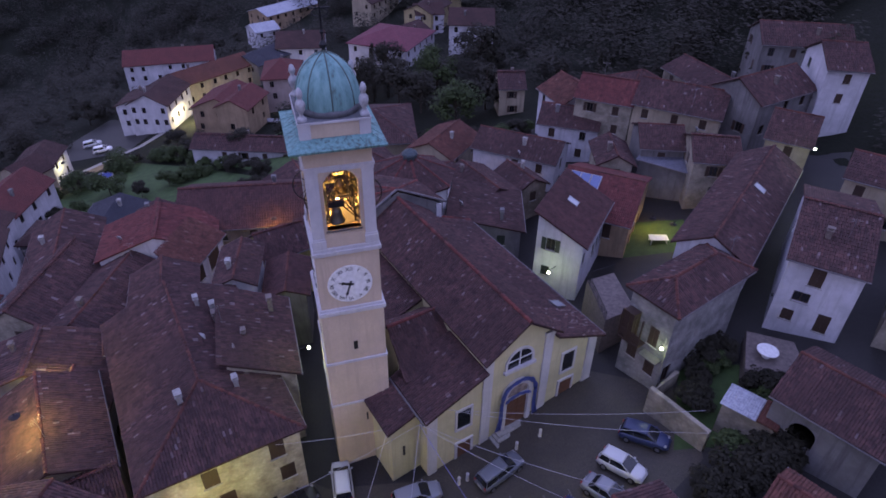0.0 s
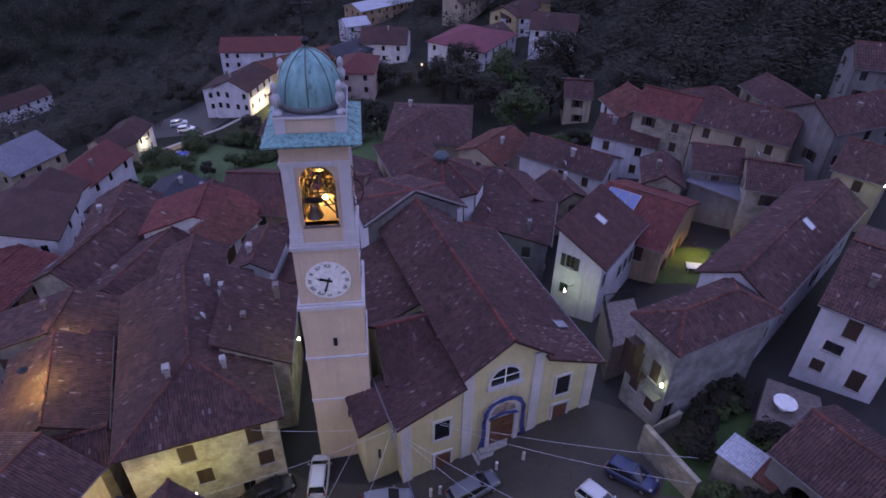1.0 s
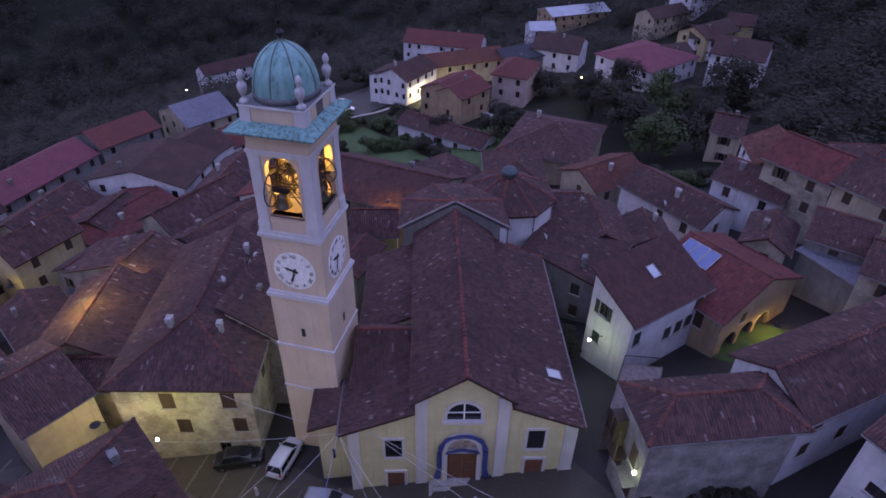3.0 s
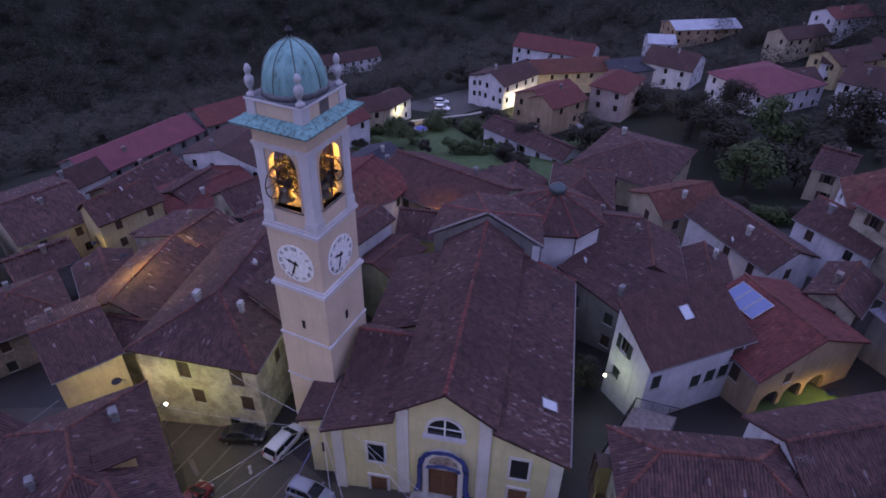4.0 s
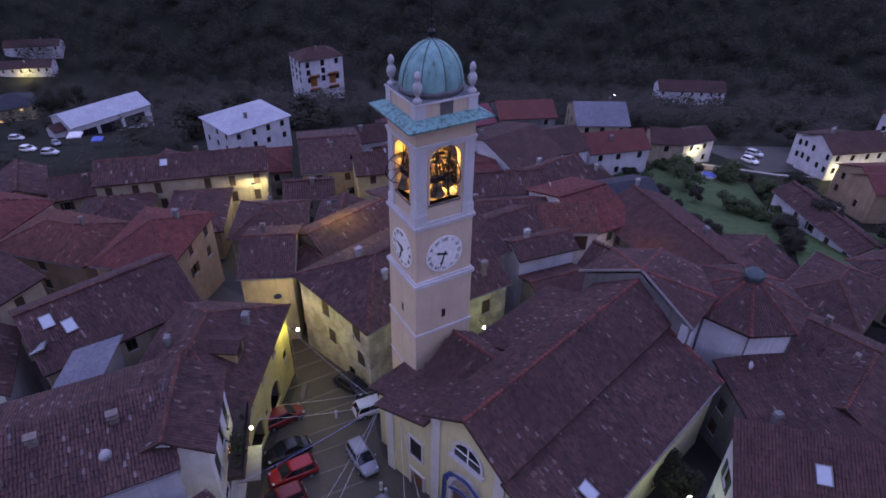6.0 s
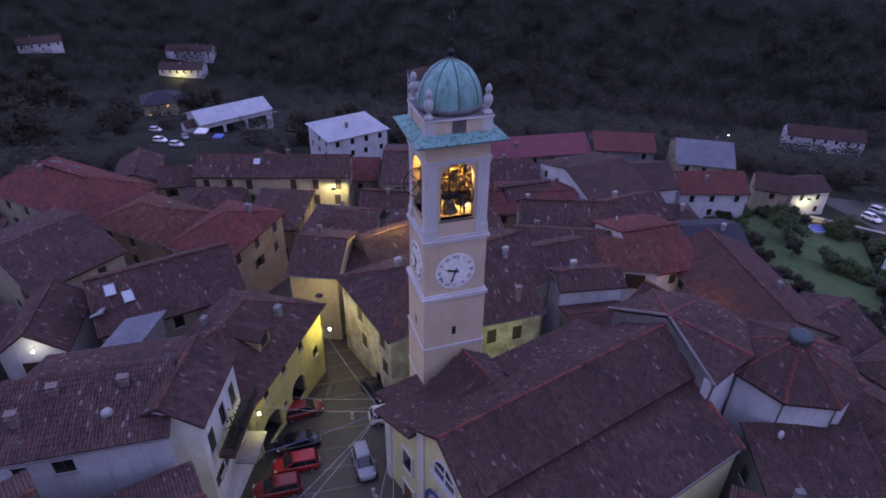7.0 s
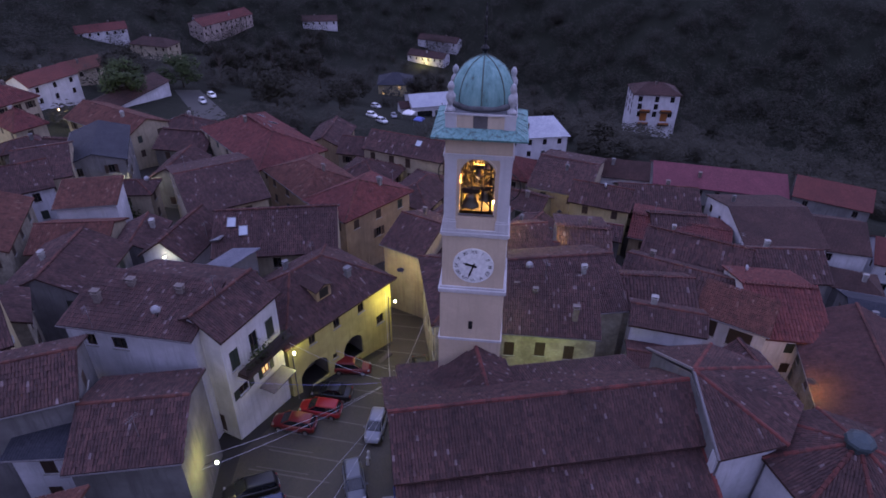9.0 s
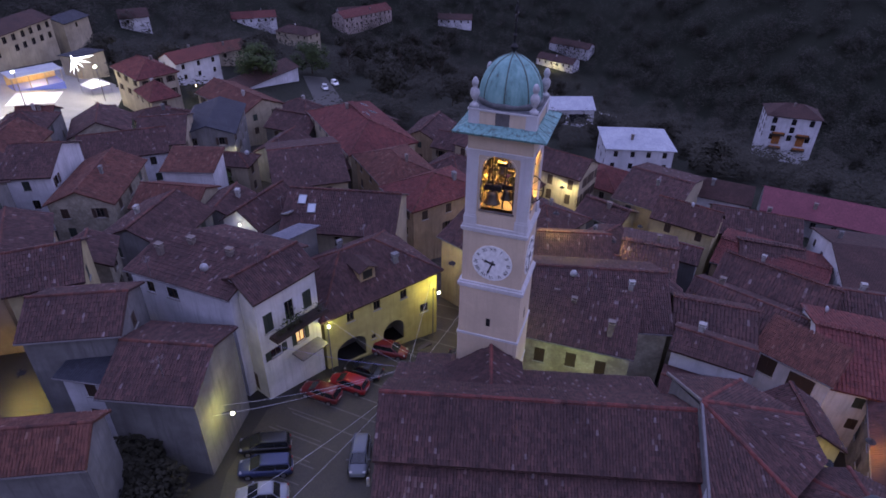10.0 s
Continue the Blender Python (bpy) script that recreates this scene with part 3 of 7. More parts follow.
for k in range(4):
    bm = arched_wall(H2 - 0.04, 0.45, 22.0, 27.6, 2.34, 22.95, 26.15)
    bmesh.ops.translate(bm, verts=bm.verts[:], vec=(0, -H2 + 0.04, 0))
    part("belfry_wall", turn_z(bm, 90 * k), WALL["tower"], tower)
    bm = bmesh.new()
    arch_in, arch_out = arch_outline(2.34, 22.95, 26.15), arch_outline(2.6, 22.95, 26.15)
    y0, y1 = -H2 - 0.01, -H2 + 0.1
    for i in range(len(arch_in) - 1):
        q = [bm.verts.new((s, y, z)) for y in (y0, y1) for s, z in (arch_in[i], arch_in[i + 1], arch_out[i + 1], arch_out[i])]
        for f in ((0, 1, 2, 3), (7, 6, 5, 4), (0, 4, 5, 1), (3, 2, 6, 7)):
            bm.faces.new([q[j] for j in f])
    bmesh.ops.recalc_face_normals(bm, faces=bm.faces[:])
    bmesh.ops.remove_doubles(bm, verts=bm.verts[:], dist=0.001)
    part("arch_moulding", turn_z(bm, 90 * k), WALL["tower"], tower)
    bm = boxes((-1.25, 1.25, -H2 - 0.06, -H2 + 0.5, 22.78, 22.95), bevel=0.02)
    part("belfry_sill", turn_z(bm, 90 * k), DARKSTONE, tower, "weathered dark stone sill")
    for s in (-1, 1):
        a, b = sorted((s * 1.42, s * (H2 + 0.03)))
        bm = boxes((a - 0.06, b + 0.06, -H2 - 0.14, -H2 + 0.3, 21.6, 22.25), (a - 0.03, b + 0.03, -H2 - 0.09, -H2 + 0.3, 22.25, 22.4), (a + 0.02, b, -H2 - 0.05, -H2 + 0.3, 22.4, 27.15),
                   (a - 0.01, b + 0.03, -H2 - 0.08, -H2 + 0.3, 27.15, 27.3))
        part("pilaster", turn_z(bm, 90 * k), WALL["trim"], tower, "pale stone corner pilaster")
part("architrave", frame_ring(frame_ring(bmesh.new(), H2 + 0.09, 1.9, 27.3, 27.48), H2 + 0.15, 1.9, 27.48, 27.66), WALL["trim"], tower, "pale moulding over the belfry arches")
part("frieze", boxes((-H2 - 0.02, H2 + 0.02, -H2 - 0.02, H2 + 0.02, 27.6, 28.9)), WALL["tower"], tower)
part("eave_moulding", frame_ring(frame_ring(bmesh.new(), H2 + 0.16, 1.9, 28.72, 28.86), H2 + 0.34, 1.9, 28.86, 29.02), WALL["tower"], tower)


def skirt(bm, h0, z0, h1, z1):
    a = [bm.verts.new((x * h0, y * h0, z0)) for x, y in ((-1, -1), (1, -1), (1, 1), (-1, 1))]
    b = [bm.verts.new((x * h1, y * h1, z1)) for x, y in ((-1, -1), (1, -1), (1, 1), (-1, 1))]
    for i in range(4):
        bm.faces.new((a[i], a[(i + 1) % 4], b[(i + 1) % 4], b[i]))
    return bm


bm = bmesh.new()
skirt(bm, 3.06, 29.0, 3.1, 29.14)
skirt(bm, 3.1, 29.14, 2.2, 29.56)
bm.faces.new([bm.verts.new((x * 3.06, y * 3.06, 29.0)) for x, y in ((-1, 1), (1, 1), (1, -1), (-1, -1))])
for k in range(4):
    r = bmesh.new()
    for s in (-1, -0.6, -0.2, 0.2, 0.6, 1):
        rod(r, (s * 3.08, -3.1, 29.15), (s * 2.2, -2.2, 29.57), 0.03, 5)
    turn_z(r, 90 * k)
    me_tmp = bpy.data.meshes.new("seam")
    r.to_mesh(me_tmp)
    r.free()
    bm.from_mesh(me_tmp)
    bpy.data.meshes.remove(me_tmp)
part("copper_eave", bm, EAVECOPPER, tower, "stained green copper sheet eave with standing seams")
part("attic", boxes((-2.16, 2.16, -2.16, 2.16, 29.3, 30.5)), WALL["tower"], tower)
part("attic_cap", frame_ring(bmesh.new(), 2.29, 1.6, 30.48, 30.62), WALL["trim"], tower)
for x in (-1, 1):
    for y in (-1, 1):
        a, b = sorted((x * 1.52, x * 2.24))
        c, d = sorted((y * 1.52, y * 2.24))
        part("corner_block", boxes((a, b, c, d, 29.4, 30.5)), WALL["trim"], tower)
        part("urn_finial", lathe([(0.3, 0), (0.3, 0.2), (0.2, 0.26), (0.11, 0.4), (0.13, 0.5), (0.25, 0.7), (0.31, 0.98), (0.29, 1.16), (0.2, 1.3), (0.14, 1.38), (0.15, 1.46), (0.21, 1.58), (0.22, 1.74), (0.15, 1.94), (0.04, 2.06)], 14, None, (x * 1.93, y * 1.93, 30.6)), URNSTONE, tower, "pale stone urn finial", True)
part("vent", turn_z(boxes((-0.46, 0.46, -2.19, -2.1, 29.5, 30.47)), 90), DARKSTONE, tower, "dark attic vent")
DOME = [(2.05, 0.0), (2.08, 0.3), (2.06, 0.75), (1.98, 1.2), (1.84, 1.65), (1.63, 2.08), (1.34, 2.48), (0.98, 2.8), (0.6, 3.02), (0.28, 3.14), (0.12, 3.22), (0.1, 3.32)]
DZ = 30.72
bm = bmesh.new()
rings = []
for r, z in DOME:
    ring = []
    for i in range(64):
        a = 2 * math.pi * i / 64
        bulge = 1 + 0.04 * abs(math.sin(4 * a)) - 0.03
        ring.append(bm.verts.new((r * bulge * math.cos(a), r * bulge * math.sin(a), DZ + z)))
    rings.append(ring)
for a, b in zip(rings, rings[1:]):
    for i in range(64):
        bm.faces.new((a[i], a[(i + 1) % 64], b[(i + 1) % 64], b[i]))
bm.faces.new(rings[-1])
part("dome", bm, COPPER, tower, "ribbed green verdigris copper dome with dark streaks", True)
RIBCOPPER = plain("dark copper rib", (0.075, 0.11, 0.10), 0.6, 0.1)
for i in range(8):
    a = math.pi * i / 4
    bm = bmesh.new()
    for (r0, z0), (r1, z1) in zip(DOME[:-1], DOME[1:]):
        rod(bm, (0.97 * r0 * math.cos(a), 0.97 * r0 * math.sin(a), DZ + z0), (0.97 * r1 * math.cos(a), 0.97 * r1 * math.sin(a), DZ + z1), 0.05, 5)
    part("dome_rib", bm, RIBCOPPER, tower)
LEAD = plain("weathered lead deck", (0.13, 0.135, 0.15), 0.7, 0.1, 0.55, 1.0)
part("dome_base", boxes((-2.24, 2.24, -2.24, 2.24, 30.6, 30.66), bevel=0.02), LEAD, tower, "stained lead deck round the dome")
part("drum", lathe([(2.14, 30.64), (2.16, 30.98), (2.06, 31.06)], 32), LEAD, tower, "low stained drum under the dome", True)
bm = lathe([(0.1, 0), (0.1, 0.2), (0.22, 0.32), (0.25, 0.48), (0.14, 0.62), (0.06, 0.7), (0.05, 1.0), (0.13, 1.1), (0.13, 1.2), (0.065, 1.3), (0.05, 3.3)], 10, None, (0, 0, 33.9))
rod(bm, (-0.62, 0, 36.4), (0.62, 0, 36.4), 0.05)
for x in (-1, 1):
    for z0, z1 in ((36.4, 37.0), (36.4, 35.9)):
        arc = [(x * (0.1 + 0.42 * math.sin(math.pi * i / 6)), z0 + (z1 - z0) * i / 6) for i in range(7)]
        for (xa, za), (xb, zb) in zip(arc, arc[1:]):
            rod(bm, (xa, 0, za), (xb, 0, zb), 0.03, 5)
part("cross_finial", bm, IRON, tower, "wrought iron cross on a ball")
# clock faces on all four sides
for k in range(4):
    q = pose(0, 0, 0, 0, 0, 90 * k) @ pose(0, -H1 + 0.0, 18.42, 90, 0, 0) @ Matrix.Diagonal(((1 / 1.06 if k % 2 else 1 / 0.957), 1, 1, 1))
    dial = child("clock_face", mesh_of("clock_face", *(lambda n: ([(1.58 * math.cos(2 * math.pi * i / n), 1.58 * math.sin(2 * math.pi * i / n), 0.0) for i in range(n)] + [(1.58 * math.cos(2 * math.pi * i / n), 1.58 * math.sin(2 * math.pi * i / n), 0.06) for i in range(n)],
                  [list(range(n, 2 * n))] + [[i, (i + 1) % n, n + (i + 1) % n, n + i] for i in range(n)]))(40), WHITE), tower, "white clock dial with black Roman numerals", q)
    for i, s in enumerate(("XII", "I", "II", "III", "IIII", "V", "VI", "VII", "VIII", "IX", "X", "XI")):
        a = radians(90 - 30 * i)
        numeral(s, 0.42, dial, pose(1.27 * math.cos(a), 1.27 * math.sin(a), 0.07, 0, 0, -30 * i))
    for deg, ln, w, nm in ((-286, 0.82, 0.09, "hour_hand"), (-198, 1.26, 0.065, "minute_hand")):
        bm = boxes((-w, w, -0.28, ln * 0.75, 0.08, 0.1), (-w * 1.5, w * 1.5, ln * 0.6, ln * 0.75, 0.08, 0.1), (-w * 0.4, w * 0.4, ln * 0.75, ln, 0.08, 0.1))
        turn_z(bm, deg)
        part(nm.replace("hand", "pointer"), bm, BLACK, dial)
    part("dial_boss", lathe([(0.14, 0.06), (0.12, 0.13)], 12), BLACK, dial)
    part("slit_window", turn_z(boxes((-0.16, 0.16, -H0 + 0.03, -H0 + 0.1, 12.2, 13.0)), 90 * k), BLACK, tower, "small dark window")
    if k == 0:
        part("slit_window", boxes((0.35, 0.5, -H0 - 0.02, -H0 + 0.1, 4.0, 4.9)), BLACK, tower)
# floor colour set dark to offset the glare of the lamp close above
part("floor_slab", boxes((-1.95, 1.95, -1.95, 1.95, 22.6, 22.66)), DARKSTONE, tower, "dark belfry floor slab")
# bells
bells = thing("church_bells", "bronze church bells hung on a dark iron stand", "bells", TOWER @ pose(0, 0, 22.66))


def bar(name, p, q, r, parent=None):
    part(name, rod(bmesh.new(), p, q, r), IRON, parent or bells)


for s in (-1, 1):
    for w in (-0.95, 0.95):
        bar("post", (s * 1.0, w, 0), (s * 0.9, w * 0.9, 4.3), 0.085)
        bar("brace", (s * 1.0, w, 0.3), (s * 0.9, -w, 2.6), 0.05)
        bar("brace", (s, w, 0.3), (-s, w * 0.9, 2.6), 0.05)
        bar("brace", (s, w, 2.4), (-s, w * 0.9, 4.2), 0.045)
        bar("hanger", (s * 0.55, w * 1.9, 2.2), (s * 0.55, w * 1.9, 4.6), 0.04)
        bar("brace", (s * 1.5, w * 1.9, 0.2), (s * 0.2, w * 1.9, 2.1), 0.05)
        bar("rail", (s * 0.2, w * 1.9, 1.55), (s * 1.9, w * 1.9, 1.75), 0.045)
        bar("strut", (s * 1.85, w * 0.35, 0.1), (s * 1.85, w * 0.55, 4.4), 0.05)
        bar("strut", (s * 0.95, w * 1.85, 2.3), (s * 0.15, w * 1.85, 4.0), 0.05)
    for z in (2.05, 3.1, 4.3):
        bar("beam", (s * 1.0, -1.95, z), (s * 1.0, 1.95, z), 0.085)
        bar("beam", (-1.95, s * 1.0, z), (1.95, s * 1.0, z), 0.085)
BELL = [(0.62, 0), (0.6, 0.07), (0.53, 0.2), (0.44, 0.42), (0.39, 0.7), (0.35, 0.86), (0.24, 0.96), (0.12, 1.0), (0.1, 1.15)]


def hang_bell(k, x, d, z, s, wheel_side):
    """A bell with its wheel and headstock in the opening on side k."""
    m = pose(0, 0, 0, 0, 0, 90 * k)
    bell = part("bell", lathe([(r * s, h * s) for r, h in BELL], 20, None, (x, -d, z)), BRONZE, bells, "bronze bell", True)
    bell.matrix_basis = m
    c, R = z + 1.3 * s, 1.25 * s
    off = x + wheel_side * 0.72 * s
    bm = bmesh.new()
    for i in range(24):
        a, b2 = 2 * math.pi * i / 24, 2 * math.pi * (i + 1) / 24
        rod(bm, (off, -d + R * math.cos(a), c + R * math.sin(a)), (off, -d + R * math.cos(b2), c + R * math.sin(b2)), 0.045, 5)
    for i in range(4):
        a = math.pi * i / 4
        rod(bm, (off, -d - R * math.cos(a), c - R * math.sin(a)), (off, -d + R * math.cos(a), c + R * math.sin(a)), 0.03, 4)
    part("bell_wheel", bm, IRON, bell, "iron bell wheel")
    part("headstock", boxes((x - 0.62 * s, x + 0.62 * s, -d - 0.16, -d + 0.16, z + 1.05 * s, z + 1.5 * s), bevel=0.03), IRON, bell)
    bm = bmesh.new()
    rod(bm, (x, -d, z - 0.12), (x, -d, z + 0.8 * s), 0.04)
    part("clapper", lathe([(0.03, -0.1), (0.1, 0), (0.03, 0.1)], 8, bm, (x, -d, z - 0.1)), IRON, bell)
    for i in range(3):
        part("stay", rod(bmesh.new(), (x + (i - 1) * 0.4 * s, -d - 0.1, c), (x + (i - 1) * 0.3 * s, -d + 0.3, c + 0.75 * s), 0.05, 5), IRON, bell)


for k in range(4):
    hang_bell(k, -0.42, 1.72, 0.75, 0.98, -0.85)
    if k in (1, 3):
        hang_bell(k, 0.55, 1.45, 1.15, 0.74, 1)
    hang_bell(k, 0.05, 1.1, 2.95, 0.55, -1 if k % 2 else 1)

# ---- church ----
# own frame: x to the right along the front, y back along the nave
CHURCH = pose(6.4, 36.3, 0, 0, 0, 32)
church = thing("church", "parish church with pale yellow front and dark tiled roofs", "church", CHURCH)


def church_block(x0, x1, y0, y1, zl, zr, name="wall", mat="church"):
    """Walls of one part of the church, whose top falls from zl at x0 to zr at x1."""
    V = [(x0, y0, -4), (x1, y0, -4), (x1, y1, -4), (x0, y1, -4), (x0, y0, zl), (x1, y0, zr), (x1, y1, zr), (x0, y1, zl)]
    return child(name, mesh_of(name, V, [[0, 1, 5, 4], [1, 2, 6, 5], [2, 3, 7, 6], [3, 0, 4, 7], [4, 5, 6, 7]], WALL[mat]), church)


def tiled(faces, ridges=(), seed=0, cap="church", thick=0.2, name="roof", own=None):
    rv, rf = slab(faces, thick)
    rob = child(name, mesh_of(name, rv, rf, FLAT["old"]), church)
    tv, tf = tile_field(faces, 0.215, 0.36, 500 + seed, own)
    if own:
        loose_tiles(rob, faces[0], *own, seed=seed)
    child("roof_tile", mesh_of("roof_tile", tv, tf, TILE["old"]), rob, "", None, "stuff")
    if ridges:
        cv, cf = cap_row(ridges, 0.17, 0.45, seed)
        child("ridge_tile", mesh_of("ridge_tile", cv, cf, CAP[cap]), rob, "", None, "stuff")
    return rob


def loose_tiles(rob, face, cols, rows_, pitch=0.215, length=0.36, seed=0):
    """The tiles at the lower corner of a roof face, each one a piece of its own."""
    P = [Vector(p) for p in face]
    e = (P[1] - P[0]).normalized()
    n = e.cross(P[-1] - P[0]).normalized()
    up = n.cross(e)
    w0, w1, h = pitch * 0.48, pitch * 0.4, pitch * 0.2
    V = [(a * w, s, b * h + dz) for s, w, dz in ((0, w0, 0.05), (length * 1.04, w1, 0.017)) for a, b in ((-1, 0.0), (-0.55, 0.85), (0.55, 0.85), (1, 0.0))]
    F = [[4, 5, 1, 0], [5, 6, 2, 1], [6, 7, 3, 2], [0, 1, 2, 3]]
    me = mesh_of("roof_tile", V, F, PIECE)
    rr = random.Random(seed)
    for i in range(cols):
        for j in range(rows_):
            o = P[0] + e * (pitch * (i + 0.5) + rr.gauss(0, 0.01)) + up * (length * j) + n * rr.uniform(0, 0.02)
            m = Matrix((e, up, n)).transposed().to_4x4() @ Matrix.Rotation(rr.gauss(0, 0.05), 4, "Z")
            m.translation = o
            child("roof_tile", me, rob, "", m)


def piece_mat():
    n = Nodes("single old roof tile")
    g = n.add("ShaderNodeObjectInfo")
    col = n.ramp(g.outputs["Random"], [(0.0, (0.046, 0.027, 0.027)), (0.35, (0.068, 0.037, 0.036)), (0.8, (0.088, 0.045, 0.043)), (0.97, (0.16, 0.12, 0.115))])
    n.bump(n.noise(14, 4, 0.7), 0.35, 0.01)
    return n.finish(col, 0.82, 0, 0.3)


PIECE = piece_mat()
RX = 0.05
NAVE_R = 13.62
front = []
# nave walls with the gabled front
V = [(-3.6, 0, -4), (3.4, 0, -4), (3.4, 0, 10.9), (RX, 0, 13.5), (-3.6, 0, 10.9), (-3.6, 21, -4), (3.4, 21, -4), (3.4, 21, 10.9), (RX, 21, 13.5), (-3.6, 21, 10.9)]
child("wall", mesh_of("wall", V, [[0, 1, 2, 3, 4], [6, 5, 9, 8, 7], [1, 6, 7, 2], [5, 0, 4, 9]], WALL["church"]), church)
church_block(3.4, 8.7, 0.02, 21, 10.1, 8.05)
V = [(-8.7, 0.02, -4), (-3.6, 0.02, -4), (-3.6, 5, -4), (-8.7, 5, -4), (-8.7, 0.02, 7.6), (-3.6, 0.02, 9.7), (-3.6, 5, 9.7), (-8.7, 5, 7.6)]
QUAD = [[0, 1, 5, 4], [1, 2, 6, 5], [2, 3, 7, 6], [3, 0, 4, 7], [4, 5, 6, 7]]
child("wall", mesh_of("wall", V, QUAD, WALL["church"]), church)
V = [(-11.3, 1.3, -4), (-8.7, 1.3, -4), (-8.7, 5, -4), (-11.3, 5, -4), (-11.3, 1.3, 6.6), (-8.7, 1.3, 7.5), (-8.7, 5, 7.5), (-11.3, 5, 6.6)]
child("wall", mesh_of("wall", V, QUAD, WALL["church"]), church)
nave_y0, nave_y1 = -0.8, 21.1
tiled([[(-3.95, nave_y1, 10.9), (-3.95, nave_y0, 10.9), (RX, nave_y0, NAVE_R), (RX, nave_y1, NAVE_R)][::1],
       [(3.75, nave_y0, 10.9), (3.75, nave_y1, 10.9), (RX, nave_y1, NAVE_R), (RX, nave_y0, NAVE_R)]], [((RX, nave_y0, NAVE_R), (RX, nave_y1, NAVE_R))], 1)
tiled([[(9.1, -0.7, 7.95), (9.1, 20.9, 7.95), (3.42, 20.9, 10.4), (3.42, -0.7, 10.4)]], [((3.5, 20.9, 10.4), (9.1, 20.9, 7.95))], 2, own=(20, 15))
tiled([[(-9.3, 5.0, 7.55), (-9.3, -0.8, 7.55), (-3.62, -0.8, 10.0), (-3.62, 5.0, 10.0)]], [], 3)
tiled([[(-11.9, 5.0, 6.4), (-11.9, 0.6, 6.4), (-9.0, 0.6, 7.5), (-9.0, 5.0, 7.5)]], [], 4)
# small gabled chapel against the tower
V = [(-8.5, 5.2, -4), (-3.6, 5.2, -4), (-3.6, 9.4, -4), (-8.5, 9.4, -4), (-8.5, 5.2, 9.0), (-3.6, 5.2, 9.0), (-3.6, 9.4, 9.0), (-8.5, 9.4, 9.0), (-8.3, 7.1, 10.6), (-3.6, 7.1, 10.6)]
child("wall", mesh_of("wall", V, [[0, 1, 5, 4], [1, 2, 6, 9, 5], [2, 3, 7, 6], [3, 0, 4, 8, 7]], WALL["church"]), church)
tiled([[(-8.8, 3.3, 8.05), (-3.6, 3.3, 8.05), (-3.6, 7.1, 10.9), (-8.4, 7.1, 10.9)], [(-3.6, 9.8, 8.9), (-8.8, 9.8, 8.9), (-8.4, 7.1, 10.9), (-3.6, 7.1, 10.9)]], [((-8.4, 7.1, 10.9), (-3.6, 7.1, 10.9))], 5)
# aisle behind the tower
V = [(-8.2, 9.6, -4), (-3.6, 9.6, -4), (-3.6, 20.6, -4), (-8.2, 20.6, -4), (-8.2, 9.6, 8.2), (-3.6, 9.6, 9.9), (-3.6, 20.6, 9.9), (-8.2, 20.6, 8.2)]
child("wall", mesh_of("wall", V, QUAD, WALL["church"]), church)
tiled([[(-8.6, 20.6, 8.1), (-8.6, 9.6, 8.1), (-3.62, 9.6, 10.0), (-3.62, 20.6, 10.0)]], [], 6)
# presbytery: hips fan out from one peak over the gable
apse = [(5.15, 20.9), (4.65, 25.7), (1.8, 28.8), (-1.8, 28.8), (-4.75, 25.7), (-5.0, 20.9)]
V = [(x, y, z) for z in (-4, 11.55) for x, y in apse]
child("wall", mesh_of("wall", V, [[i, i + 1, i + 7, i + 6] for i in range(5)], WALL["white"]), church)
V = [(-5.0, 20.88, 6), (5.1, 20.88, 6), (5.1, 20.88, 11.5), (RX, 20.88, 14.25), (-5.0, 20.88, 11.5)]
child("gable_wall", mesh_of("gable_wall", V, [[0, 1, 2, 3, 4]], WALL["grey"]), church, "grey weathered gable above the nave roof")
part("corner_pier", boxes((4.55, 5.2, 20.75, 21.3, 7.5, 11.5), bevel=0.02), WALL["white"], church, "white plastered corner pier")
PK = (RX, 21.0, 14.5)
fan_eave = [(5.6, 20.6, 11.65), (5.1, 26.0, 11.65), (2.0, 29.3, 11.65), (-2.0, 29.3, 11.65), (-5.2, 26.0, 11.65), (-5.5, 20.6, 11.65)]
tiled([[fan_eave[i], fan_eave[i + 1], PK] for i in range(5)], [(fan_eave[i], PK) for i in (1, 3, 4)], 7)
bm = bmesh.new()
rod(bm, fan_eave[5], PK, 0.13)
rod(bm, PK, fan_eave[0], 0.13)
part("flashing", bm, ZINC, church, "grey sheet metal flashing")
part("downpipe", rod(bmesh.new(), (5.35, 20.95, 11.6), (5.3, 20.85, 8.6), 0.08), ZINC, church)
# octagonal chapel with lantern
OX, OY, OR = 6.4, 29.9, 5.0
octo = [(OX + OR * math.cos(radians(-62.4 + 45 * i)), OY + OR * math.sin(radians(-62.4 + 45 * i))) for i in range(8)]
part("wall", prism(bmesh.new(), octo, -6, 10.2), WALL["white"], church, "white plastered eight-sided wall")
octe = [(OX + (OR + 0.42) * math.cos(radians(-62.4 + 45 * i)), OY + (OR + 0.42) * math.sin(radians(-62.4 + 45 * i)), 10.2) for i in range(8)]
apex = (OX, OY, 12.75)
tiled([[octe[i], octe[(i + 1) % 8], apex] for i in range(8)], [(octe[i], apex) for i in range(8)], 8)
for i in (0, 1, 7):
    ax, ay = octo[i]
    ux, uy = (ax - OX) / OR * 0.1, (ay - OY) / OR * 0.1
    part("downpipe", rod(bmesh.new(), (ax + ux, ay + uy, 10.1), (ax + ux, ay + uy, 2), 0.07), ZINC, church)
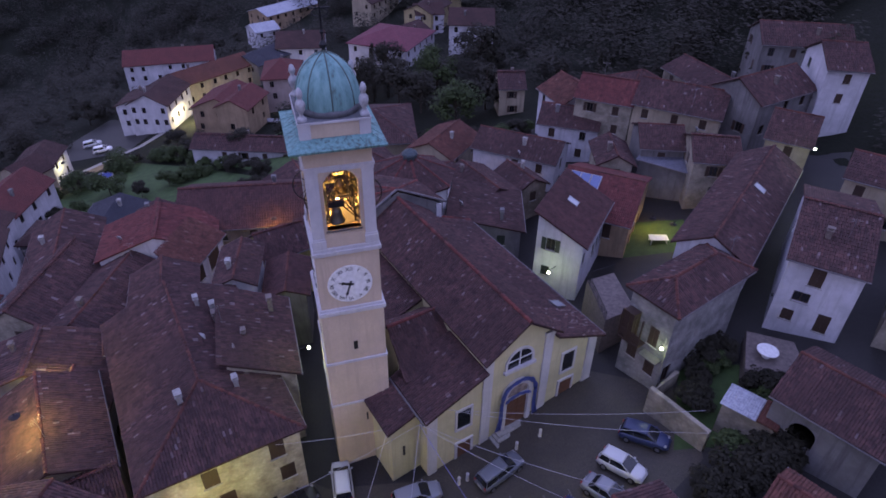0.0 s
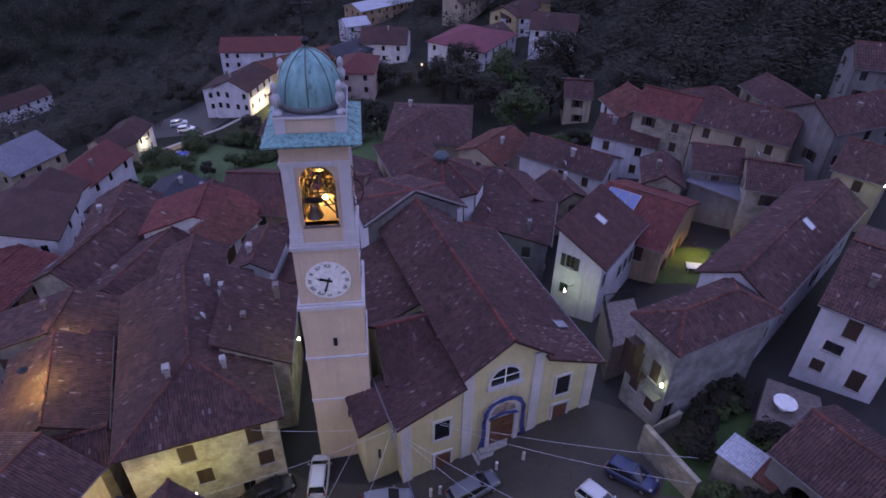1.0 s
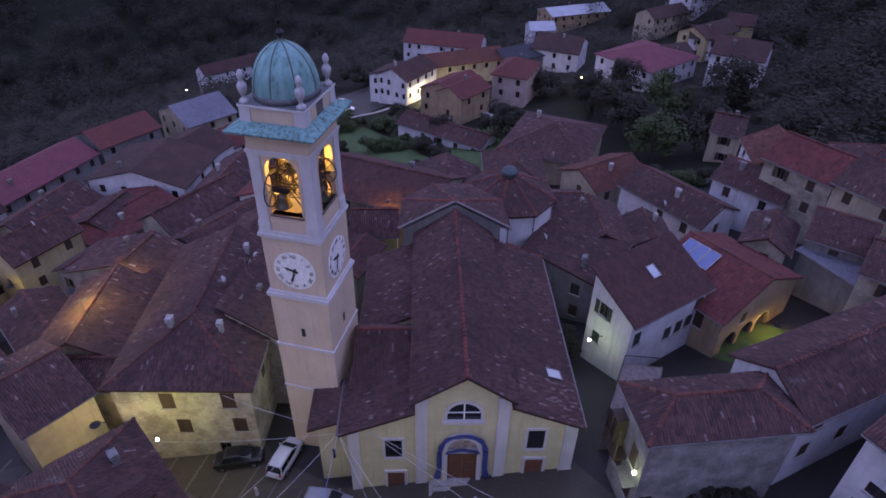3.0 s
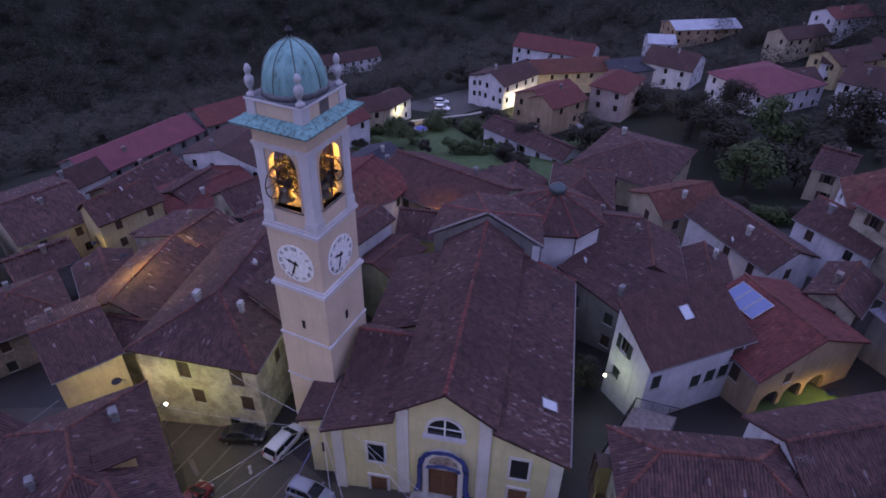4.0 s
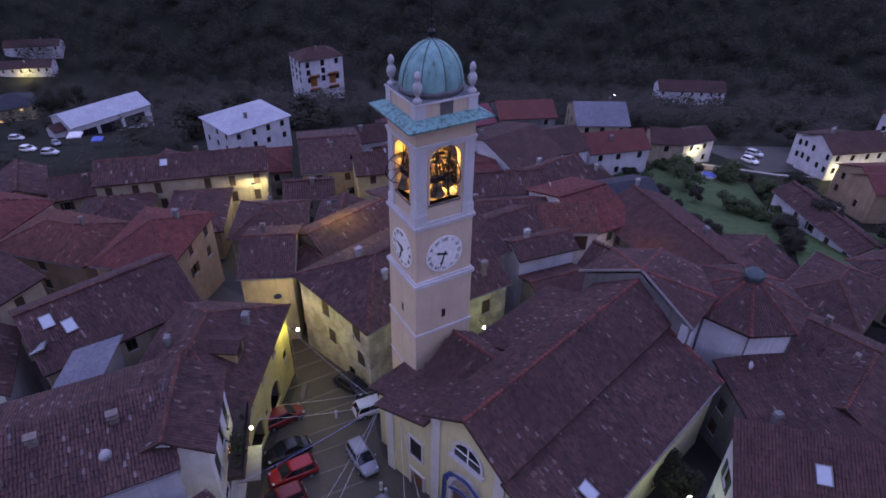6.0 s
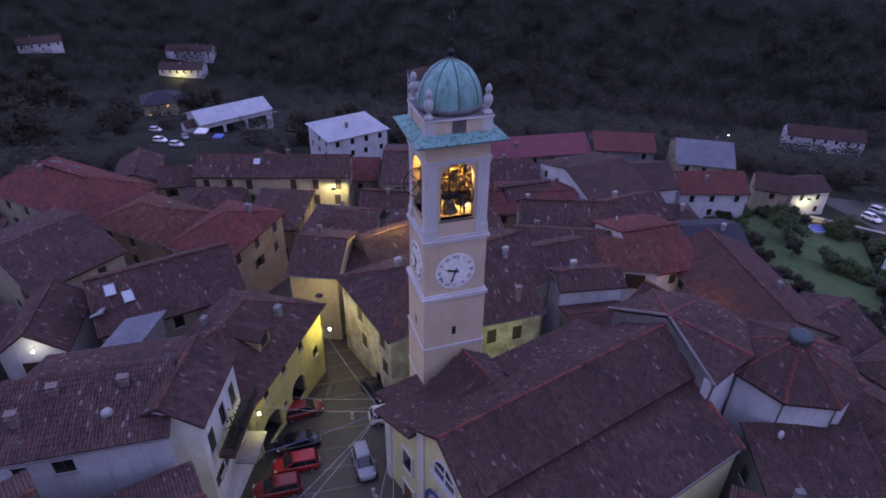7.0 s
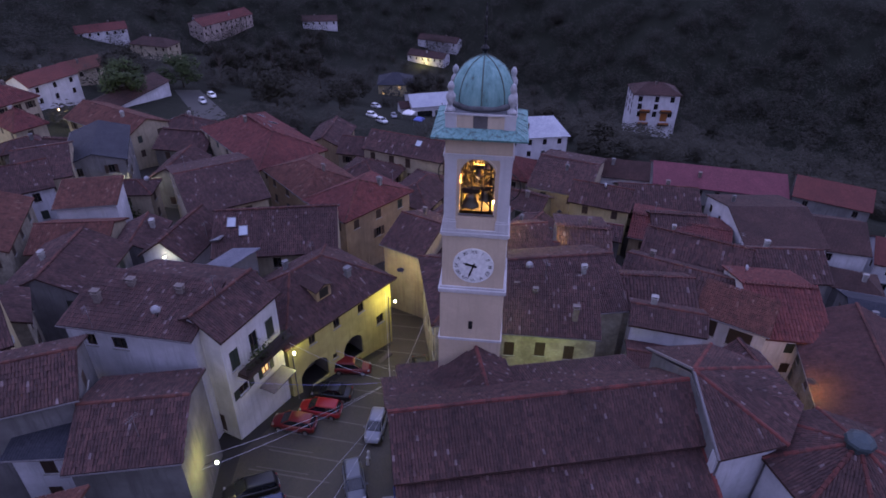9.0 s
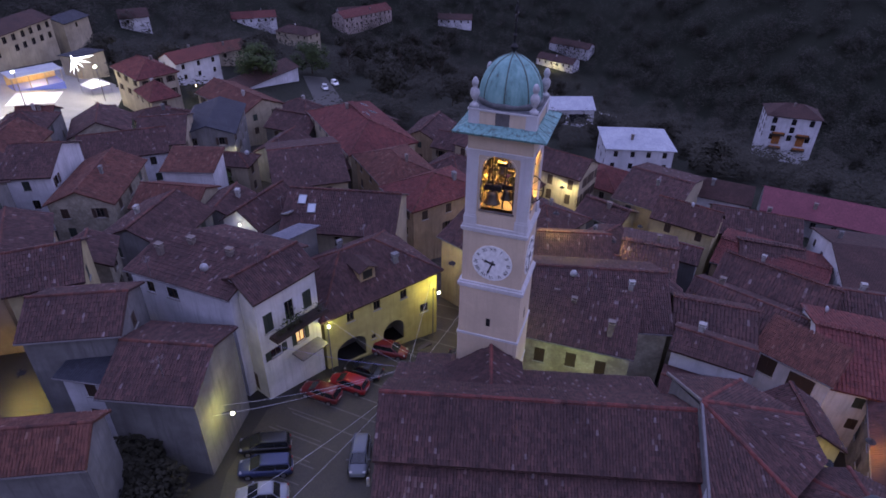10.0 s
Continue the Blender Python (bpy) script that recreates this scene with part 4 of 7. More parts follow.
part("lantern", lathe([(0.85, 0), (0.85, 0.45), (1.0, 0.5), (0.92, 0.7), (0.62, 0.95), (0.25, 1.12), (0.06, 1.2)], 8, None, (OX, OY, 12.4)), plain("dark lead", (0.05, 0.07, 0.08), 0.5, 0.4), church, "dark leaded roof lantern")

# front: pilasters, windows, doors, portal
for x0, x1, zt in ((-3.6, -2.7, 10.8), (2.5, 3.4, 10.8), (7.75, 8.7, 8.0), (-8.72, -7.9, 7.5)):
    part("pilaster", boxes((x0, x1, -0.14, 0.1, -2, zt), (x0 - 0.08, x1 + 0.08, -0.2, 0.1, zt - 0.35, zt), (x0 - 0.05, x1 + 0.05, -0.18, 0.1, -2, 1.2 + x0 * 0.16)), WALL["trim"], church, "pale pilaster")
for cx_, z0_, w_, h_ in ((-5.3, 4.0, 1.3, 2.1), (5.6, 4.9, 1.3, 2.2)):
    win = part("window", boxes((cx_ - w_ / 2 - 0.2, cx_ - w_ / 2, -0.1, 0.05, z0_ - 0.2, z0_ + h_ + 0.2), (cx_ + w_ / 2, cx_ + w_ / 2 + 0.2, -0.1, 0.05, z0_ - 0.2, z0_ + h_ + 0.2), (cx_ - w_ / 2, cx_ + w_ / 2, -0.1, 0.05, z0_ + h_, z0_ + h_ + 0.2), (cx_ - w_ / 2, cx_ + w_ / 2, -0.12, 0.05, z0_ - 0.2, z0_)), WALL["trim"], church)
    part("pane", boxes((cx_ - w_ / 2, cx_ + w_ / 2, -0.02, 0.04, z0_, z0_ + h_)), GLASS, win)
for cx_, z0_, w_, h_ in ((-5.2, -0.9, 1.35, 3.0), (5.7, 1.0, 1.4, 2.6)):
    dr = part("door", boxes((cx_ - w_ / 2, cx_, -0.04, 0.04, z0_, z0_ + h_), (cx_, cx_ + w_ / 2, -0.045, 0.04, z0_, z0_ + h_)), DOORWOOD, church, "brown wooden side door")
    part("door_frame", boxes((cx_ - w_ / 2 - 0.22, cx_ - w_ / 2, -0.12, 0.05, z0_, z0_ + h_ + 0.22), (cx_ + w_ / 2, cx_ + w_ / 2 + 0.22, -0.12, 0.05, z0_, z0_ + h_ + 0.22), (cx_ - w_ / 2, cx_ + w_ / 2, -0.12, 0.05, z0_ + h_, z0_ + h_ + 0.22)), WALL["trim"], dr)


def fan(w, z0, spring, y0, y1):
    bm = bmesh.new()
    o = arch_outline(w, z0, spring, 12)
    a = [bm.verts.new((s, y0, z)) for s, z in o]
    b = [bm.verts.new((s, y1, z)) for s, z in o]
    bm.faces.new(a)
    bm.faces.new(list(reversed(b)))
    for i in range(len(o)):
        j = (i + 1) % len(o)
        bm.faces.new((a[i], b[i], b[j], a[j]))
    bmesh.ops.recalc_face_normals(bm, faces=bm.faces[:])
    return bm


def hoop(w_in, w_out, z0, spring, y0, y1, squash=1.0):
    bm = bmesh.new()
    i_, o_ = arch_outline(w_in, z0, spring, 12), arch_outline(w_out, z0, spring, 12)
    for k in range(len(i_) - 1):
        q = [bm.verts.new((s, y, z)) for y in (y0, y1) for s, z in (i_[k], i_[k + 1], o_[k + 1], o_[k])]
        for f in ((0, 1, 2, 3), (7, 6, 5, 4), (0, 4, 5, 1), (3, 2, 6, 7)):
            bm.faces.new([q[j] for j in f])
    bmesh.ops.remove_doubles(bm, verts=bm.verts[:], dist=0.001)
    bmesh.ops.recalc_face_normals(bm, faces=bm.faces[:])
    return bm


lun = part("lunette_window", hoop(2.5, 2.95, 8.4, 8.95, -0.12, 0.05), WALL["trim"], church, "arched window above the portal")
part("pane", fan(2.5, 8.4, 8.95, -0.03, 0.04), GLASS, lun)
part("mullion", boxes((-0.05, 0.05, -0.07, 0.0, 8.4, 10.15), (-1.2, 1.2, -0.07, 0.0, 9.15, 9.24)), WHITE, lun)
part("sill", boxes((-1.6, 1.6, -0.3, 0.05, 8.12, 8.4)), WALL["trim"], lun)
portal = part("portal", hoop(2.3, 3.1, 0.6, 5.25, -0.35, 0.05), WALL["trim"], church, "stone portal with arched top")
part("tympanum", fan(2.3, 5.0, 5.25, -0.1, 0.04), plain("faded fresco", (0.42, 0.34, 0.3), 0.85, 0, 0.6, 2.5), portal, "faded painted lunette")
part("lintel", boxes((-1.5, 1.5, -0.3, 0.05, 4.7, 5.0)), WALL["trim"], portal)
door = part("door", boxes((-1.15, -0.01, -0.08, 0.04, 1.25, 4.7), (0.01, 1.15, -0.08, 0.04, 1.25, 4.7)), DOORWOOD, portal, "dark brown double door")
for x in (-0.58, 0.58):
    for z in (1.5, 2.55, 3.6):
        part("door_panel", boxes((x - 0.4, x + 0.4, -0.12, -0.07, z, z + 0.85), bevel=0.02), DOORWOOD, door)
# blue drapery hung round the portal
def cloth(outline, depth, waves):
    """A gathered strip of cloth along an outline of (x, z, half width), hung before the front."""
    bm = bmesh.new()
    rows_ = []
    for k, (x, z, hw, dx, dz) in enumerate(outline):
        row = []
        for i in range(9):
            s = -1 + i / 4
            row.append(bm.verts.new((x + dx * hw * s, depth - 0.07 * math.cos(i * 2.4 + k * waves), z + dz * hw * s)))
        rows_.append(row)
    for a, b in zip(rows_, rows_[1:]):
        for i in range(8):
            bm.faces.new((a[i], a[i + 1], b[i + 1], b[i]))
    bmesh.ops.solidify(bm, geom=bm.faces[:], thickness=0.03)
    return bm


swag = [(1.72 * math.cos(radians(a)), 5.25 + 1.72 * math.sin(radians(a)), 0.2 + 0.05 * math.sin(a * 0.2), math.cos(radians(a)), math.sin(radians(a))) for a in range(-6, 187, 8)]
drape = part("drapery", cloth(swag, -0.46, 0.5), BLUE, portal, "blue cloth drapery round the church door", True)
for s in (-1, 1):
    fall = [(s * (1.78 + 0.34 * max(0, 0.34 - k / 12) * 2), 1.7 + 0.31 * k, 0.2 + 0.12 * max(0, 0.3 - k / 12) * 3, 1, 0) for k in range(12)]
    part("curtain", cloth(fall, -0.45, 0.15), BLUE, portal, "blue hanging cloth", True)
inner = [(1.22 * math.cos(radians(a)), 4.72 + 0.5 * math.sin(radians(a)) * 1.0, 0.16, math.cos(radians(a)), math.sin(radians(a))) for a in range(0, 181, 9)]
part("swag", cloth(inner, -0.42, 0.9), BLUE, portal, "", True)
for k in range(3):
    part("step", boxes((-2.0 - 0.3 * k, 2.0 + 0.3 * k, -0.75 - 0.35 * k, -0.05, -1, 1.25 - 0.17 * k), bevel=0.02), STONE, portal)
# annex windows
part("slit_window", boxes((-10.3, -10.1, 1.24, 1.32, 2.2, 3.3)), BLACK, church)
bm = bmesh.new()
for x, z in ((9.08, 8.0), (-9.42, 7.4)):
    rod(bm, (x, -0.6, z), (x, 20.3 if x > 0 else 5, z), 0.08)
part("gutter", bm, ZINC, church)

# ---- the village ----
house("house", "tall grey rendered house with old brown tile roof", 14.2, 10.3, 134, 7.8, 7.2, 13.2, 1.7, "gable", "grey", "old", 1)
house("house", "three-storey white plastered house with dark slate roof", 15.7, 13.6, 117, 4.6, 4.4, 10.6, 0.4, "shed", "white", "slate", 1)
# the arch house's grey wall colour stands in for the hedges' shade
house("house", "low white plastered house greyed for shade, dark arch and brown roof", 30.3, 31.7, -47.7, 8.0, 8.0, 10.0, 1.9, "gable", "grey", "old", 1, ops_for={"f": [(2.6, 1.6, 1.9, 2.0, "arch")]})
house("house", "tall straw yellow plastered house with old brown tile roof", 12.6, 1.2, -31, 6.4, 8.0, 13, 2, "gable", "straw", "old", 1)
house("house", "two-storey white plastered house with old brown tile roof", 31.6, 56.8, 54.7, 23.6, 7.3, 12.0, 2.0, "gable", "white", "old", 1)
house("house", "three-storey white plastered house with old brown tile roof", 37.0, 49.6, -30.0, 6.6, 15.5, 13.6, 2.3, "gable", "white", "old", 1, ops_for={"f": [(2.6, 5.2, 1.1, 2.0, 1), (2.0, 3.2, 1.4, 1.1, 0), (1.5, 0.9, 1.0, 1.2, 1), (4.4, 0.6, 1.1, 2.0, 1)], "l": [(4, 4.5, 1.0, 1.4, 1)]})
house("house", "three-storey white plastered house with old brown tile roof", 14.3, 57.6, 63.5, 10.6, 6.0, 9.3, 2.9, "shed", "white", "brown", 1, chimneys=0, ops_for={"l": [(1.6, 5.9, 1.0, 1.5, 4), (1.3, 2.6, 0.9, 1.2, 3)], "f": [(1.0, 4.6, 0.9, 1.5, 3), (5.4, 3.2, 1.0, 1.4, 3), (6.9, 3.3, 1.0, 1.4, 3), (8.3, 3.4, 1.0, 1.4, 3), (9.2, 5.2, 1.1, 1.6, 1)]})
house("house", "two-storey ochre plastered house with solar panels on orange tiles", 19.5, 66.3, -25, 9.5, 13.0, 7.4, 2.6, "gable", "ochre", "red", 1, ops_for={"r": [(2.2, 0.4, 2.2, 2.5, "arch"), (4.9, 0.4, 2.2, 2.5, "arch"), (7.6, 0.4, 2.2, 2.5, "arch"), (3.5, 3.6, 0.9, 1.2, 1)], "f": [(3, 3.0, 1.1, 1.9, 1), (6.4, 3.0, 1.1, 1.9, 1)]})
house("house", "two-storey white plastered house with old brown tile roof", 11.3, 83.9, -24.2, 13.0, 7.9, 5.0, 1.9, "gable", "white", "old", 1)
house("house", "three-storey white plastered house with old brown tile roof", -14.0, -2.5, 10, 9.0, 6.6, 5.4, 2.4, "gable", "white", "old", 1, chimneys=0, ops_for={"r": [(2.4, 5.0, 1.6, 1.7, 1), (4.7, 4.6, 0.9, 2.2, 3)]})
house("house", "three-storey grey rendered house with grey sheet roof", -6.4, 8.2, -8, 10.5, 4.4, 7.9, 1.6, "shed", "grey", "metal", 1, blank=True, chimneys=0)
house("house", "single-storey grey rendered house with old brown tile roof", 4.6, 71.4, 122, 9.0, 7.4, 5.4, 1.6, "gable", "grey", "old", 1)
house("house", "single-storey grey rendered house with old brown tile roof", 5.0, 64.3, 88, 9.5, 9.2, 6.0, 1.7, "shed", "grey", "old", 1)
house("house", "two-storey grey rendered house with old brown tile roof", -3.0, 74.5, 32, 10.0, 8.0, 4.0, 1.8, "gable", "grey", "old", 1)
house("house", "three-storey ochre plastered house with red tiled roof", -35.0, 9.2, 70.1, 9.2, 12.8, 3.8, 2.4, "hip", "ochre", "red", 1)
house("house", "three-storey ochre plastered house with orange tiled roof", -40.8, -2.6, 63, 13.6, 10.0, 1.8, 2, "hip", "ochre", "orange", 1)
house("house", "two-storey cream plastered house with old brown tile roof", -67.6, -7.2, -78, 11.4, 8.5, -5, 2, "gable", "cream", "old", 2)
house("house", "three-storey white plastered house with old brown tile roof", -69.5, 71.2, -81, 15.4, 12.0, -5.5, 2.6, "gable", "white", "old", 0)
house("house", "two-storey white plastered house with red tiled roof", -71.4, 87.4, -89, 13.2, 9.0, -7.7, 2.6, "gable", "white", "red", 0)
house("house", "single-storey grey rendered house with dark slate roof", -50.2, 79.3, -85, 9.8, 9.0, -6.0, 1.8, "gable", "grey", "slate", 2)
house("house", "two-storey cream plastered house with grey sheet roof", -95.8, 96.4, 78, 12.5, 14.0, -12.5, 3.2, "gable", "cream", "metal", 0)
house("house", "three-storey white plastered house with orange tiled roof", -29.1, 59.1, 80, 7.8, 4.2, 3.1, 1.8, "shed", "white", "orange", 1, chimneys=0, ops_for={"f": [(1.5, 6.1, 1.7, 2.1, 1), (4.8, 5.9, 2.4, 2.1, 1)]})
house("house", "two-storey cream plastered house with old brown tile roof", -80.1, 105.0, 70, 6.8, 8.0, -12.0, 2.2, "gable", "cream", "old", 0)
house("house", "two-storey white plastered house with old brown tile roof", -81.5, 112.3, -81, 8.9, 8.0, -12.9, 1.8, "gable", "white", "old", 0)
house("house", "two-storey cream plastered house with old brown tile roof", -12.8, 103.0, 7, 14.8, 17.0, -0.4, 2.6, "hip", "cream", "old", 2)
house("house", "three-storey patched stone house with old brown tile roof", -16.4, 40.9, 108, 10.5, 6.2, 6.3, 2.9, "shed", "patched", "old", 1, chimneys=2, ops_for={"f": [(1.6, 6.0, 1.0, 1.7, 1), (4.6, 6.2, 1.0, 1.7, 1), (7.4, 6.0, 1.0, 1.7, 1)]})
house("house", "three-storey patched stone house with old brown tile roof", -31.2, 31.6, 122, 11.5, 8.6, 4.3, 2.1, "gable", "stone", "old", 1)
house("house", "three-storey patched stone house with old brown tile roof", -26.6, 27.6, 32, 5.0, 6.0, 3.6, 1.2, "gable", "stone", "old", 1, blank=True)
house("house", "two-storey grey rendered house with old brown tile roof", 28.9, 77.8, -5, 6.1, 8.1, 9.6, 1.8, "gable", "grey", "old", 1)
house("house", "two-storey patched stone house with old brown tile roof", 33.8, 71.8, -9, 5.9, 8.3, 10.8, 1.8, "gable", "stone", "old", 1)
house("house", "three-storey cream plastered house with old brown tile roof", -27.1, 22.7, 83, 6.0, 10.0, 5.5, 2.0, "gable", "cream", "old", 1, blank=True)
house("house", "three-storey grey rendered house with old brown tile roof", 12.2, 18.4, 121, 7.6, 9.0, 10.8, 1.8, "gable", "grey", "old", 1, blank=True)
house("house", "two-storey grey rendered house with orange tiled roof", 22.8, 19.6, 133, 8.0, 5.0, 12.0, 1.6, "gable", "grey", "orange", 1, blank=True, chimneys=0)
house("house", "two-storey patched stone house with dark red tiled roof", -25.6, 72.4, 8, 19.0, 12.4, 1.4, 2.8, "gable", "stone", "brown", 1)
house("house", "single-storey grey rendered house with pinkish red roof", -98.9, 57.6, -80, 26.4, 11.6, -12.5, 2.6, "gable", "grey", "pink", 0)
house("house", "two-storey grey rendered house with red tiled roof", -100.0, 79.1, 85, 13.9, 11.1, -11.7, 2.4, "gable", "grey", "red", 0)
house("house", "two-storey white plastered house with old brown tile roof", -80.1, 40.0, -79, 10.0, 6.5, -6.1, 2.4, "gable", "white", "old", 0)
house("house", "three-storey straw yellow plastered house with old brown tile roof", -58.7, 39.6, -88, 9.6, 6.5, -1.5, 2.4, "gable", "straw", "old", 2)
house("house", "three-storey ochre plastered house with broad red roof", -60.5, 52.2, 92, 15.0, 11.5, -5.0, 1.2, "gable", "ochre", "red", 2)
house("house", "three-storey patched stone house with old brown tile roof", -44.4, 54.5, 87, 13.5, 7.8, 0.6, 2.4, "gable", "stone", "old", 2)
house("house", "two-storey grey rendered house with old brown tile roof", -36.9, 52.8, 86, 13.0, 7.6, 1.0, 1.8, "gable", "grey", "old", 2, blank=True)
house("house", "three-storey grey rendered house with old brown tile roof", -47.8, 63.9, -69, 12.5, 8.8, -0.6, 2.4, "gable", "grey", "old", 2)
house("house", "three-storey white plastered house with old brown tile roof", -66.9, 64.2, -67, 12.6, 17.0, -3.9, 2.4, "gable", "white", "old", 0)
house("house", "three-storey white plastered house with red tiled roof", -34.9, 63.4, -74, 8.2, 13.8, 2.0, 2.4, "gable", "white", "red", 2)
house("house", "low grey rendered house with red brown tile roof", -16.6, 52.6, -81, 6.8, 5.0, 4.3, 0.9, "gable", "grey", "brown", 1, chimneys=0, blank=True)
house("house", "narrow white plastered house with old brown tile roof", -21.4, 52.2, -82, 7.4, 4.6, 6.1, 1.1, "gable", "white", "old", 1, blank=True)
house("house", "three-storey patched stone house with old brown tile roof", -29.1, 50.4, -71, 8.4, 7.1, 3.8, 1.8, "gable", "stone", "old", 2)
house("house", "three-storey grey rendered house with old brown tile roof", -37.3, 40.5, -74, 6.7, 15.1, 2.4, 2.6, "gable", "grey", "old", 2)
house("house", "three-storey cream plastered house with old brown tile roof", -69.8, 31.8, 90, 10.7, 17.0, -3.4, 2.4, "gable", "cream", "old", 2)
house("house", "three-storey grey rendered house with old brown tile roof", -31.8, 35.8, -78, 5.7, 6.5, 3.1, 2, "gable", "grey", "old", 1)
house("house", "large cream plastered house with broad red tiled roof", -51.0, -19.7, 63.7, 23.1, 13.1, 1.0, 3.0, "hip", "cream", "red", 2)
house("house", "three-storey cream plastered house with old brown tile roof", -29.2, -10.9, -37, 10.9, 17.0, 4.4, 2.4, "gable", "cream", "old", 1)
house("house", "three-storey cream plastered house with old brown tile roof", -19.0, 7.6, -60, 14.1, 11.2, 6.5, 3.0, "gable", "cream", "old", 1)
house("house", "three-storey grey rendered house with dark slate roof", -33.5, -39.0, 44, 15.0, 9.5, 3.2, 1.6, "gable", "grey", "slate", 1)
house("house", "three-storey white plastered house with orange tiled roof", -16.6, -20.6, 124.8, 7.8, 6.0, 6.0, 1.3, "shed", "white", "orange", 1, blank=True)
house("house", "three-storey cream plastered house with old brown tile roof", -23.2, -37.7, -41, 7.7, 13.9, 4.8, 2.4, "gable", "cream", "old", 1)
house("house", "three-storey pale pink plastered house with red tiled roof", -38.6, 144.2, 9, 9.1, 13.0, -5.5, 2.8, "hip", "pinkish", "red", 0)
house("house", "two-storey ochre plastered house with red tiled roof", -48.3, 131.7, 82, 12.0, 12.4, -8.1, 2.6, "gable", "ochre", "red", 0)
house("house", "two-storey ochre plastered house with red tiled roof", -44.0, 128.1, 80, 10.9, 8.0, -6.6, 2, "gable", "ochre", "red", 0)
house("house", "two-storey white plastered house with old brown tile roof", -71.0, 140.4, -88, 9.0, 11.8, -12.0, 2.2, "gable", "white", "old", 0)
house("house", "single-storey white plastered house with old brown tile roof", -38.5, 111.0, -3, 20.6, 7.0, -8.5, 1.6, "gable", "white", "old", 2)
house("house", "two-storey white plastered house with old brown tile roof", -176.4, 177.4, 74, 26.1, 9.0, -41, 3, "gable", "white", "old", 0)
house("house", "two-storey white plastered house with pale sheet metal roof", -103.7, 15.5, -58, 15.5, 13.0, -10, 2.6, "hip", "white", "snow", 0)
house("house", "two-storey white plastered house with red tiled roof", -84.5, 189.3, 16, 26.2, 12.0, -18.2, 3, "gable", "white", "red", 0)
house("house", "two-storey cream plastered house with orange tiled roof", -61.9, 160.5, 53, 22.4, 9.0, -12.0, 2.5, "gable", "cream", "orange", 0)
house("house", "two-storey white plastered house with old brown tile roof", -42.0, 182.2, 8, 13.9, 14.0, -10.4, 3, "gable", "white", "old", 0)
house("house", "two-storey white plastered house with pale sheet metal roof", -63.8, 220.3, 38, 9.3, 9.0, -17.9, 2, "gable", "white", "snow", 0)
house("house", "two-storey ochre plastered house with pale sheet metal roof", -63.7, 253.2, 53, 26.5, 12.0, -19.2, 2, "gable", "ochre", "snow", 0)
house("house", "two-storey white plastered house with old brown tile roof", 6.7, 170.8, -2, 12.2, 12.0, -0.5, 3, "gable", "white", "old", 0)
house("house", "two-storey white plastered house with old brown tile roof", -5.8, 198.0, 12, 9.2, 9.0, -5.6, 2.5, "gable", "white", "old", 0)
house("house", "two-storey straw yellow plastered house with old brown tile roof", 0.5, 215.5, 7, 8.0, 9.0, -5.1, 2.5, "gable", "straw", "old", 0)
house("house", "two-storey cream plastered house with old brown tile roof", 12.5, 117.0, 3, 5.4, 8.0, 2.4, 2, "gable", "cream", "old", 2)
house("house", "two-storey white plastered house with pinkish red roof", -14.4, 169.4, -21, 17.5, 20.0, -4.9, 2.8, "hip", "white", "pink", 0)
house("house", "two-storey cream plastered house with old brown tile roof", -25.4, 233.6, 63, 19.1, 9.0, -10.2, 2.4, "gable", "cream", "old", 0)
house("house", "two-storey straw yellow plastered house with old brown tile roof", -5.8, 201.4, 67, 15.9, 10.0, -5.2, 2.4, "gable", "straw", "old", 0)
house("house", "two-storey white plastered house with red tiled roof", -19.0, 248.0, 64, 16.5, 10.0, -5.7, 2.4, "gable", "white", "red", 0)
house("house", "two-storey grey rendered house with dark slate roof", -50.6, 174.2, 60, 17.3, 11.0, -11.9, 2.0, "gable", "grey", "slate", 0)
house("house", "two-storey grey rendered house with old brown tile roof", -10.3, 177.3, 55, 8.9, 9.0, -5.5, 2.2, "gable", "grey", "old", 0)
house("house", "three-storey patched stone house with red tiled roof", 25.0, 91.5, -24, 9.0, 9.0, 10.5, 2.3, "gable", "stone", "red", 1)
house("house", "three-storey cream plastered house with old brown tile roof", 34.7, 87.3, -27, 12.6, 10.0, 11, 2.5, "gable", "cream", "old", 1)
house("house", "single-storey grey rendered house with grey sheet roof", 30.1, 74.9, -34, 7.0, 7.0, 8.2, 0.5, "shed", "grey", "metal", 1, blank=True, chimneys=0)
house("house", "two-storey white plastered house with orange tiled roof", 21.1, 99.7, -68, 8.4, 9.0, 7, 2.4, "gable", "white", "orange", 1)
house("house", "two-storey white plastered house with old brown tile roof", 19.7, 91.3, -17, 9.5, 8.0, 6.3, 2, "gable", "white", "old", 1)
house("house", "three-storey grey rendered house with old brown tile roof", 45.4, 86.3, 31, 12.5, 9.0, 13.5, 2.5, "gable", "grey", "old", 1)
house("house", "three-storey white plastered house with old brown tile roof", 55.8, 88.4, -8, 6.1, 10.0, 17, 2.5, "gable", "white", "old", 1)
house("house", "two-storey grey rendered house with old brown tile roof", 58.9, 105.2, -9, 14.5, 10.0, 15, 2.5, "gable", "grey", "old", 2)
house("house", "two-storey cream plastered house with old brown tile roof", 44.3, 73.8, -31, 5.7, 9.0, 12.6, 2.4, "gable", "cream", "old", 1)
house("house", "three-storey cream plastered house with red tiled roof", -37.0, -62.5, -13, 6.2, 9.0, 2, 2.6, "hip", "cream", "red", 2)
house("house", "two-storey white plastered house with old brown tile roof", -16.2, -38.3, -34, 13.2, 10.0, 4.2, 2.4, "gable", "white", "old", 1)
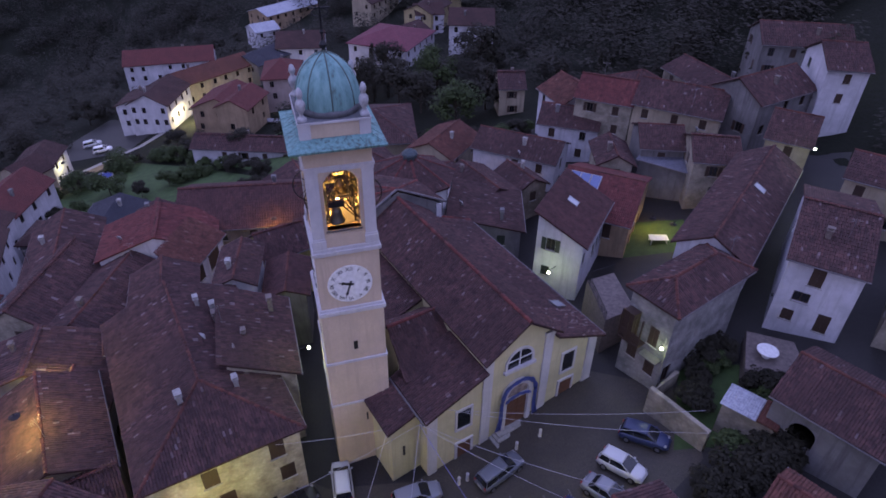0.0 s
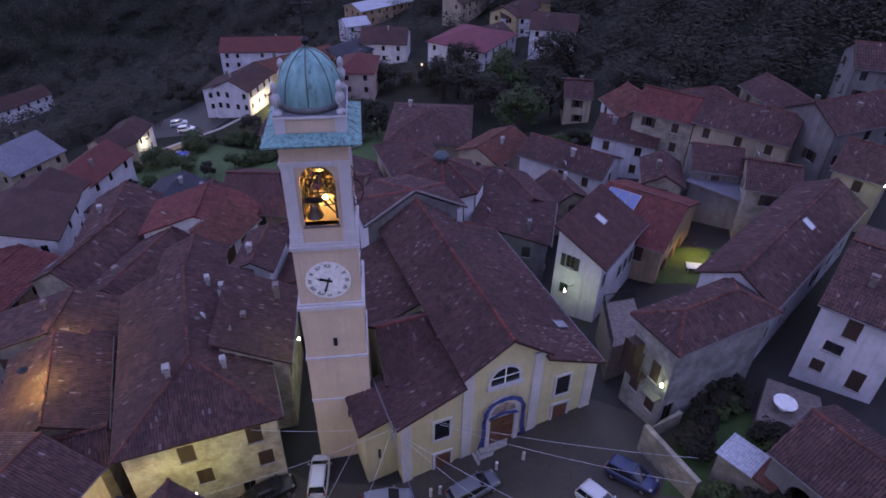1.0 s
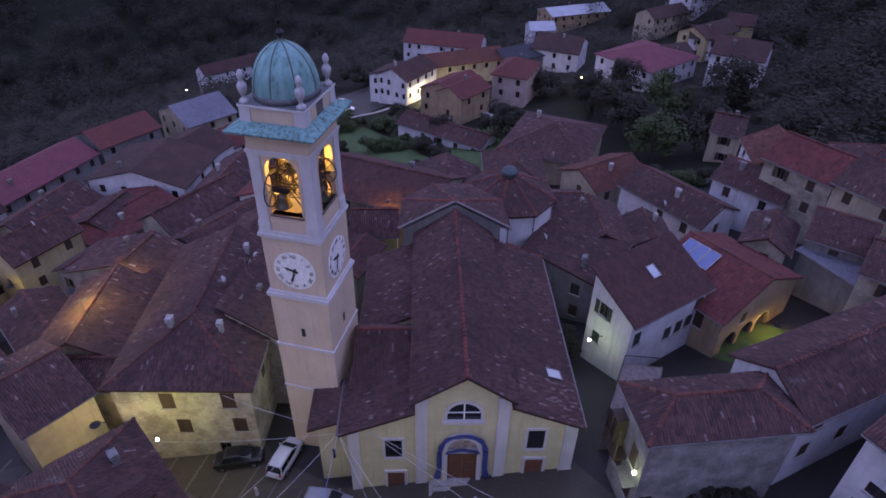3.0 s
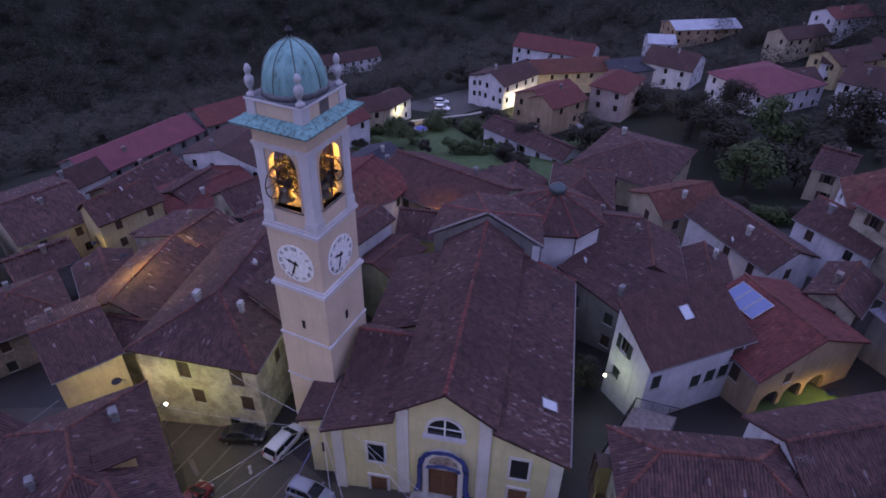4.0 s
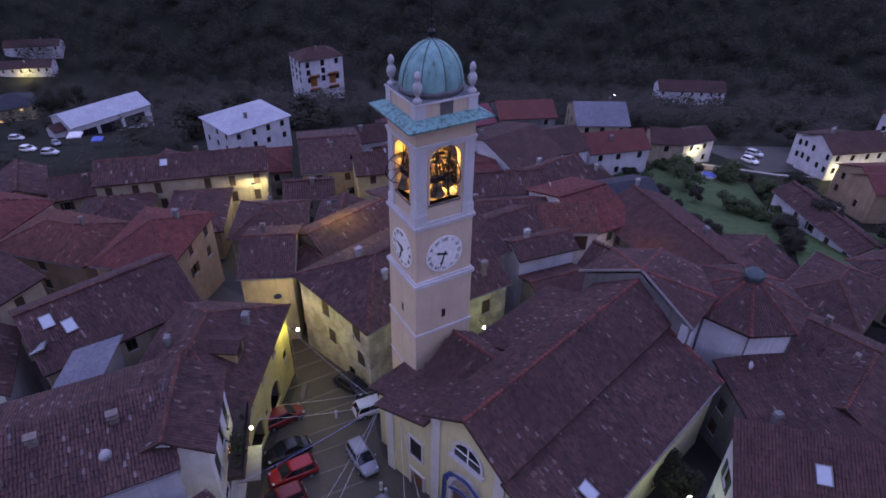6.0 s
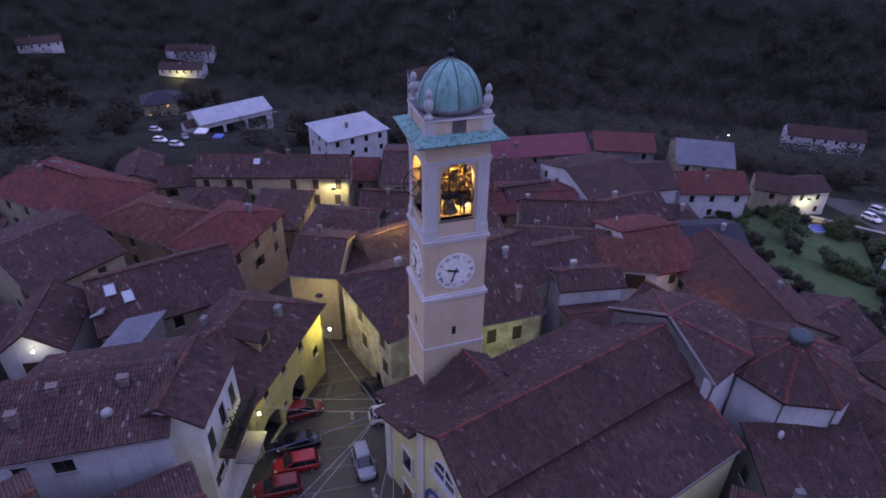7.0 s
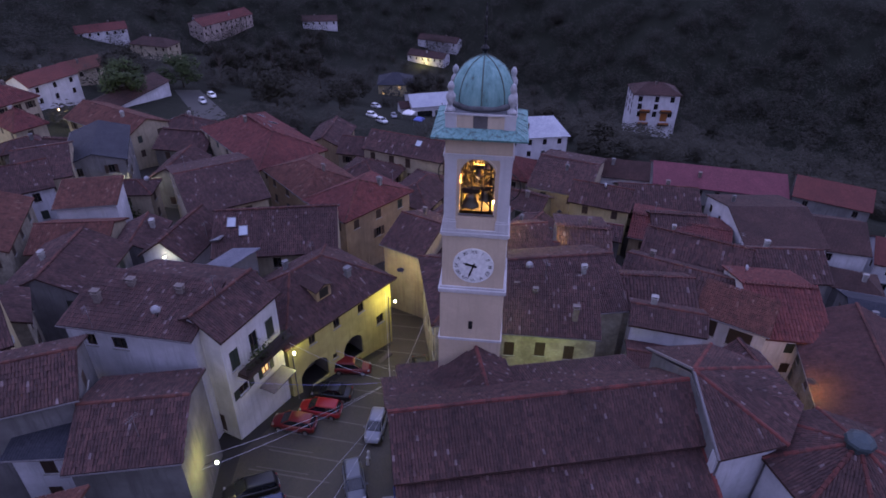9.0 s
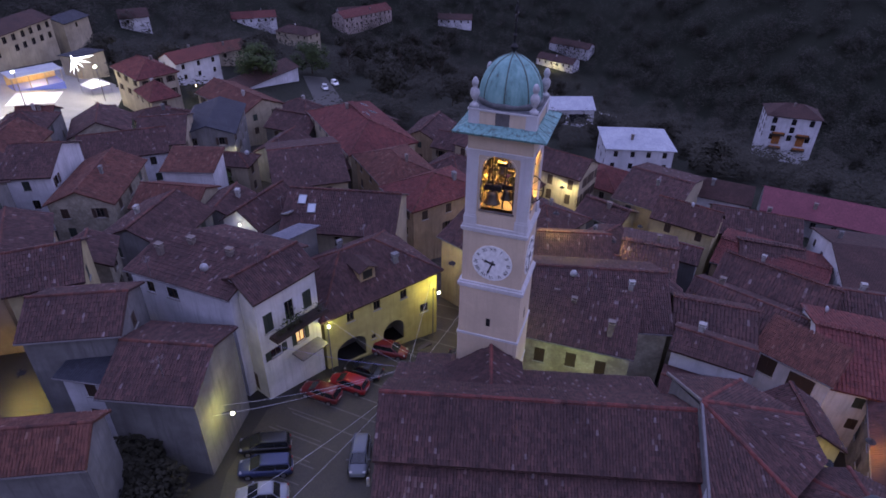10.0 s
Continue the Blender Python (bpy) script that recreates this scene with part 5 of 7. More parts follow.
house("house", "three-storey white plastered house with old brown tile roof", -1.9, -33.3, -46, 6.8, 12.0, 8.4, 2.4, "gable", "white", "old", 1)
house("house", "single-storey white plastered house with old brown tile roof", -86.7, -93.2, 9, 25.1, 10.0, -12.5, 2, "gable", "white", "old", 0)
house("house", "two-storey cream plastered house with orange tiled roof", -50.0, -53.7, 83, 19.0, 10.0, -0.7, 2.2, "gable", "cream", "orange", 2)
house("house", "two-storey cream plastered house with orange tiled roof", -9.9, -15.4, -62, 9.3, 8.0, 5, 1.8, "gable", "cream", "orange", 1)
house("house", "two-storey white plastered house with red tiled roof", -71.2, -102.6, -2, 14.2, 9.0, -5.1, 2.2, "gable", "white", "red", 0)
house("house", "two-storey cream plastered house with old brown tile roof", -176.3, -175.7, -82, 20.0, 10.0, -29.8, 2.6, "hip", "cream", "old", 0)
house("house", "single-storey white plastered house with red tiled roof", -176.4, -206.7, -35, 21.5, 10.0, -27.2, 2.4, "gable", "white", "red", 0)
house("house", "single-storey white plastered house with old brown tile roof", -102.1, -183.2, -26, 10.8, 10.0, -10.9, 2.5, "gable", "white", "old", 0)
house("house", "single-storey white plastered house with old brown tile roof", -248.7, -202.5, -35, 26.4, 10.0, -36.1, 2.5, "gable", "white", "old", 0)
house("house", "two-storey cream plastered house with orange tiled roof", -96.9, -120.7, -13, 10.6, 9.0, -11.3, 2.2, "gable", "cream", "orange", 0)
house("house", "open-sided white hall with pale sheet metal roof", -152.0, -27.5, -52, 23.0, 13.0, -25, 2.3, "gable", "white", "snow", 0, chimneys=0, ops_for={"b": [(4.0, 1.2, 5.0, 3.2, 0), (10.4, 1.2, 6.0, 3.2, 0), (17.4, 1.2, 6.0, 3.2, 0)], "r": [(4.0, 0.6, 3.0, 3.0, 0)]})
house("house", "small white shed with brown roof against the hall", -144.6, -36.6, -52, 6.0, 6.0, -26.2, 1.4, "gable", "white", "old", 0, chimneys=0, blank=True)
house("house", "two-storey straw yellow plastered house with dark slate roof", -200.0, -69.0, -65, 15.0, 13.0, -38.6, 3.4, "hip", "straw", "slate", 0, lit=(0, 3))
house("house", "single-storey white plastered house with old brown tile roof", -290.9, -94.3, -90, 22.6, 10.0, -54.2, 2.4, "gable", "white", "old", 0)
house("house", "two-storey white plastered house with old brown tile roof", -310.1, -95.7, -90, 25.2, 9.0, -50.3, 2.4, "gable", "white", "old", 0)
house("house", "two-storey pale pink plastered house with red tiled roof", -245.5, -197.8, -8, 35.5, 12.0, -35.8, 3, "gable", "pinkish", "red", 0)
house("house", "single-storey white plastered house with old brown tile roof", -288.6, -162.9, -58, 20.3, 10.0, -41.4, 2.4, "gable", "white", "old", 0)
house("house", "two-storey grey rendered house with old brown tile roof", 12.1, -29.1, -40, 13.6, 8.7, 9.1, 1.9, "gable", "grey", "old", 1)
house("house", "two-storey patched stone house with old brown tile roof", 0.4, -59.8, 43, 12.8, 8.7, 7.3, 2.2, "hip", "stone", "old", 2)
house("house", "two-storey ochre plastered house with old brown tile roof", 32.8, 102.7, 20, 10.3, 9.7, 7.7, 2.4, "hip", "ochre", "old", 1)
house("house", "two-storey cream plastered house with old brown tile roof", -12.3, 85.9, -60, 12.4, 9.2, 1.2, 2.3, "hip", "cream", "old", 1)
house("house", "two-storey grey rendered house with old brown tile roof", 22.9, -11.9, 61, 12.9, 8.1, 11.0, 2.0, "hip", "grey", "old", 1)
house("house", "two-storey patched stone house with old brown tile roof", 13.1, -46.6, -46, 13.1, 9.1, 9.5, 2.3, "hip", "stone", "old", 1)
house("house", "two-storey patched stone house with old brown tile roof", -20.2, -53.6, 58, 10.2, 10.1, 2.5, 2.5, "gable", "stone", "old", 2)
house("house", "two-storey ochre plastered house with old brown tile roof", 10.9, -13.6, 63, 10.7, 8.5, 8.7, 1.9, "gable", "ochre", "old", 1)
house("house", "two-storey ochre plastered house with old brown tile roof", 42.9, 17.0, 12, 10.2, 9.7, 13.2, 2.3, "gable", "ochre", "old", 1)
house("house", "two-storey grey rendered house with old brown tile roof", 38.6, 4.7, 9, 13.3, 8.8, 12.2, 2.2, "gable", "grey", "old", 1)
house("house", "two-storey ochre plastered house with old brown tile roof", -52.0, 11.2, -4, 12.6, 8.8, -2.9, 2.0, "hip", "ochre", "old", 2)
house("house", "two-storey cream plastered house with old brown tile roof", 49.9, 59.4, -36, 11.5, 8.2, 13.7, 1.7, "gable", "cream", "old", 1)
house("house", "two-storey cream plastered house with old brown tile roof", -70.6, 47.3, -74, 13.6, 9.9, -5.6, 2.5, "gable", "cream", "old", 2)
house("house", "two-storey patched stone house with old brown tile roof", -46.5, 21.8, 81, 10.3, 10.2, -2.2, 2.3, "hip", "stone", "old", 1)
house("house", "two-storey patched stone house with old brown tile roof", -54.8, -0.7, 1, 11.2, 10.5, -3.8, 2.8, "hip", "stone", "old", 2)
house("house", "two-storey patched stone house with old brown tile roof", 44.2, 28.8, 17, 10.7, 9.5, 13.0, 2.4, "gable", "stone", "old", 1)
house("house", "two-storey grey rendered house with old brown tile roof", -50.5, -36.2, -75, 10.5, 9.4, -2.2, 2.1, "gable", "grey", "old", 2)
house("house", "two-storey patched stone house with orange tiled roof", -4.7, -24.6, 41, 13.5, 8.8, 6.6, 1.9, "gable", "stone", "orange", 1)
house("house", "two-storey grey rendered house with old brown tile roof", -60.2, -45.5, 86, 11.0, 8.2, -4.1, 1.9, "hip", "grey", "old", 2)
house("house", "two-storey cream plastered house with orange tiled roof", 0.0, 89.9, 62, 10.2, 8.2, 2.5, 1.9, "gable", "cream", "orange", 1)
house("house", "two-storey patched stone house with old brown tile roof", 44.7, 42.4, 52, 10.7, 8.9, 13.5, 1.9, "hip", "stone", "old", 1)
house("house", "two-storey ochre plastered house with orange tiled roof", -2.2, -46.0, 41, 11.6, 9.1, 6.6, 2.4, "gable", "ochre", "orange", 1)
house("house", "two-storey grey rendered house with old brown tile roof", -2.7, -8.1, 23, 10.0, 9.9, 6.7, 2.3, "gable", "grey", "old", 1)
house("house", "two-storey grey rendered house with old brown tile roof", 26.5, 2.4, -85, 11.9, 8.9, 10.2, 2.0, "gable", "grey", "old", 1)
house("house", "two-storey patched stone house with old brown tile roof", -34.5, -45.1, -72, 12.3, 9.5, 0.5, 2.1, "gable", "stone", "old", 2)
house("house", "two-storey ochre plastered house with old brown tile roof", -19.9, 78.6, -61, 11.9, 10.2, -0.1, 2.3, "gable", "ochre", "old", 2)
house("house", "two-storey patched stone house with old brown tile roof", 43.8, 102.3, -72, 13.7, 8.6, 9.0, 1.9, "gable", "stone", "old", 1)
house("house", "two-storey ochre plastered house with old brown tile roof", -72.4, -19.4, 15, 11.8, 8.1, -6.5, 2.0, "gable", "ochre", "old", 2)
house("house", "two-storey grey rendered house with old brown tile roof", -67.0, -32.9, 81, 10.8, 10.0, -5.8, 2.3, "gable", "grey", "old", 2)
house("house", "two-storey patched stone house with red tiled roof", -73.1, 20.6, -2, 10.1, 9.1, -6.1, 1.9, "hip", "stone", "red", 2)
house("house", "two-storey grey rendered house with old brown tile roof", 5.9, -37.7, 40, 8.7, 7.1, 8.5, 1.9, "gable", "grey", "old", 1)
house("house", "two-storey grey rendered house with old brown tile roof", -9.3, -55.7, 47, 8.6, 8.5, 5.8, 2.1, "hip", "grey", "old", 2)
house("house", "two-storey patched stone house with old brown tile roof", -61.4, 51.5, -73, 8.9, 8.2, -4.8, 1.7, "gable", "stone", "old", 2)
house("house", "two-storey grey rendered house with old brown tile roof", -38.2, -26.8, 17, 9.6, 6.6, -0.3, 1.8, "gable", "grey", "old", 1)
house("house", "two-storey grey rendered house with old brown tile roof", -44.7, 31.5, -14, 9.2, 7.1, -2.2, 1.5, "gable", "grey", "old", 2)
house("house", "two-storey patched stone house with old brown tile roof", -73.5, 4.5, 14, 8.6, 7.2, -6.2, 1.8, "gable", "stone", "old", 2)
house("house", "two-storey patched stone house with old brown tile roof", 10.0, -62.5, 41, 9.2, 7.3, 8.8, 1.9, "hip", "stone", "old", 2)
house("house", "two-storey grey rendered house with old brown tile roof", -40.3, 73.3, -75, 9.4, 6.8, -3.0, 1.7, "gable", "grey", "old", 2)
house("house", "two-storey grey rendered house with old brown tile roof", -57.1, 27.6, 86, 8.0, 6.8, -3.9, 1.6, "gable", "grey", "old", 2)
house("house", "two-storey grey rendered house with old brown tile roof", -42.0, -18.1, -73, 9.5, 7.6, -1.6, 2.0, "hip", "grey", "old", 1)
house("house", "two-storey cream plastered house with old brown tile roof", 21.7, -24.5, -35, 10.0, 6.9, 10.7, 1.6, "gable", "cream", "old", 1)
house("house", "two-storey ochre plastered house with orange tiled roof", 33.3, 14.2, -78, 9.8, 6.7, 11.2, 1.6, "gable", "ochre", "orange", 1)
house("house", "single-storey patched stone house with old brown tile roof", 10.2, 73.9, -59, 6.4, 5.4, 5.0, 1.4, "gable", "stone", "old", 1)
house("house", "two-storey grey rendered house with old brown tile roof", -49.3, 41.0, -83, 7.0, 5.2, -1.9, 1.3, "gable", "grey", "old", 2)
house("house", "two-storey grey rendered house with orange tiled roof", -14.1, -62.4, -46, 6.5, 5.8, 4.4, 1.4, "gable", "grey", "orange", 2)
house("house", "two-storey patched stone house with old brown tile roof", 22.5, 76.0, 88, 7.3, 5.2, 7.9, 1.4, "gable", "stone", "old", 1)
house("house", "two-storey patched stone house with old brown tile roof", -31.8, -56.3, -19, 7.7, 5.2, 0.6, 1.2, "hip", "stone", "old", 2)
house("house", "two-storey cream plastered house with old brown tile roof", -25.7, -24.2, -62, 7.5, 5.1, 2.2, 1.2, "hip", "cream", "old", 1)
house("house", "single-storey grey rendered house with old brown tile roof", -59.8, 77.3, -87, 7.1, 5.9, -7.3, 1.5, "hip", "grey", "old", 0)
house("house", "two-storey grey rendered house with old brown tile roof", -12.7, -8.2, 28, 7.3, 5.4, 5.1, 1.3, "gable", "grey", "old", 1)
house("house", "two-storey patched stone house with old brown tile roof", 6.9, -5.0, 54, 6.1, 5.7, 8.6, 1.5, "gable", "stone", "old", 1)
house("house", "two-storey ochre plastered house with old brown tile roof", 34.3, -7.7, 60, 6.4, 6.3, 12.7, 1.5, "hip", "ochre", "old", 1)
house("house", "two-storey ochre plastered house with old brown tile roof", -70.6, 12.5, 90, 6.1, 5.5, -6.2, 1.4, "gable", "ochre", "old", 2)
house("house", "two-storey ochre plastered house with old brown tile roof", 16.7, -6.6, 62, 6.0, 5.8, 9.7, 1.5, "gable", "ochre", "old", 1)
house("house", "two-storey patched stone house with old brown tile roof", -25.7, -61.6, 75, 7.1, 5.0, 1.3, 1.2, "hip", "stone", "old", 2)

house("house", "small yellow plastered wing lit by a court lamp", -29.9, 44.6, 15, 5.4, 4.6, 3.2, 1.4, "gable", "yellow", "old", 1, chimneys=0, ops_for={"f": [(2.2, 6.4, 0.9, 1.2, 1)]})
house("house", "yellow plastered gable lit by a lamp, brown tile roof", -19.4, 60.6, 33, 6.0, 6.0, 3.2, 2.1, "gable", "yellow", "old", 1, chimneys=0, ops_for={"r": [(2.6, 6.6, 1.6, 1.3, 1)]})
house("house", "long cream hall with rows of windows behind the festival square", -37.0, -137.5, 30, 36.0, 11.0, 2.4, 2.2, "gable", "cream", "old", 0, cols=10, rows=2, style=0, winsize=(1.5, 1.7), chimneys=0)
house("house", "tall cream house with a grey roof above the festival square", -63.0, -153.0, 26, 12.0, 10.0, -1.0, 1.6, "gable", "cream", "slate", 0, cols=1, rows=1, chimneys=0)
house("house", "low cream building with dark flat roof beside the stage", -50.0, -118.5, 10, 8.5, 8.0, -2.6, 0.5, "shed", "cream", "slate", 0, blank=True, chimneys=0)

# houses with fronts of their own
left_house = house("house", "large stone and plaster house with patched lit front", -20.9, 36.8, 120.8, 20.3, 12.4, 6.3, 2.9, "halfhip", "patched", "old", 1, chimneys=6,
                   ops_for={"l": [(4.4, 7.2, 1.2, 1.85, 1), (9.5, 7.3, 1.2, 1.85, 1), (5.2, 4.1, 1.2, 1.7, 1), (10.0, 4.3, 1.2, 1.7, 1), (8.2, 1.4, 1.0, 1.3, 0)], "f": [(4, 7, 0.9, 1.3, 1), (11, 7, 0.9, 1.3, 1), (13.5, 7, 0.9, 1.3, 1)]})
arch_house = house("house", "yellow plastered house with arched passages and brown roof", -10.5, 17.2, -15.8, 15.1, 11.0, 6.2, 3.4, "hip", "yellow", "old", 1, chimneys=2,
                   ops_for={"b": [(2.9, 1.0, 3.6, 3.1, "arch"), (8.2, 0.6, 2.8, 3.1, "arch"), (5.6, 2.6, 0.55, 0.6, 0), (3.0, 6.3, 0.85, 1.1, 0), (6.2, 6.3, 0.85, 1.1, 0), (9.6, 6.2, 0.85, 1.1, 0), (12.3, 3.0, 1.1, 1.15, 0)], "l": [(4, 5, 0.9, 1.2, 1)]})
balcony_house = house("house", "white plastered house with balcony and green shutters", 1.2, 17.3, -2.5, 7.5, 5.8, 12.5, 1.6, "gable", "white", "old", 1, chimneys=0, lit=(4,),
                      ops_for={"b": [(1.2, 8.3, 1.0, 2.0, 3), (3.6, 8.3, 1.0, 2.1, 0), (5.7, 8.3, 1.0, 2.0, 3), (4.4, 5.0, 1.0, 2.1, 4), (1.5, 5.2, 1.2, 1.0, 4)], "r": [(2.8, 1.0, 1.0, 2.0, 1)]})
part("balcony", boxes((-3.4, 2.6, 2.8, 3.9, 8.05, 8.2)), WOOD, balcony_house, "dark timber balcony")
bm = bmesh.new()
for i in range(41):
    rod(bm, (-3.4 + i * 0.15, 3.85, 8.2), (-3.4 + i * 0.15, 3.85, 9.15), 0.018, 4)
rod(bm, (-3.4, 3.85, 9.15), (2.6, 3.85, 9.15), 0.035, 5)
rod(bm, (-3.4, 3.85, 8.3), (2.6, 3.85, 8.3), 0.025, 5)
part("balcony_railing", bm, IRON, balcony_house)
part("canopy", boxes((-2.6, 0.6, 2.8, 4.4, 4.6, 4.72)), ZINC, balcony_house, "flat canopy over the shop door")
house("house", "low white plastered house with old brown tile roof", -1.7, 10.6, -76.4, 10.6, 6.2, 11.0, 2.5, "shed", "white", "old", 1, chimneys=0, blank=True)
house("house", "white plastered house with large brown tile roof", 4.4, 11.8, 103.6, 11.6, 6.4, 12.9, 1.3, "shed", "white", "old", 1, chimneys=3, ops_for={"f": [(2, 10.0, 0.9, 1.2, 0), (4.5, 10.0, 1.3, 1.2, 0)], "b": [(2, 10.0, 0.9, 1.2, 0), (4.5, 10.0, 1.3, 1.2, 0)]})
house("house", "long cream building with evenly spaced shuttered windows", -63.5, 8.6, -89.0, 25.7, 8.5, -1.2, 2.2, "gable", "cream", "old", 2, cols=7, rows=2, style=1, winsize=(1.0, 1.8))
house("house", "white house floodlit in the evening, brown roof", -68.1, 141.7, 87.7, 14.3, 10.0, -11.1, 2.6, "gable", "white", "old", 0, cols=4, rows=2, style=0)
house("house", "cream corner villa with red hipped roof", -44.6, -79.0, 82, 14.0, 9.6, 2.0, 2.6, "hip", "cream", "red", 2, cols=3, rows=2, style=2)
# plants and washing on the balcony
def pot_plant(x, y, z, s, label="leafy plant in a pot on the balcony"):
    top = thing("pot_plant", label, "plant", balcony_house.matrix_basis @ pose(x, y, z), "balcony plants")
    part("pot", lathe([(0.12 * s, 0), (0.17 * s, 0.25 * s), (0.18 * s, 0.28 * s)], 10), WOOD, top)
    rr = random.Random(int(x * 100))
    bm = bmesh.new()
    for i in range(70):
        p = Vector((rr.gauss(0, 0.26 * s), rr.gauss(0, 0.2 * s), 0.55 * s + rr.gauss(0, 0.24 * s)))
        u = Vector((rr.uniform(-1, 1), rr.uniform(-1, 1), rr.uniform(-1, 1))).normalized() * 0.09 * s
        v = Vector((rr.uniform(-1, 1), rr.uniform(-1, 1), rr.uniform(-1, 1))).normalized() * 0.07 * s
        bm.faces.new([bm.verts.new(p + q) for q in (-u, v, u, -v)])
    part("leaves", bm, LEAF2, top)


for x, s in ((0.9, 1.5), (0.2, 1.3), (-0.5, 1.2), (-2.6, 0.9), (1.9, 0.8)):
    pot_plant(x, 3.45, 8.2, s)
part("awning", boxes((-3.5, 2.7, 2.8, 3.98, 7.9, 8.04)), WOOD, balcony_house, "dark balcony underside")

# stone house with a timber gallery beside the church lane
gallery_house = house("house", "grey stone house with a dark timber gallery at its end", 21.8, 43.0, 37.1, 11.2, 5.4, 12.5, 1.4, "hip", "grey_stone", "old", 1, chimneys=1,
                      ops_for={"l": [(1.2, 1.6, 1.0, 1.6, 1), (3.2, 1.0, 1.0, 2.0, 1), (2.9, 4.2, 0.95, 2.0, 1)], "f": [(0.9, 0.4, 1.1, 2.0, 0)]})
gx = -5.6 + 0.5
part("gallery_floor", boxes((gx - 1.1, gx, -0.1, 2.1, 3.9, 4.05)), WOOD, gallery_house, "dark timber gallery floor")
for y in (-0.05, 0.65, 1.35, 2.05):
    part("gallery_post", boxes((gx - 1.08, gx - 0.96, y - 0.06, y + 0.06, 4.05, 7.0)), WOOD, gallery_house)
for z in (4.35, 4.6, 4.85, 5.05):
    part("gallery_rail", boxes((gx - 1.06, gx - 0.99, -0.1, 2.1, z - 0.07, z + 0.07)), WOOD, gallery_house)
part("gallery_screen", boxes((gx - 0.92, gx - 0.02, 0.9, 2.05, 4.1, 6.9)), WOOD, gallery_house, "dark boarded screen")
part("lean_to", boxes((gx - 0.9, gx, -2.0, -0.2, 3.3, 3.42), bevel=0.02), ZINC, gallery_house, "small grey canopy")

# tall white house on the far slope, with flowered balconies
balcony_villa = house("house", "tall white house on the slope with flowered orange balconies", -202.7, 35.2, -70.6, 17.3, 12.0, -28.5, 3.0, "hip", "white", "old", 0, cols=3, rows=3, style=0, winsize=(1.5, 2.1))
FLOWER = plain("orange geraniums", (0.32, 0.12, 0.03), 0.8, 0, 0.5, 3.0)
for x in (-3.6, 3.8):
    for z in (6.2, 11.0):
        bal = part("balcony", boxes((x - 2.0, x + 2.0, 5.5, 6.9, z - 0.25, z)), WOOD, balcony_villa, "brown balcony with flower boxes")
        part("parapet", boxes((x - 2.0, x + 2.0, 6.8, 6.92, z, z + 1.0)), WOOD, bal)
        part("flower_box", boxes((x - 1.7, x + 1.7, 6.92, 7.25, z + 0.5, z + 1.15), bevel=0.1), FLOWER, bal, "orange and red flowers")
    part("awning", boxes((x - 1.2, x + 1.2, 5.5, 5.7, 7.4, 10.6)), FLOWER, balcony_villa, "orange sun blind")

# ---- streets and open ground ----
draped("pavement", [(-16, 25), (-9, 22.6), (0, 20.9), (6, 20.5), (13, 24), (21, 31), (22, 38), (14, 41.5), (6, 36.4), (-2, 31.2), (-12, 31.2)], PORPHYRY, "dark cobbled church square with parked cars", "square", 0.05)
draped("pavement", [(-76, -22), (-74, 66), (-58, 76), (-22, 80), (0, 108), (44, 100), (54, 64), (46, 40), (46, 8), (18, -34), (8, -62), (-40, -60), (-60, -50)], ASPHALT, "dark paved courts between the houses", "paving", 0.02, 4)
draped("road", [(-9, 31), (-13, 33), (-30, 21), (-40, 13), (-38, 8), (-26, 16), (-15, 23)], PORPHYRY, "narrow cobbled street with pale bands", "street", 0.045)
draped("road", [(13.5, 40), (18, 42), (15, 52), (11, 60), (7, 58), (10, 50)], ASPHALT, "dark lane beside the church", "lane", 0.045)
draped("road", [(24, 38), (30, 43), (46, 63), (56, 78), (50, 80), (33, 57)], ASPHALT, "narrow dark village lane", "lane", 0.045)
draped("lawn", [(19, 32), (28, 32), (30, 40), (22, 41)], LAWN, "dark garden lawn behind a wall", "lawn", 0.06)
draped("lawn", [(-48, 85), (-30, 97), (-48, 108), (-64, 116), (-75, 101), (-62, 86)], LAWN, "green garden lawns between houses", "lawn", 0.05, 5)
draped("lawn", [(-28, 97), (-10, 100), (-8, 116), (-30, 128), (-46, 110)], LAWN, "dim green meadow between houses and hedges", "lawn", 0.05, 5)
draped("lawn", [(21, 59), (29, 59), (30, 66), (22, 67)], LAWN, "small floodlit courtyard lawn", "lawn", 0.06)
draped("path", [(-79.5, 110.4), (-73.1, 120.4), (-68.6, 127.0), (-66.0, 136.8), (-64.0, 147.0), (-62.6, 146.8), (-64.6, 136.4), (-67.2, 126.4), (-71.9, 119.6), (-78.3, 109.6)], PALE, "pale garden path along a low bank", "path", 0.09, 3)
draped("path", [(-80.5, 108.5), (-74.2, 118.8), (-70.2, 117.2), (-75.6, 106.8)], BANK, "bare sandy bank beside a garden path", "path", 0.07, 3)
draped("pavement", [(-92, 122), (-70, 124), (-68, 150), (-88, 152)], ASPHALT, "open car park beside houses", "car park", 0.05, 5)
draped("pavement", [(-52, -132), (-24, -126), (4, -112), (4, -68), (-30, -68), (-40, -86), (-50, -100)], PALE, "pale festival square", "square", 0.05, 5)
draped("road", [(-72, -60), (-90, -62), (-112, -92), (-106, -96), (-86, -70), (-70, -66)], ASPHALT, "grey side road with parked cars", "road", 0.05, 5)
draped("road", [(-222, -60), (-214, -60), (-208, -30), (-216, -28)], PALE, "pale valley road", "road", 0.05, 5)


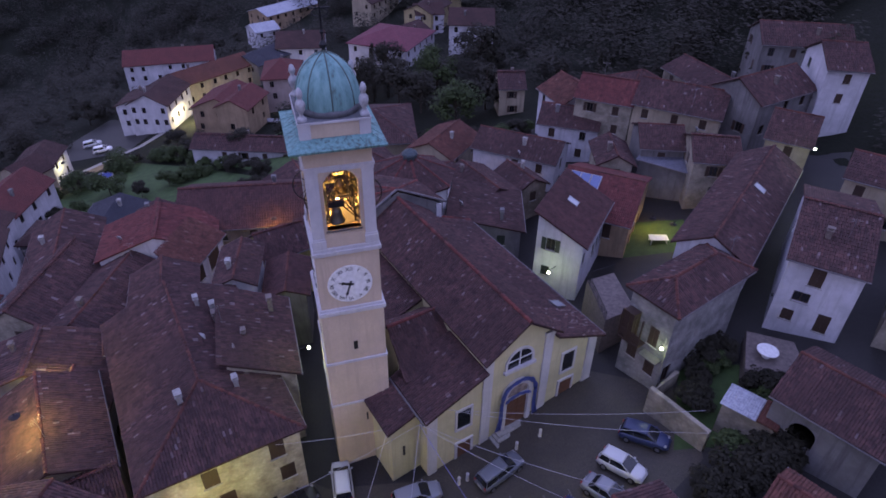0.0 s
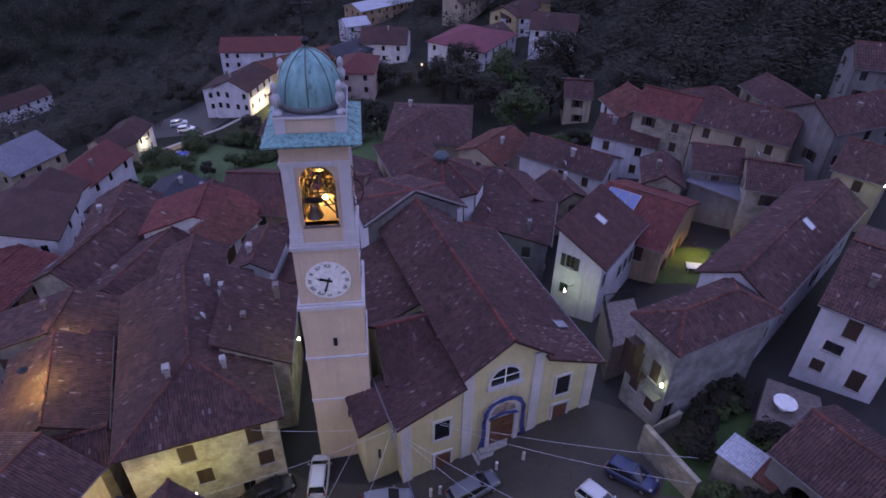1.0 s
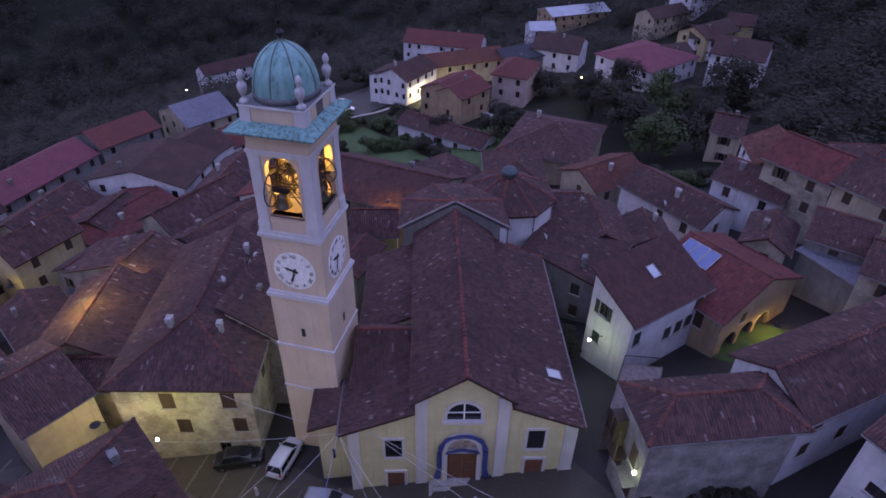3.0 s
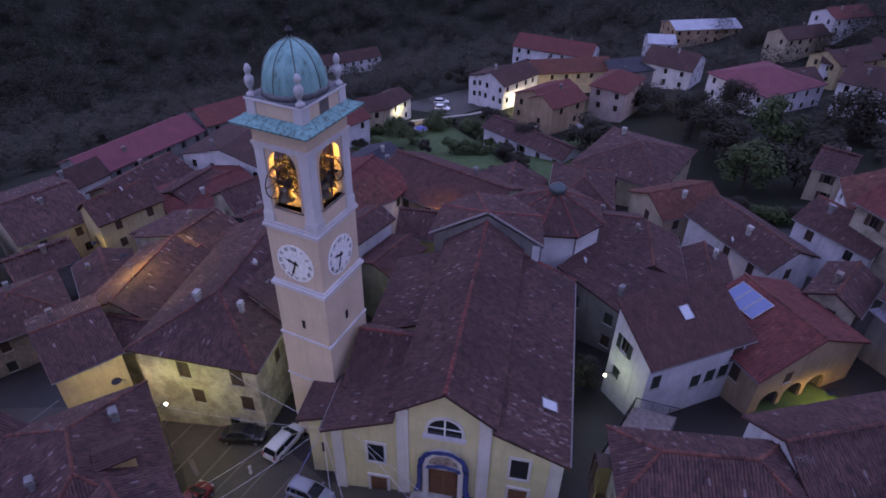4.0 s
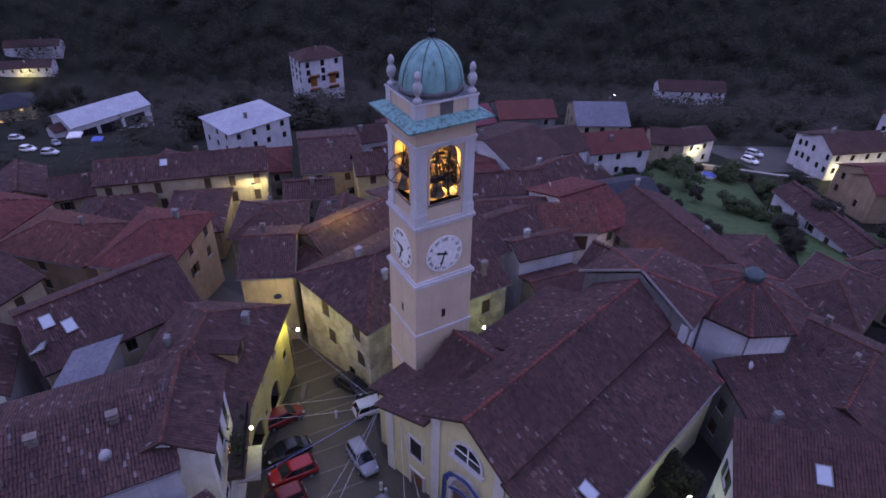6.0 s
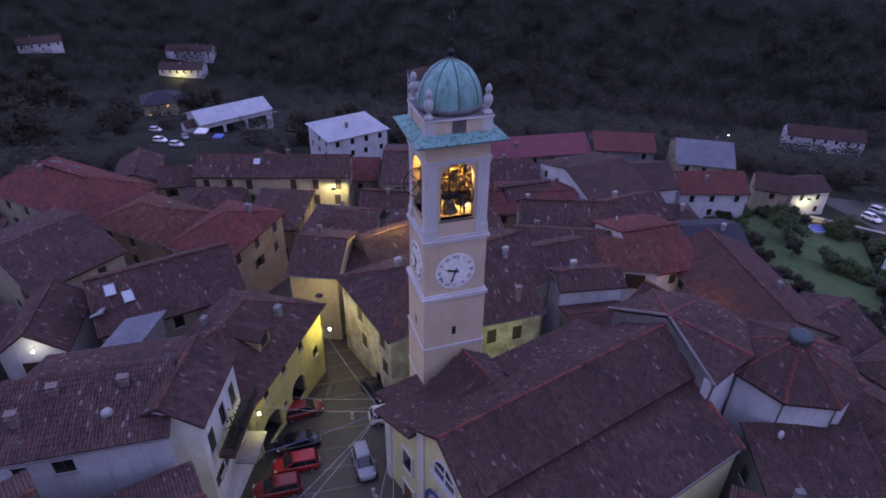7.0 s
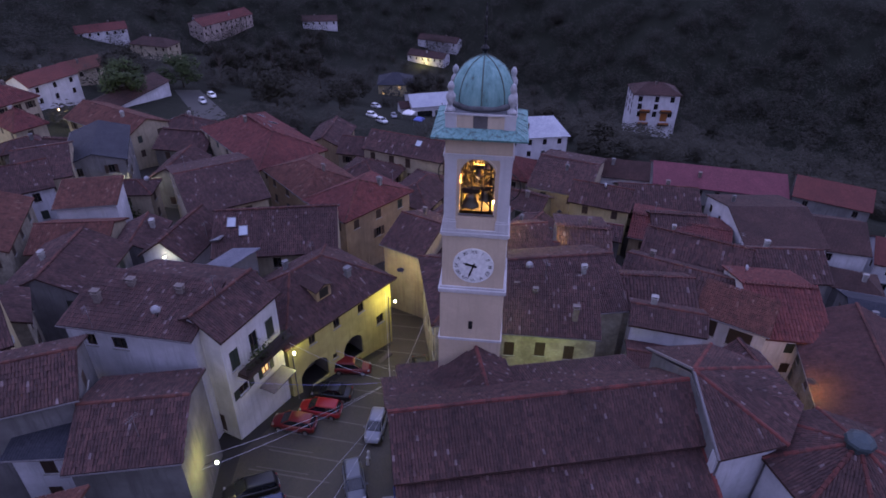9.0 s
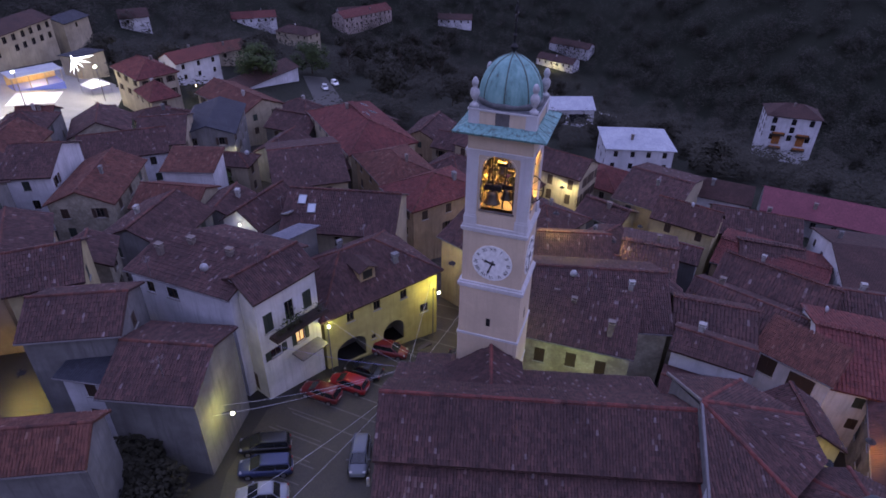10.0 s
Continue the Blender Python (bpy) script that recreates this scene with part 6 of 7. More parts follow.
def strip(name, a, b, w, mat, label):
    """A narrow band laid on the ground from a to b."""
    (x0, y0), (x1, y1) = a, b
    d = math.hypot(x1 - x0, y1 - y0)
    nx, ny = -(y1 - y0) / d * w / 2, (x1 - x0) / d * w / 2
    k = max(2, int(d / 1.0))
    V, F = [], []
    for i in range(k + 1):
        x, y = x0 + (x1 - x0) * i / k, y0 + (y1 - y0) * i / k
        for s in (1, -1):
            V.append((x + s * nx, y + s * ny, land(x + s * nx, y + s * ny) + 0.085))
    for i in range(k):
        F.append([2 * i, 2 * i + 1, 2 * i + 3, 2 * i + 2])
    return tagged(new(name, mesh_of(name, V, F, mat)), label, "road marking", kind="structure")


BAND = paving_mat("pale paving band", (0.10, 0.095, 0.085), (0.17, 0.16, 0.14))
for i in range(9):
    t = i / 8
    x, y = -12 - 20 * t, 26.5 - 10 * t
    strip("paving_band", (x - 0.8, y + 3.6), (x + 1.6, y - 3.4), 0.22, BAND, "pale stone band across the street")
for i in range(8):
    x, y = -10 + i * 2.6, 26.4 - i * 0.15
    strip("paving_band", (x, y + 3.6), (x + 1.7, y - 3.2), 0.16, BAND, "pale stone band across the square")
for i in range(6):
    x, y = 4.5 + i * 2.3, 21.6 + i * 1.1
    strip("paving_band", (x - 1.2, y + 4.4), (x, y), 0.12, BAND, "pale parking line on the square")


# ---- cars ----
def loft(stations, profile, close=True):
    """Sections across x: each station (x, half width, z low, z high) scales a profile of (u, v) in -1..1, 0..1."""
    bm = bmesh.new()
    rings = [[bm.verts.new((x, u * hw, z0 + v * (z1 - z0))) for u, v in profile] for x, hw, z0, z1 in stations]
    k = len(profile)
    for a, b in zip(rings, rings[1:]):
        for i in range(k):
            bm.faces.new((a[i], a[(i + 1) % k], b[(i + 1) % k], b[i]))
    if close:
        bm.faces.new(list(reversed(rings[0])))
        bm.faces.new(rings[-1])
    bmesh.ops.recalc_face_normals(bm, faces=bm.faces[:])
    return bm


SHELL = [(-0.88, 0), (-0.98, 0.2), (-1.0, 0.5), (-0.97, 0.78), (-0.88, 0.95), (-0.5, 1.0), (0.5, 1.0), (0.88, 0.95), (0.97, 0.78), (1.0, 0.5), (0.98, 0.2), (0.88, 0)]
CABIN = [(-1.0, 0), (-0.93, 0.5), (-0.82, 0.92), (-0.7, 1.0), (0.7, 1.0), (0.82, 0.92), (0.93, 0.5), (1.0, 0)]


def car(x, y, yaw, paint, label, l=4.0, w=1.7, h=1.48, wagon=True):
    z = land(x, y) + 0.06
    sx, sy = land(x + 1, y) - land(x - 1, y), land(x, y + 1) - land(x, y - 1)
    a = radians(yaw)
    pitch = math.degrees(math.atan((sx * math.cos(a) + sy * math.sin(a)) / 2))
    top = thing("car", label, "car", pose(x, y, z, 0, 0, yaw) @ pose(0, 0, 0, 0, -pitch, 0), "cars parked on the square")
    f, r, hw = l / 2, -l / 2, w / 2
    tail = 0.93 if wagon else 0.96
    part("body", loft([(r, hw * 0.78, 0.36, 0.7), (r + 0.06, hw * 0.9, 0.27, 0.86), (r + 0.3, hw * 0.97, 0.22, tail), (r + 1.0, hw, 0.2, 0.94), (0.3, hw, 0.2, 0.93), (f - 1.2, hw * 0.99, 0.2, 0.95),
                       (f - 0.8, hw * 0.96, 0.22, 0.87), (f - 0.4, hw * 0.9, 0.24, 0.78), (f - 0.12, hw * 0.8, 0.27, 0.66), (f, hw * 0.66, 0.34, 0.54)], SHELL), paint, top, "", True)
    back = r + (0.1 if wagon else 0.62)
    rb, rf = back + (0.32 if wagon else 0.62), f - 1.78
    part("glasshouse", loft([(back, hw * 0.84, 0.86, 0.93), (rb, hw * 0.86, 0.86, h - 0.03), ((rb + rf) / 2, hw * 0.88, 0.86, h), (rf, hw * 0.86, 0.86, h - 0.03), (f - 0.92, hw * 0.82, 0.86, 0.94)], CABIN), GLASS, top, "dark car glass")
    part("roof", loft([(rb - 0.1, hw * 0.68, h - 0.1, h - 0.02), (rb + 0.1, hw * 0.74, h - 0.1, h + 0.03), ((rb + rf) / 2, hw * 0.76, h - 0.08, h + 0.05), (rf - 0.1, hw * 0.74, h - 0.1, h + 0.03), (rf + 0.1, hw * 0.68, h - 0.12, h - 0.03)], CABIN), paint, top, "", True)
    mid = (rb + rf) / 2 - 0.1
    for s in (-1, 1):
        for (ax, az), (bx, bz) in (((back + 0.02, 0.9), (rb, h - 0.05)), ((f - 0.95, 0.93), (rf, h - 0.05)), ((mid, 0.9), (mid + 0.05, h - 0.05))):
            part("pillar", rod(bmesh.new(), (ax, s * hw * 0.86, az), (bx, s * hw * 0.69, bz), 0.04, 5), paint, top)
        part("headlight", boxes((f - 0.34, f - 0.1, s * 0.56 - 0.14, s * 0.56 + 0.14, 0.58, 0.71), bevel=0.03), CHROME, top, "clear headlight")
        part("tail_light", boxes((r - 0.01, r + 0.12, s * 0.62 - 0.1, s * 0.62 + 0.1, 0.64, 0.88), bevel=0.02), REDLENS, top, "red tail light")
        part("mirror", boxes((f - 1.35, f - 1.22, s * (hw + 0.07) - 0.09, s * (hw + 0.07) + 0.09, 0.92, 1.04), bevel=0.03), paint, top)
        for wx in (f - 0.78, r + 0.72):
            bm = lathe([(0.2, -0.1), (0.3, -0.1), (0.31, 0.0), (0.3, 0.1), (0.2, 0.1)], 16)
            bmesh.ops.rotate(bm, cent=(0, 0, 0), matrix=Matrix.Rotation(radians(90), 3, "X"), verts=bm.verts[:])
            bmesh.ops.translate(bm, verts=bm.verts[:], vec=(wx, s * (hw - 0.07), 0.31))
            wheel = part("wheel", bm, RUBBER, top, "black tyre")
            bm = lathe([(0.19, -0.02), (0.19, 0.02)], 12)
            bmesh.ops.rotate(bm, cent=(0, 0, 0), matrix=Matrix.Rotation(radians(90), 3, "X"), verts=bm.verts[:])
            bmesh.ops.translate(bm, verts=bm.verts[:], vec=(wx, s * (hw + 0.03), 0.31))
            part("rim", bm, CHROME, wheel)
    part("bumper", boxes((f - 0.14, f + 0.03, -hw * 0.72, hw * 0.72, 0.3, 0.44), bevel=0.04), paint, top)
    part("bumper", boxes((r - 0.04, r + 0.1, -hw * 0.82, hw * 0.82, 0.34, 0.52), bevel=0.04), paint, top)
    part("number_plate", boxes((r - 0.05, r - 0.035, -0.24, 0.24, 0.56, 0.66)), WHITE, top)
    return top


def paint(name, c):
    return plain(name, c, 0.3, 0.1, 0.06, 1.0, 0.5)


REDLENS = plain("red lens", (0.25, 0.01, 0.01), 0.3)
P_RED, P_DKRED = paint("red car paint", (0.27, 0.012, 0.017)), paint("deep red car paint", (0.13, 0.01, 0.013))
P_BLACK, P_BLUE = paint("black car paint", (0.012, 0.012, 0.015)), paint("dark blue car paint", (0.03, 0.04, 0.1))
P_SLATE = paint("slate grey car paint", (0.12, 0.13, 0.16))
P_SILVER, P_WHITE, P_GREY = paint("silver car paint", (0.5, 0.51, 0.53)), paint("white car paint", (0.75, 0.75, 0.75)), paint("grey car paint", (0.22, 0.23, 0.27))
car(-8.8, 22.8, 113, P_DKRED, "dark red estate car parked by the yellow house")
car(-4.2, 23.2, 288, P_BLACK, "black car parked beside two red cars", wagon=False)
car(-1.6, 23.6, 286, P_RED, "bright red hatchback parked on the square")
car(1.2, 22.6, 286, P_DKRED, "dark red hatchback behind a chain")
car(-1.7, 29.5, 17, P_GREY, "blue-grey hatchback by the church corner")
car(5.0, 31.2, 37, P_SLATE, "slate grey estate car before the church", 4.3)
car(9.3, 24.2, -43, P_BLACK, "black car with roof rails on the square", 4.3)
car(10.9, 26.2, -43, P_BLUE, "dark blue car parked on the square", 4.3)
car(13.0, 28.3, -43, P_GREY, "grey saloon parked on the square", wagon=False)
car(14.6, 30.6, -40, P_SILVER, "silver hatchback parked on the square", 3.8)
car(17.0, 33.2, -30, P_BLUE, "blue car parked by the garden wall")
car(-11.9, 29.6, 36, P_BLACK, "black saloon by the stone house", 4.3, wagon=False)
car(-8.2, 31.4, 104, P_SILVER, "silver estate car beside the bell tower", 4.2)
for x, y, a, p, s in ((-76.8, 126.6, 17, P_WHITE, "white"), (-82, 131.9, 25, P_SILVER, "silver"), (-98, -77.8, 53, P_SILVER, "silver"), (-105.7, -81.4, 60, P_WHITE, "white"),
                      (-91, 71.6, 105, P_WHITE, "white"), (-142.8, -47.2, 68, P_SILVER, "silver"), (-120, -36, 65, P_WHITE, "white"), (-112, -28.5, 65, P_SILVER, "silver"), (-126, -32, 30, P_GREY, "grey")):
    car(x, y, a, p, s + " car parked far down the valley")


# ---- street lamps ----
def bulb_light(x, y, z, watts, colour=(1.0, 0.88, 0.22), r=0.12):
    la = bpy.data.lights.new("lamp", "POINT")
    la.energy, la.color, la.shadow_soft_size = watts, colour, r
    new("lamp_light", la).location = (x, y, z)


def street_lamp(x, y, z, wx, wy, watts=160, glow_mat=None, colour=(1.0, 0.88, 0.22), size=0.14, label="glowing street lamp on a wall bracket", post=0.0, hood=False):
    """A lamp on a bracket; (wx, wy) is where the bracket leaves the wall."""
    top = thing("street_lamp", label, "street lamp", pose(x, y, z), "street lamps")
    bm = bmesh.new()
    rod(bm, (wx - x, wy - y, 0.1), (0, 0, 0.32), 0.03)
    part("bracket", bm, IRON, top)
    if post:
        part("post", rod(bmesh.new(), (wx - x, wy - y, -post), (wx - x, wy - y, 0.4), 0.06, 8), ZINC, top)
    part("collar", lathe([(0.05, 0.26), (0.09, 0.28), (0.05, 0.36)], 10), IRON, top)
    part("globe", lathe([(0.04, -size), (size * 0.75, -size * 0.7), (size, 0.0), (size * 0.75, size * 0.7), (0.04, size)], 14), glow_mat or LAMPGLOW, top, "glowing glass globe", True).visible_shadow = False
    if hood:
        part("hood", lathe([(0.03, size + 0.12), (0.2, size + 0.04), (0.42, size - 0.02), (0.42, size - 0.05), (0.03, size)], 12), IRON, top, "dark metal hood")
    bulb_light(x, y, z, watts, colour)
    return top


GREENISH = (0.8, 1.0, 0.4)
street_lamp(-14.9, 25.0, 4.2, -14.9, 24.2, 400, label="glowing street lamp on a thin pole by the yellow house", post=7.2)
street_lamp(-2.1, 21.1, 6.0, -2.4, 20.6, 170, label="glowing street lamp on a thin pole beside the arches", post=6.6)
street_lamp(11.0, 23.4, 7.0, 11.6, 22.8, 340)
street_lamp(11.0, 51.4, 6.4, 11.9, 52.4, 90, None, GREENISH)
street_lamp(-10.9, 37.0, 9.3, -12.0, 36.3, 190, None, GREENISH)
street_lamp(-10.6, 42.6, 5.0, -11.6, 42.4, 170, None, (0.85, 1.0, 0.3), label="small lamp in the alley behind the tower")
street_lamp(18.6, 38.2, 8.6, 19.2, 39.3, 85, None, GREENISH)
street_lamp(42.9, 65.9, 13.9, 42.0, 66.5, 130, None, GREENISH)
street_lamp(64.9, 97.5, 16.1, 65.5, 98.5, 120, None, GREENISH)
street_lamp(-24.2, 150.0, -6.6, -24.2, 151, 400, WARMGLOW, (1, 0.75, 0.4))
street_lamp(-124.9, 116.4, -20.2, -124, 117, 120, None, GREENISH)
street_lamp(-53.6, -34.0, -2.0, -53.3, -33.0, 800, None, (1, 0.85, 0.5))
street_lamp(-9.2, -1.0, 6.2, -9.9, -1.2, 60, None, (1, 0.9, 0.7), 0.12)
# light in the courts and lanes
for x, y, z, watts, col in ((-19.9, 23.2, 4.6, 260, (1, 0.74, 0.36)), (-58.2, 19.0, -2.6, 800, (1, 0.85, 0.4)), (25.6, 64.6, 4.9, 190, (1, 0.62, 0.16)), (27.0, 61.6, 6.0, 110, (1, 0.85, 0.4)),
                            (-60.6, 139.5, -13.8, 2600, (1, 0.85, 0.45)), (-52, 141.5, -11.5, 2200, (1, 0.78, 0.35)), (-77, 112, -14.0, 500, (1, 0.9, 0.4)), (-30.1, -29.0, 0.5, 420, (1, 0.9, 0.6)), (-66, 45, -8, 200, (1, 0.65, 0.15)),
                            (31.8, 46.2, 8.0, 90, (1, 0.35, 0.08)), (-21.4, 66.2, 3.0, 330, (1, 0.5, 0.08)), (-15.4, 63.4, 4.2, 60, (1, 0.72, 0.15)), (-28.5, 40.6, 2.4, 150, (1, 0.75, 0.15)), (18.4, 3.4, 5.6, 520, (1, 0.72, 0.2)), (-55.5, 33.8, -3.6, 130, (1, 0.72, 0.15)), (9.0, 77.0, 3.2, 60, (1, 0.5, 0.1)), (-283, -94, -55.0, 1500, (1, 0.8, 0.25)), (-33.2, -60.0, -1.0, 350, (1, 0.85, 0.5)), (-198, -62, -41.0, 500, (1, 0.85, 0.4))):
    street_lamp(x, y, z, x + 0.6, y + 0.6, watts * 1.7, WARMGLOW, col, 0.06, "warm lamp in a narrow court", hood=True)
# belfry floodlight, plus unseen fill lights added to brighten the inside
lamp_pos = TOWER @ Vector((0.08, 1.28, 22.92))
bl = thing("flood_lamp", "bright floodlight on the belfry floor", "lamp", pose(*lamp_pos))
part("bulb", lathe([(0.05, -0.16), (0.17, -0.1), (0.2, 0.03), (0.14, 0.14), (0.04, 0.19)], 12), WARMGLOW, bl, "glowing bulb", True).visible_shadow = False
part("housing", boxes((-0.15, 0.15, -0.12, 0.12, -0.25, -0.13)), IRON, bl)
# first light belongs to the floodlight; the other three are added fill
for p, watts in (((0.08, 1.28, 23.3), 420), ((-1.3, -1.2, 23.8), 260), ((1.35, -0.7, 23.8), 260), ((0.0, 0.0, 26.9), 2500)):
    q = TOWER @ Vector(p)
    bulb_light(q.x, q.y, q.z, watts, (1, 0.5, 0.11), 0.15)

# festival square
for x, y in ((-23, -92), (-40, -92), (-12, -84)):
    street_lamp(x, y, land(x, y) + 8, x, y + 0.5, 6000, None, (1, 0.9, 0.62), 0.35, "floodlight on a tall mast over the square")
    pole = thing("lamp_post", "tall steel lamp mast on the square", "lamp post", pose(x, y + 0.5, land(x, y)))
    part("pole", lathe([(0.12, 0), (0.07, 8.2)], 10), ZINC, pole)
stage = thing("stage", "festival stage with lit canopy and dark benches", "stage", pose(-33.5, -110.0, land(-33.5, -110), 0, 0, -8))
part("platform", boxes((-5.5, 5.5, -3, 3, -1.2, 1.0)), BLUE, stage, "blue skirted platform")
part("canopy", boxes((-5.8, 5.8, -3.3, 3.3, 4.0, 4.25), bevel=0.05), FLAT["snow"], stage, "pale sheet canopy")
for x in (-5.4, -1.8, 1.8, 5.4):
    part("post", boxes((x - 0.1, x + 0.1, 2.8, 3.0, 1.0, 4.0)), ZINC, stage)
part("back_cloth", boxes((-5.5, 5.5, -3, -2.9, 1.0, 4.0)), WALL["ochre"], stage)
bulb_light(-33.3, -109.0, land(-33.5, -110) + 3.4, 2600, (1, 0.6, 0.2))
draped("dance_floor", [(-20.4, -95.5), (-27.1, -106), (-36.4, -103.5), (-30, -94)], WHITE, "pale dance floor before the stage", "floor", 0.1, 4)
rng = random.Random(12)
for i in range(14):
    x, y = -12 - 2.2 * (i % 7) + rng.uniform(-0.3, 0.3), -85 + 2.6 * (i // 7) + rng.uniform(-0.3, 0.3)
    tb = thing("trestle_table", "white trestle table set out on the square", "table", pose(x, y, land(x, y), 0, 0, rng.uniform(0, 20)), "festival tables")
    part("tabletop", boxes((-0.9, 0.9, -0.4, 0.4, 0.72, 0.76)), WHITE, tb)
    for s in (-0.7, 0.7):
        part("leg", boxes((s - 0.03, s + 0.03, -0.35, 0.35, 0, 0.72)), IRON, tb)


def gazebo(x, y, s, h, mat, label):
    top = thing("gazebo", label, "tent", pose(x, y, land(x, y)))
    bm = bmesh.new()
    q = [bm.verts.new((a * s, b * s, h)) for a, b in ((-1, -1), (1, -1), (1, 1), (-1, 1))]
    low = [bm.verts.new((a * s, b * s, h - 0.3)) for a, b in ((-1, -1), (1, -1), (1, 1), (-1, 1))]
    t = bm.verts.new((0, 0, h + s * 0.55))
    for i in range(4):
        bm.faces.new((q[i], q[(i + 1) % 4], t))
        bm.faces.new((low[i], low[(i + 1) % 4], q[(i + 1) % 4], q[i]))
    part("canopy", bm, mat, top)
    for a in (-1, 1):
        for b in (-1, 1):
            part("leg", boxes((a * s - 0.03, a * s + 0.03, b * s - 0.03, b * s + 0.03, 0, h)), ZINC, top)


gazebo(-42, -98.6, 2.4, 2.5, WHITE, "white pop-up gazebo on the square")
gazebo(-128, -28, 1.6, 2.3, WHITE, "pale parasol tent by the valley road")
gazebo(-118, -20, 1.2, 2.2, BLUE, "small blue tent in a garden")

star = thing("star_decoration", "white glowing star of rays over the stage", "festive light", pose(-44.0, -111.0, land(-44, -111) + 6.0, 0, 0, 30))
for k, (dx, dz, ln) in enumerate(((-1, -0.15, 9.5), (-1, -0.4, 7.5), (-0.8, -0.7, 4.5), (-0.3, -1, 3.6), (0.35, -1, 3.8), (0.7, -0.8, 3.6), (0.1, 0.4, 1.4))):
    d = Vector((dx, 0, dz)).normalized()
    n_ = Vector((-d.z, 0, d.x)) * 0.28
    bm = bmesh.new()
    q = [bm.verts.new(v) for v in (n_ + Vector((0, 0.1, 0)), -n_ + Vector((0, 0.1, 0)), -n_ - Vector((0, 0.1, 0)), n_ - Vector((0, 0.1, 0)))]
    t_ = bm.verts.new(d * ln)
    for i in range(4):
        bm.faces.new((q[i], q[(i + 1) % 4], t_))
    bm.faces.new(list(reversed(q)))
    part("ray", bm, STARGLOW, star, "white glowing ray")
mast = thing("lamp_post", "steel mast that carries the glowing star", "lamp post", pose(-44.0, -111.3, land(-44, -111.3)))
part("pole", lathe([(0.12, -0.4), (0.08, 6.2)], 10), ZINC, mast)
street_lamp(-51.5, -140.5, -1.6, -52.3, -141.4, 1500, WARMGLOW, (1, 0.9, 0.6), 0.2, "lamp lighting a cream house end")
street_lamp(-57.5, -80.5, -5.4, -58.2, -81.0, 700, WARMGLOW, (1, 0.85, 0.5), 0.12, "warm lamp on a house end in the lane")


# ---- cables over the square ----
def cable(p, q, sag, mat, r=0.017):
    bm = bmesh.new()
    p, q = Vector(p), Vector(q)
    last = p
    for i in range(1, 13):
        t = i / 12
        c = p.lerp(q, t) - Vector((0, 0, 4 * sag * t * (1 - t)))
        rod(bm, last, c, r, 4)
        last = c
    bmesh.ops.remove_doubles(bm, verts=bm.verts[:], dist=0.003)
    me = bpy.data.meshes.new("cable")
    bm.to_mesh(me)
    bm.free()
    me.materials.append(mat)
    return tagged(new("cable", me), "pale cable strung across the church square", "cable", "cables over the square")


WIRE = plain("pale cable", (0.45, 0.45, 0.5), 0.6)
BLUEWIRE = plain("blue bunting cord", (0.25, 0.26, 0.6), 0.7)
anchor = (-1.6, 31.3, 6.9)
cable(anchor, (-14.8, 23.9, 5.2), 0.4, WIRE)
cable(anchor, (-2.2, 20.6, 7.0), 0.4, WIRE)
cable(anchor, (4.4, 20.2, 8.0), 0.4, BLUEWIRE)
cable(anchor, (11.4, 23.0, 8.0), 0.5, WIRE)
cable(anchor, (13.0, 24.2, 9.0), 0.5, WIRE)
cable((0.6, 32.5, 7.2), (21.0, 33.0, 7.0), 0.5, WIRE)
cable((0.6, 32.5, 7.2), (20.0, 30.0, 8.0), 0.6, WIRE)
cable((-4.0, 31.4, 6.2), (-12.5, 29.9, 6.0), 0.2, WIRE)
cable((-4.2, 31.4, 5.6), (-6, 23, 3.8), 0.2, WIRE)


# ---- yards and walls by the square ----
def block_thing(name, outline, z0, z1, mat, label, category, kind=""):
    bm = prism(bmesh.new(), outline, z0, z1)
    bmesh.ops.bevel(bm, geom=[ed for ed in bm.edges if abs(ed.verts[0].co.z - z1) < 0.01 and abs(ed.verts[1].co.z - z1) < 0.01], offset=0.05, segments=1, affect="EDGES")
    me = bpy.data.meshes.new(name)
    bm.normal_update()
    bm.to_mesh(me)
    bm.free()
    me.materials.append(mat)
    return tagged(new(name, me), label, category, kind=kind)


gw = thing("garden_wall", "long pale rendered garden wall", "wall", pose(-49.5, 136.9, -15.1))
bm = bmesh.new()
rod(bm, (0, 0, 0.5), (20.9, -13.0, 5.1), 0.55, 4)
part("wall", bm, WALL["white"], gw)
pool = thing("garden_pool", "small round blue garden pool on a lawn", "pool", pose(-67.8, 109.5, land(-67.8, 109.5)))
part("rim", lathe([(1.5, -0.6), (1.6, 0.75), (1.45, 0.8), (1.42, 0.5)], 20), WALL["white"], pool, "pale pool rim")
part("water", lathe([(1.44, 0.5), (0.02, 0.52)], 20), BLUE, pool, "blue water")


def railing(points, h, label):
    top = thing("railing", label, "railing", pose(0, 0, 0))
    for (a, b) in zip(points, points[1:]):
        a, b = Vector(a), Vector(b)
        bm = bmesh.new()
        k = max(2, int((b - a).length / 0.16))
        up = Vector((0, 0, h))
        rod(bm, a + up, b + up, 0.035, 5)
        for i in range(k + 1):
            p = a.lerp(b, i / k)
            rod(bm, p, p + up, 0.016 if i % 8 else 0.03, 4)
        part("rail_panel", bm, IRON, top)


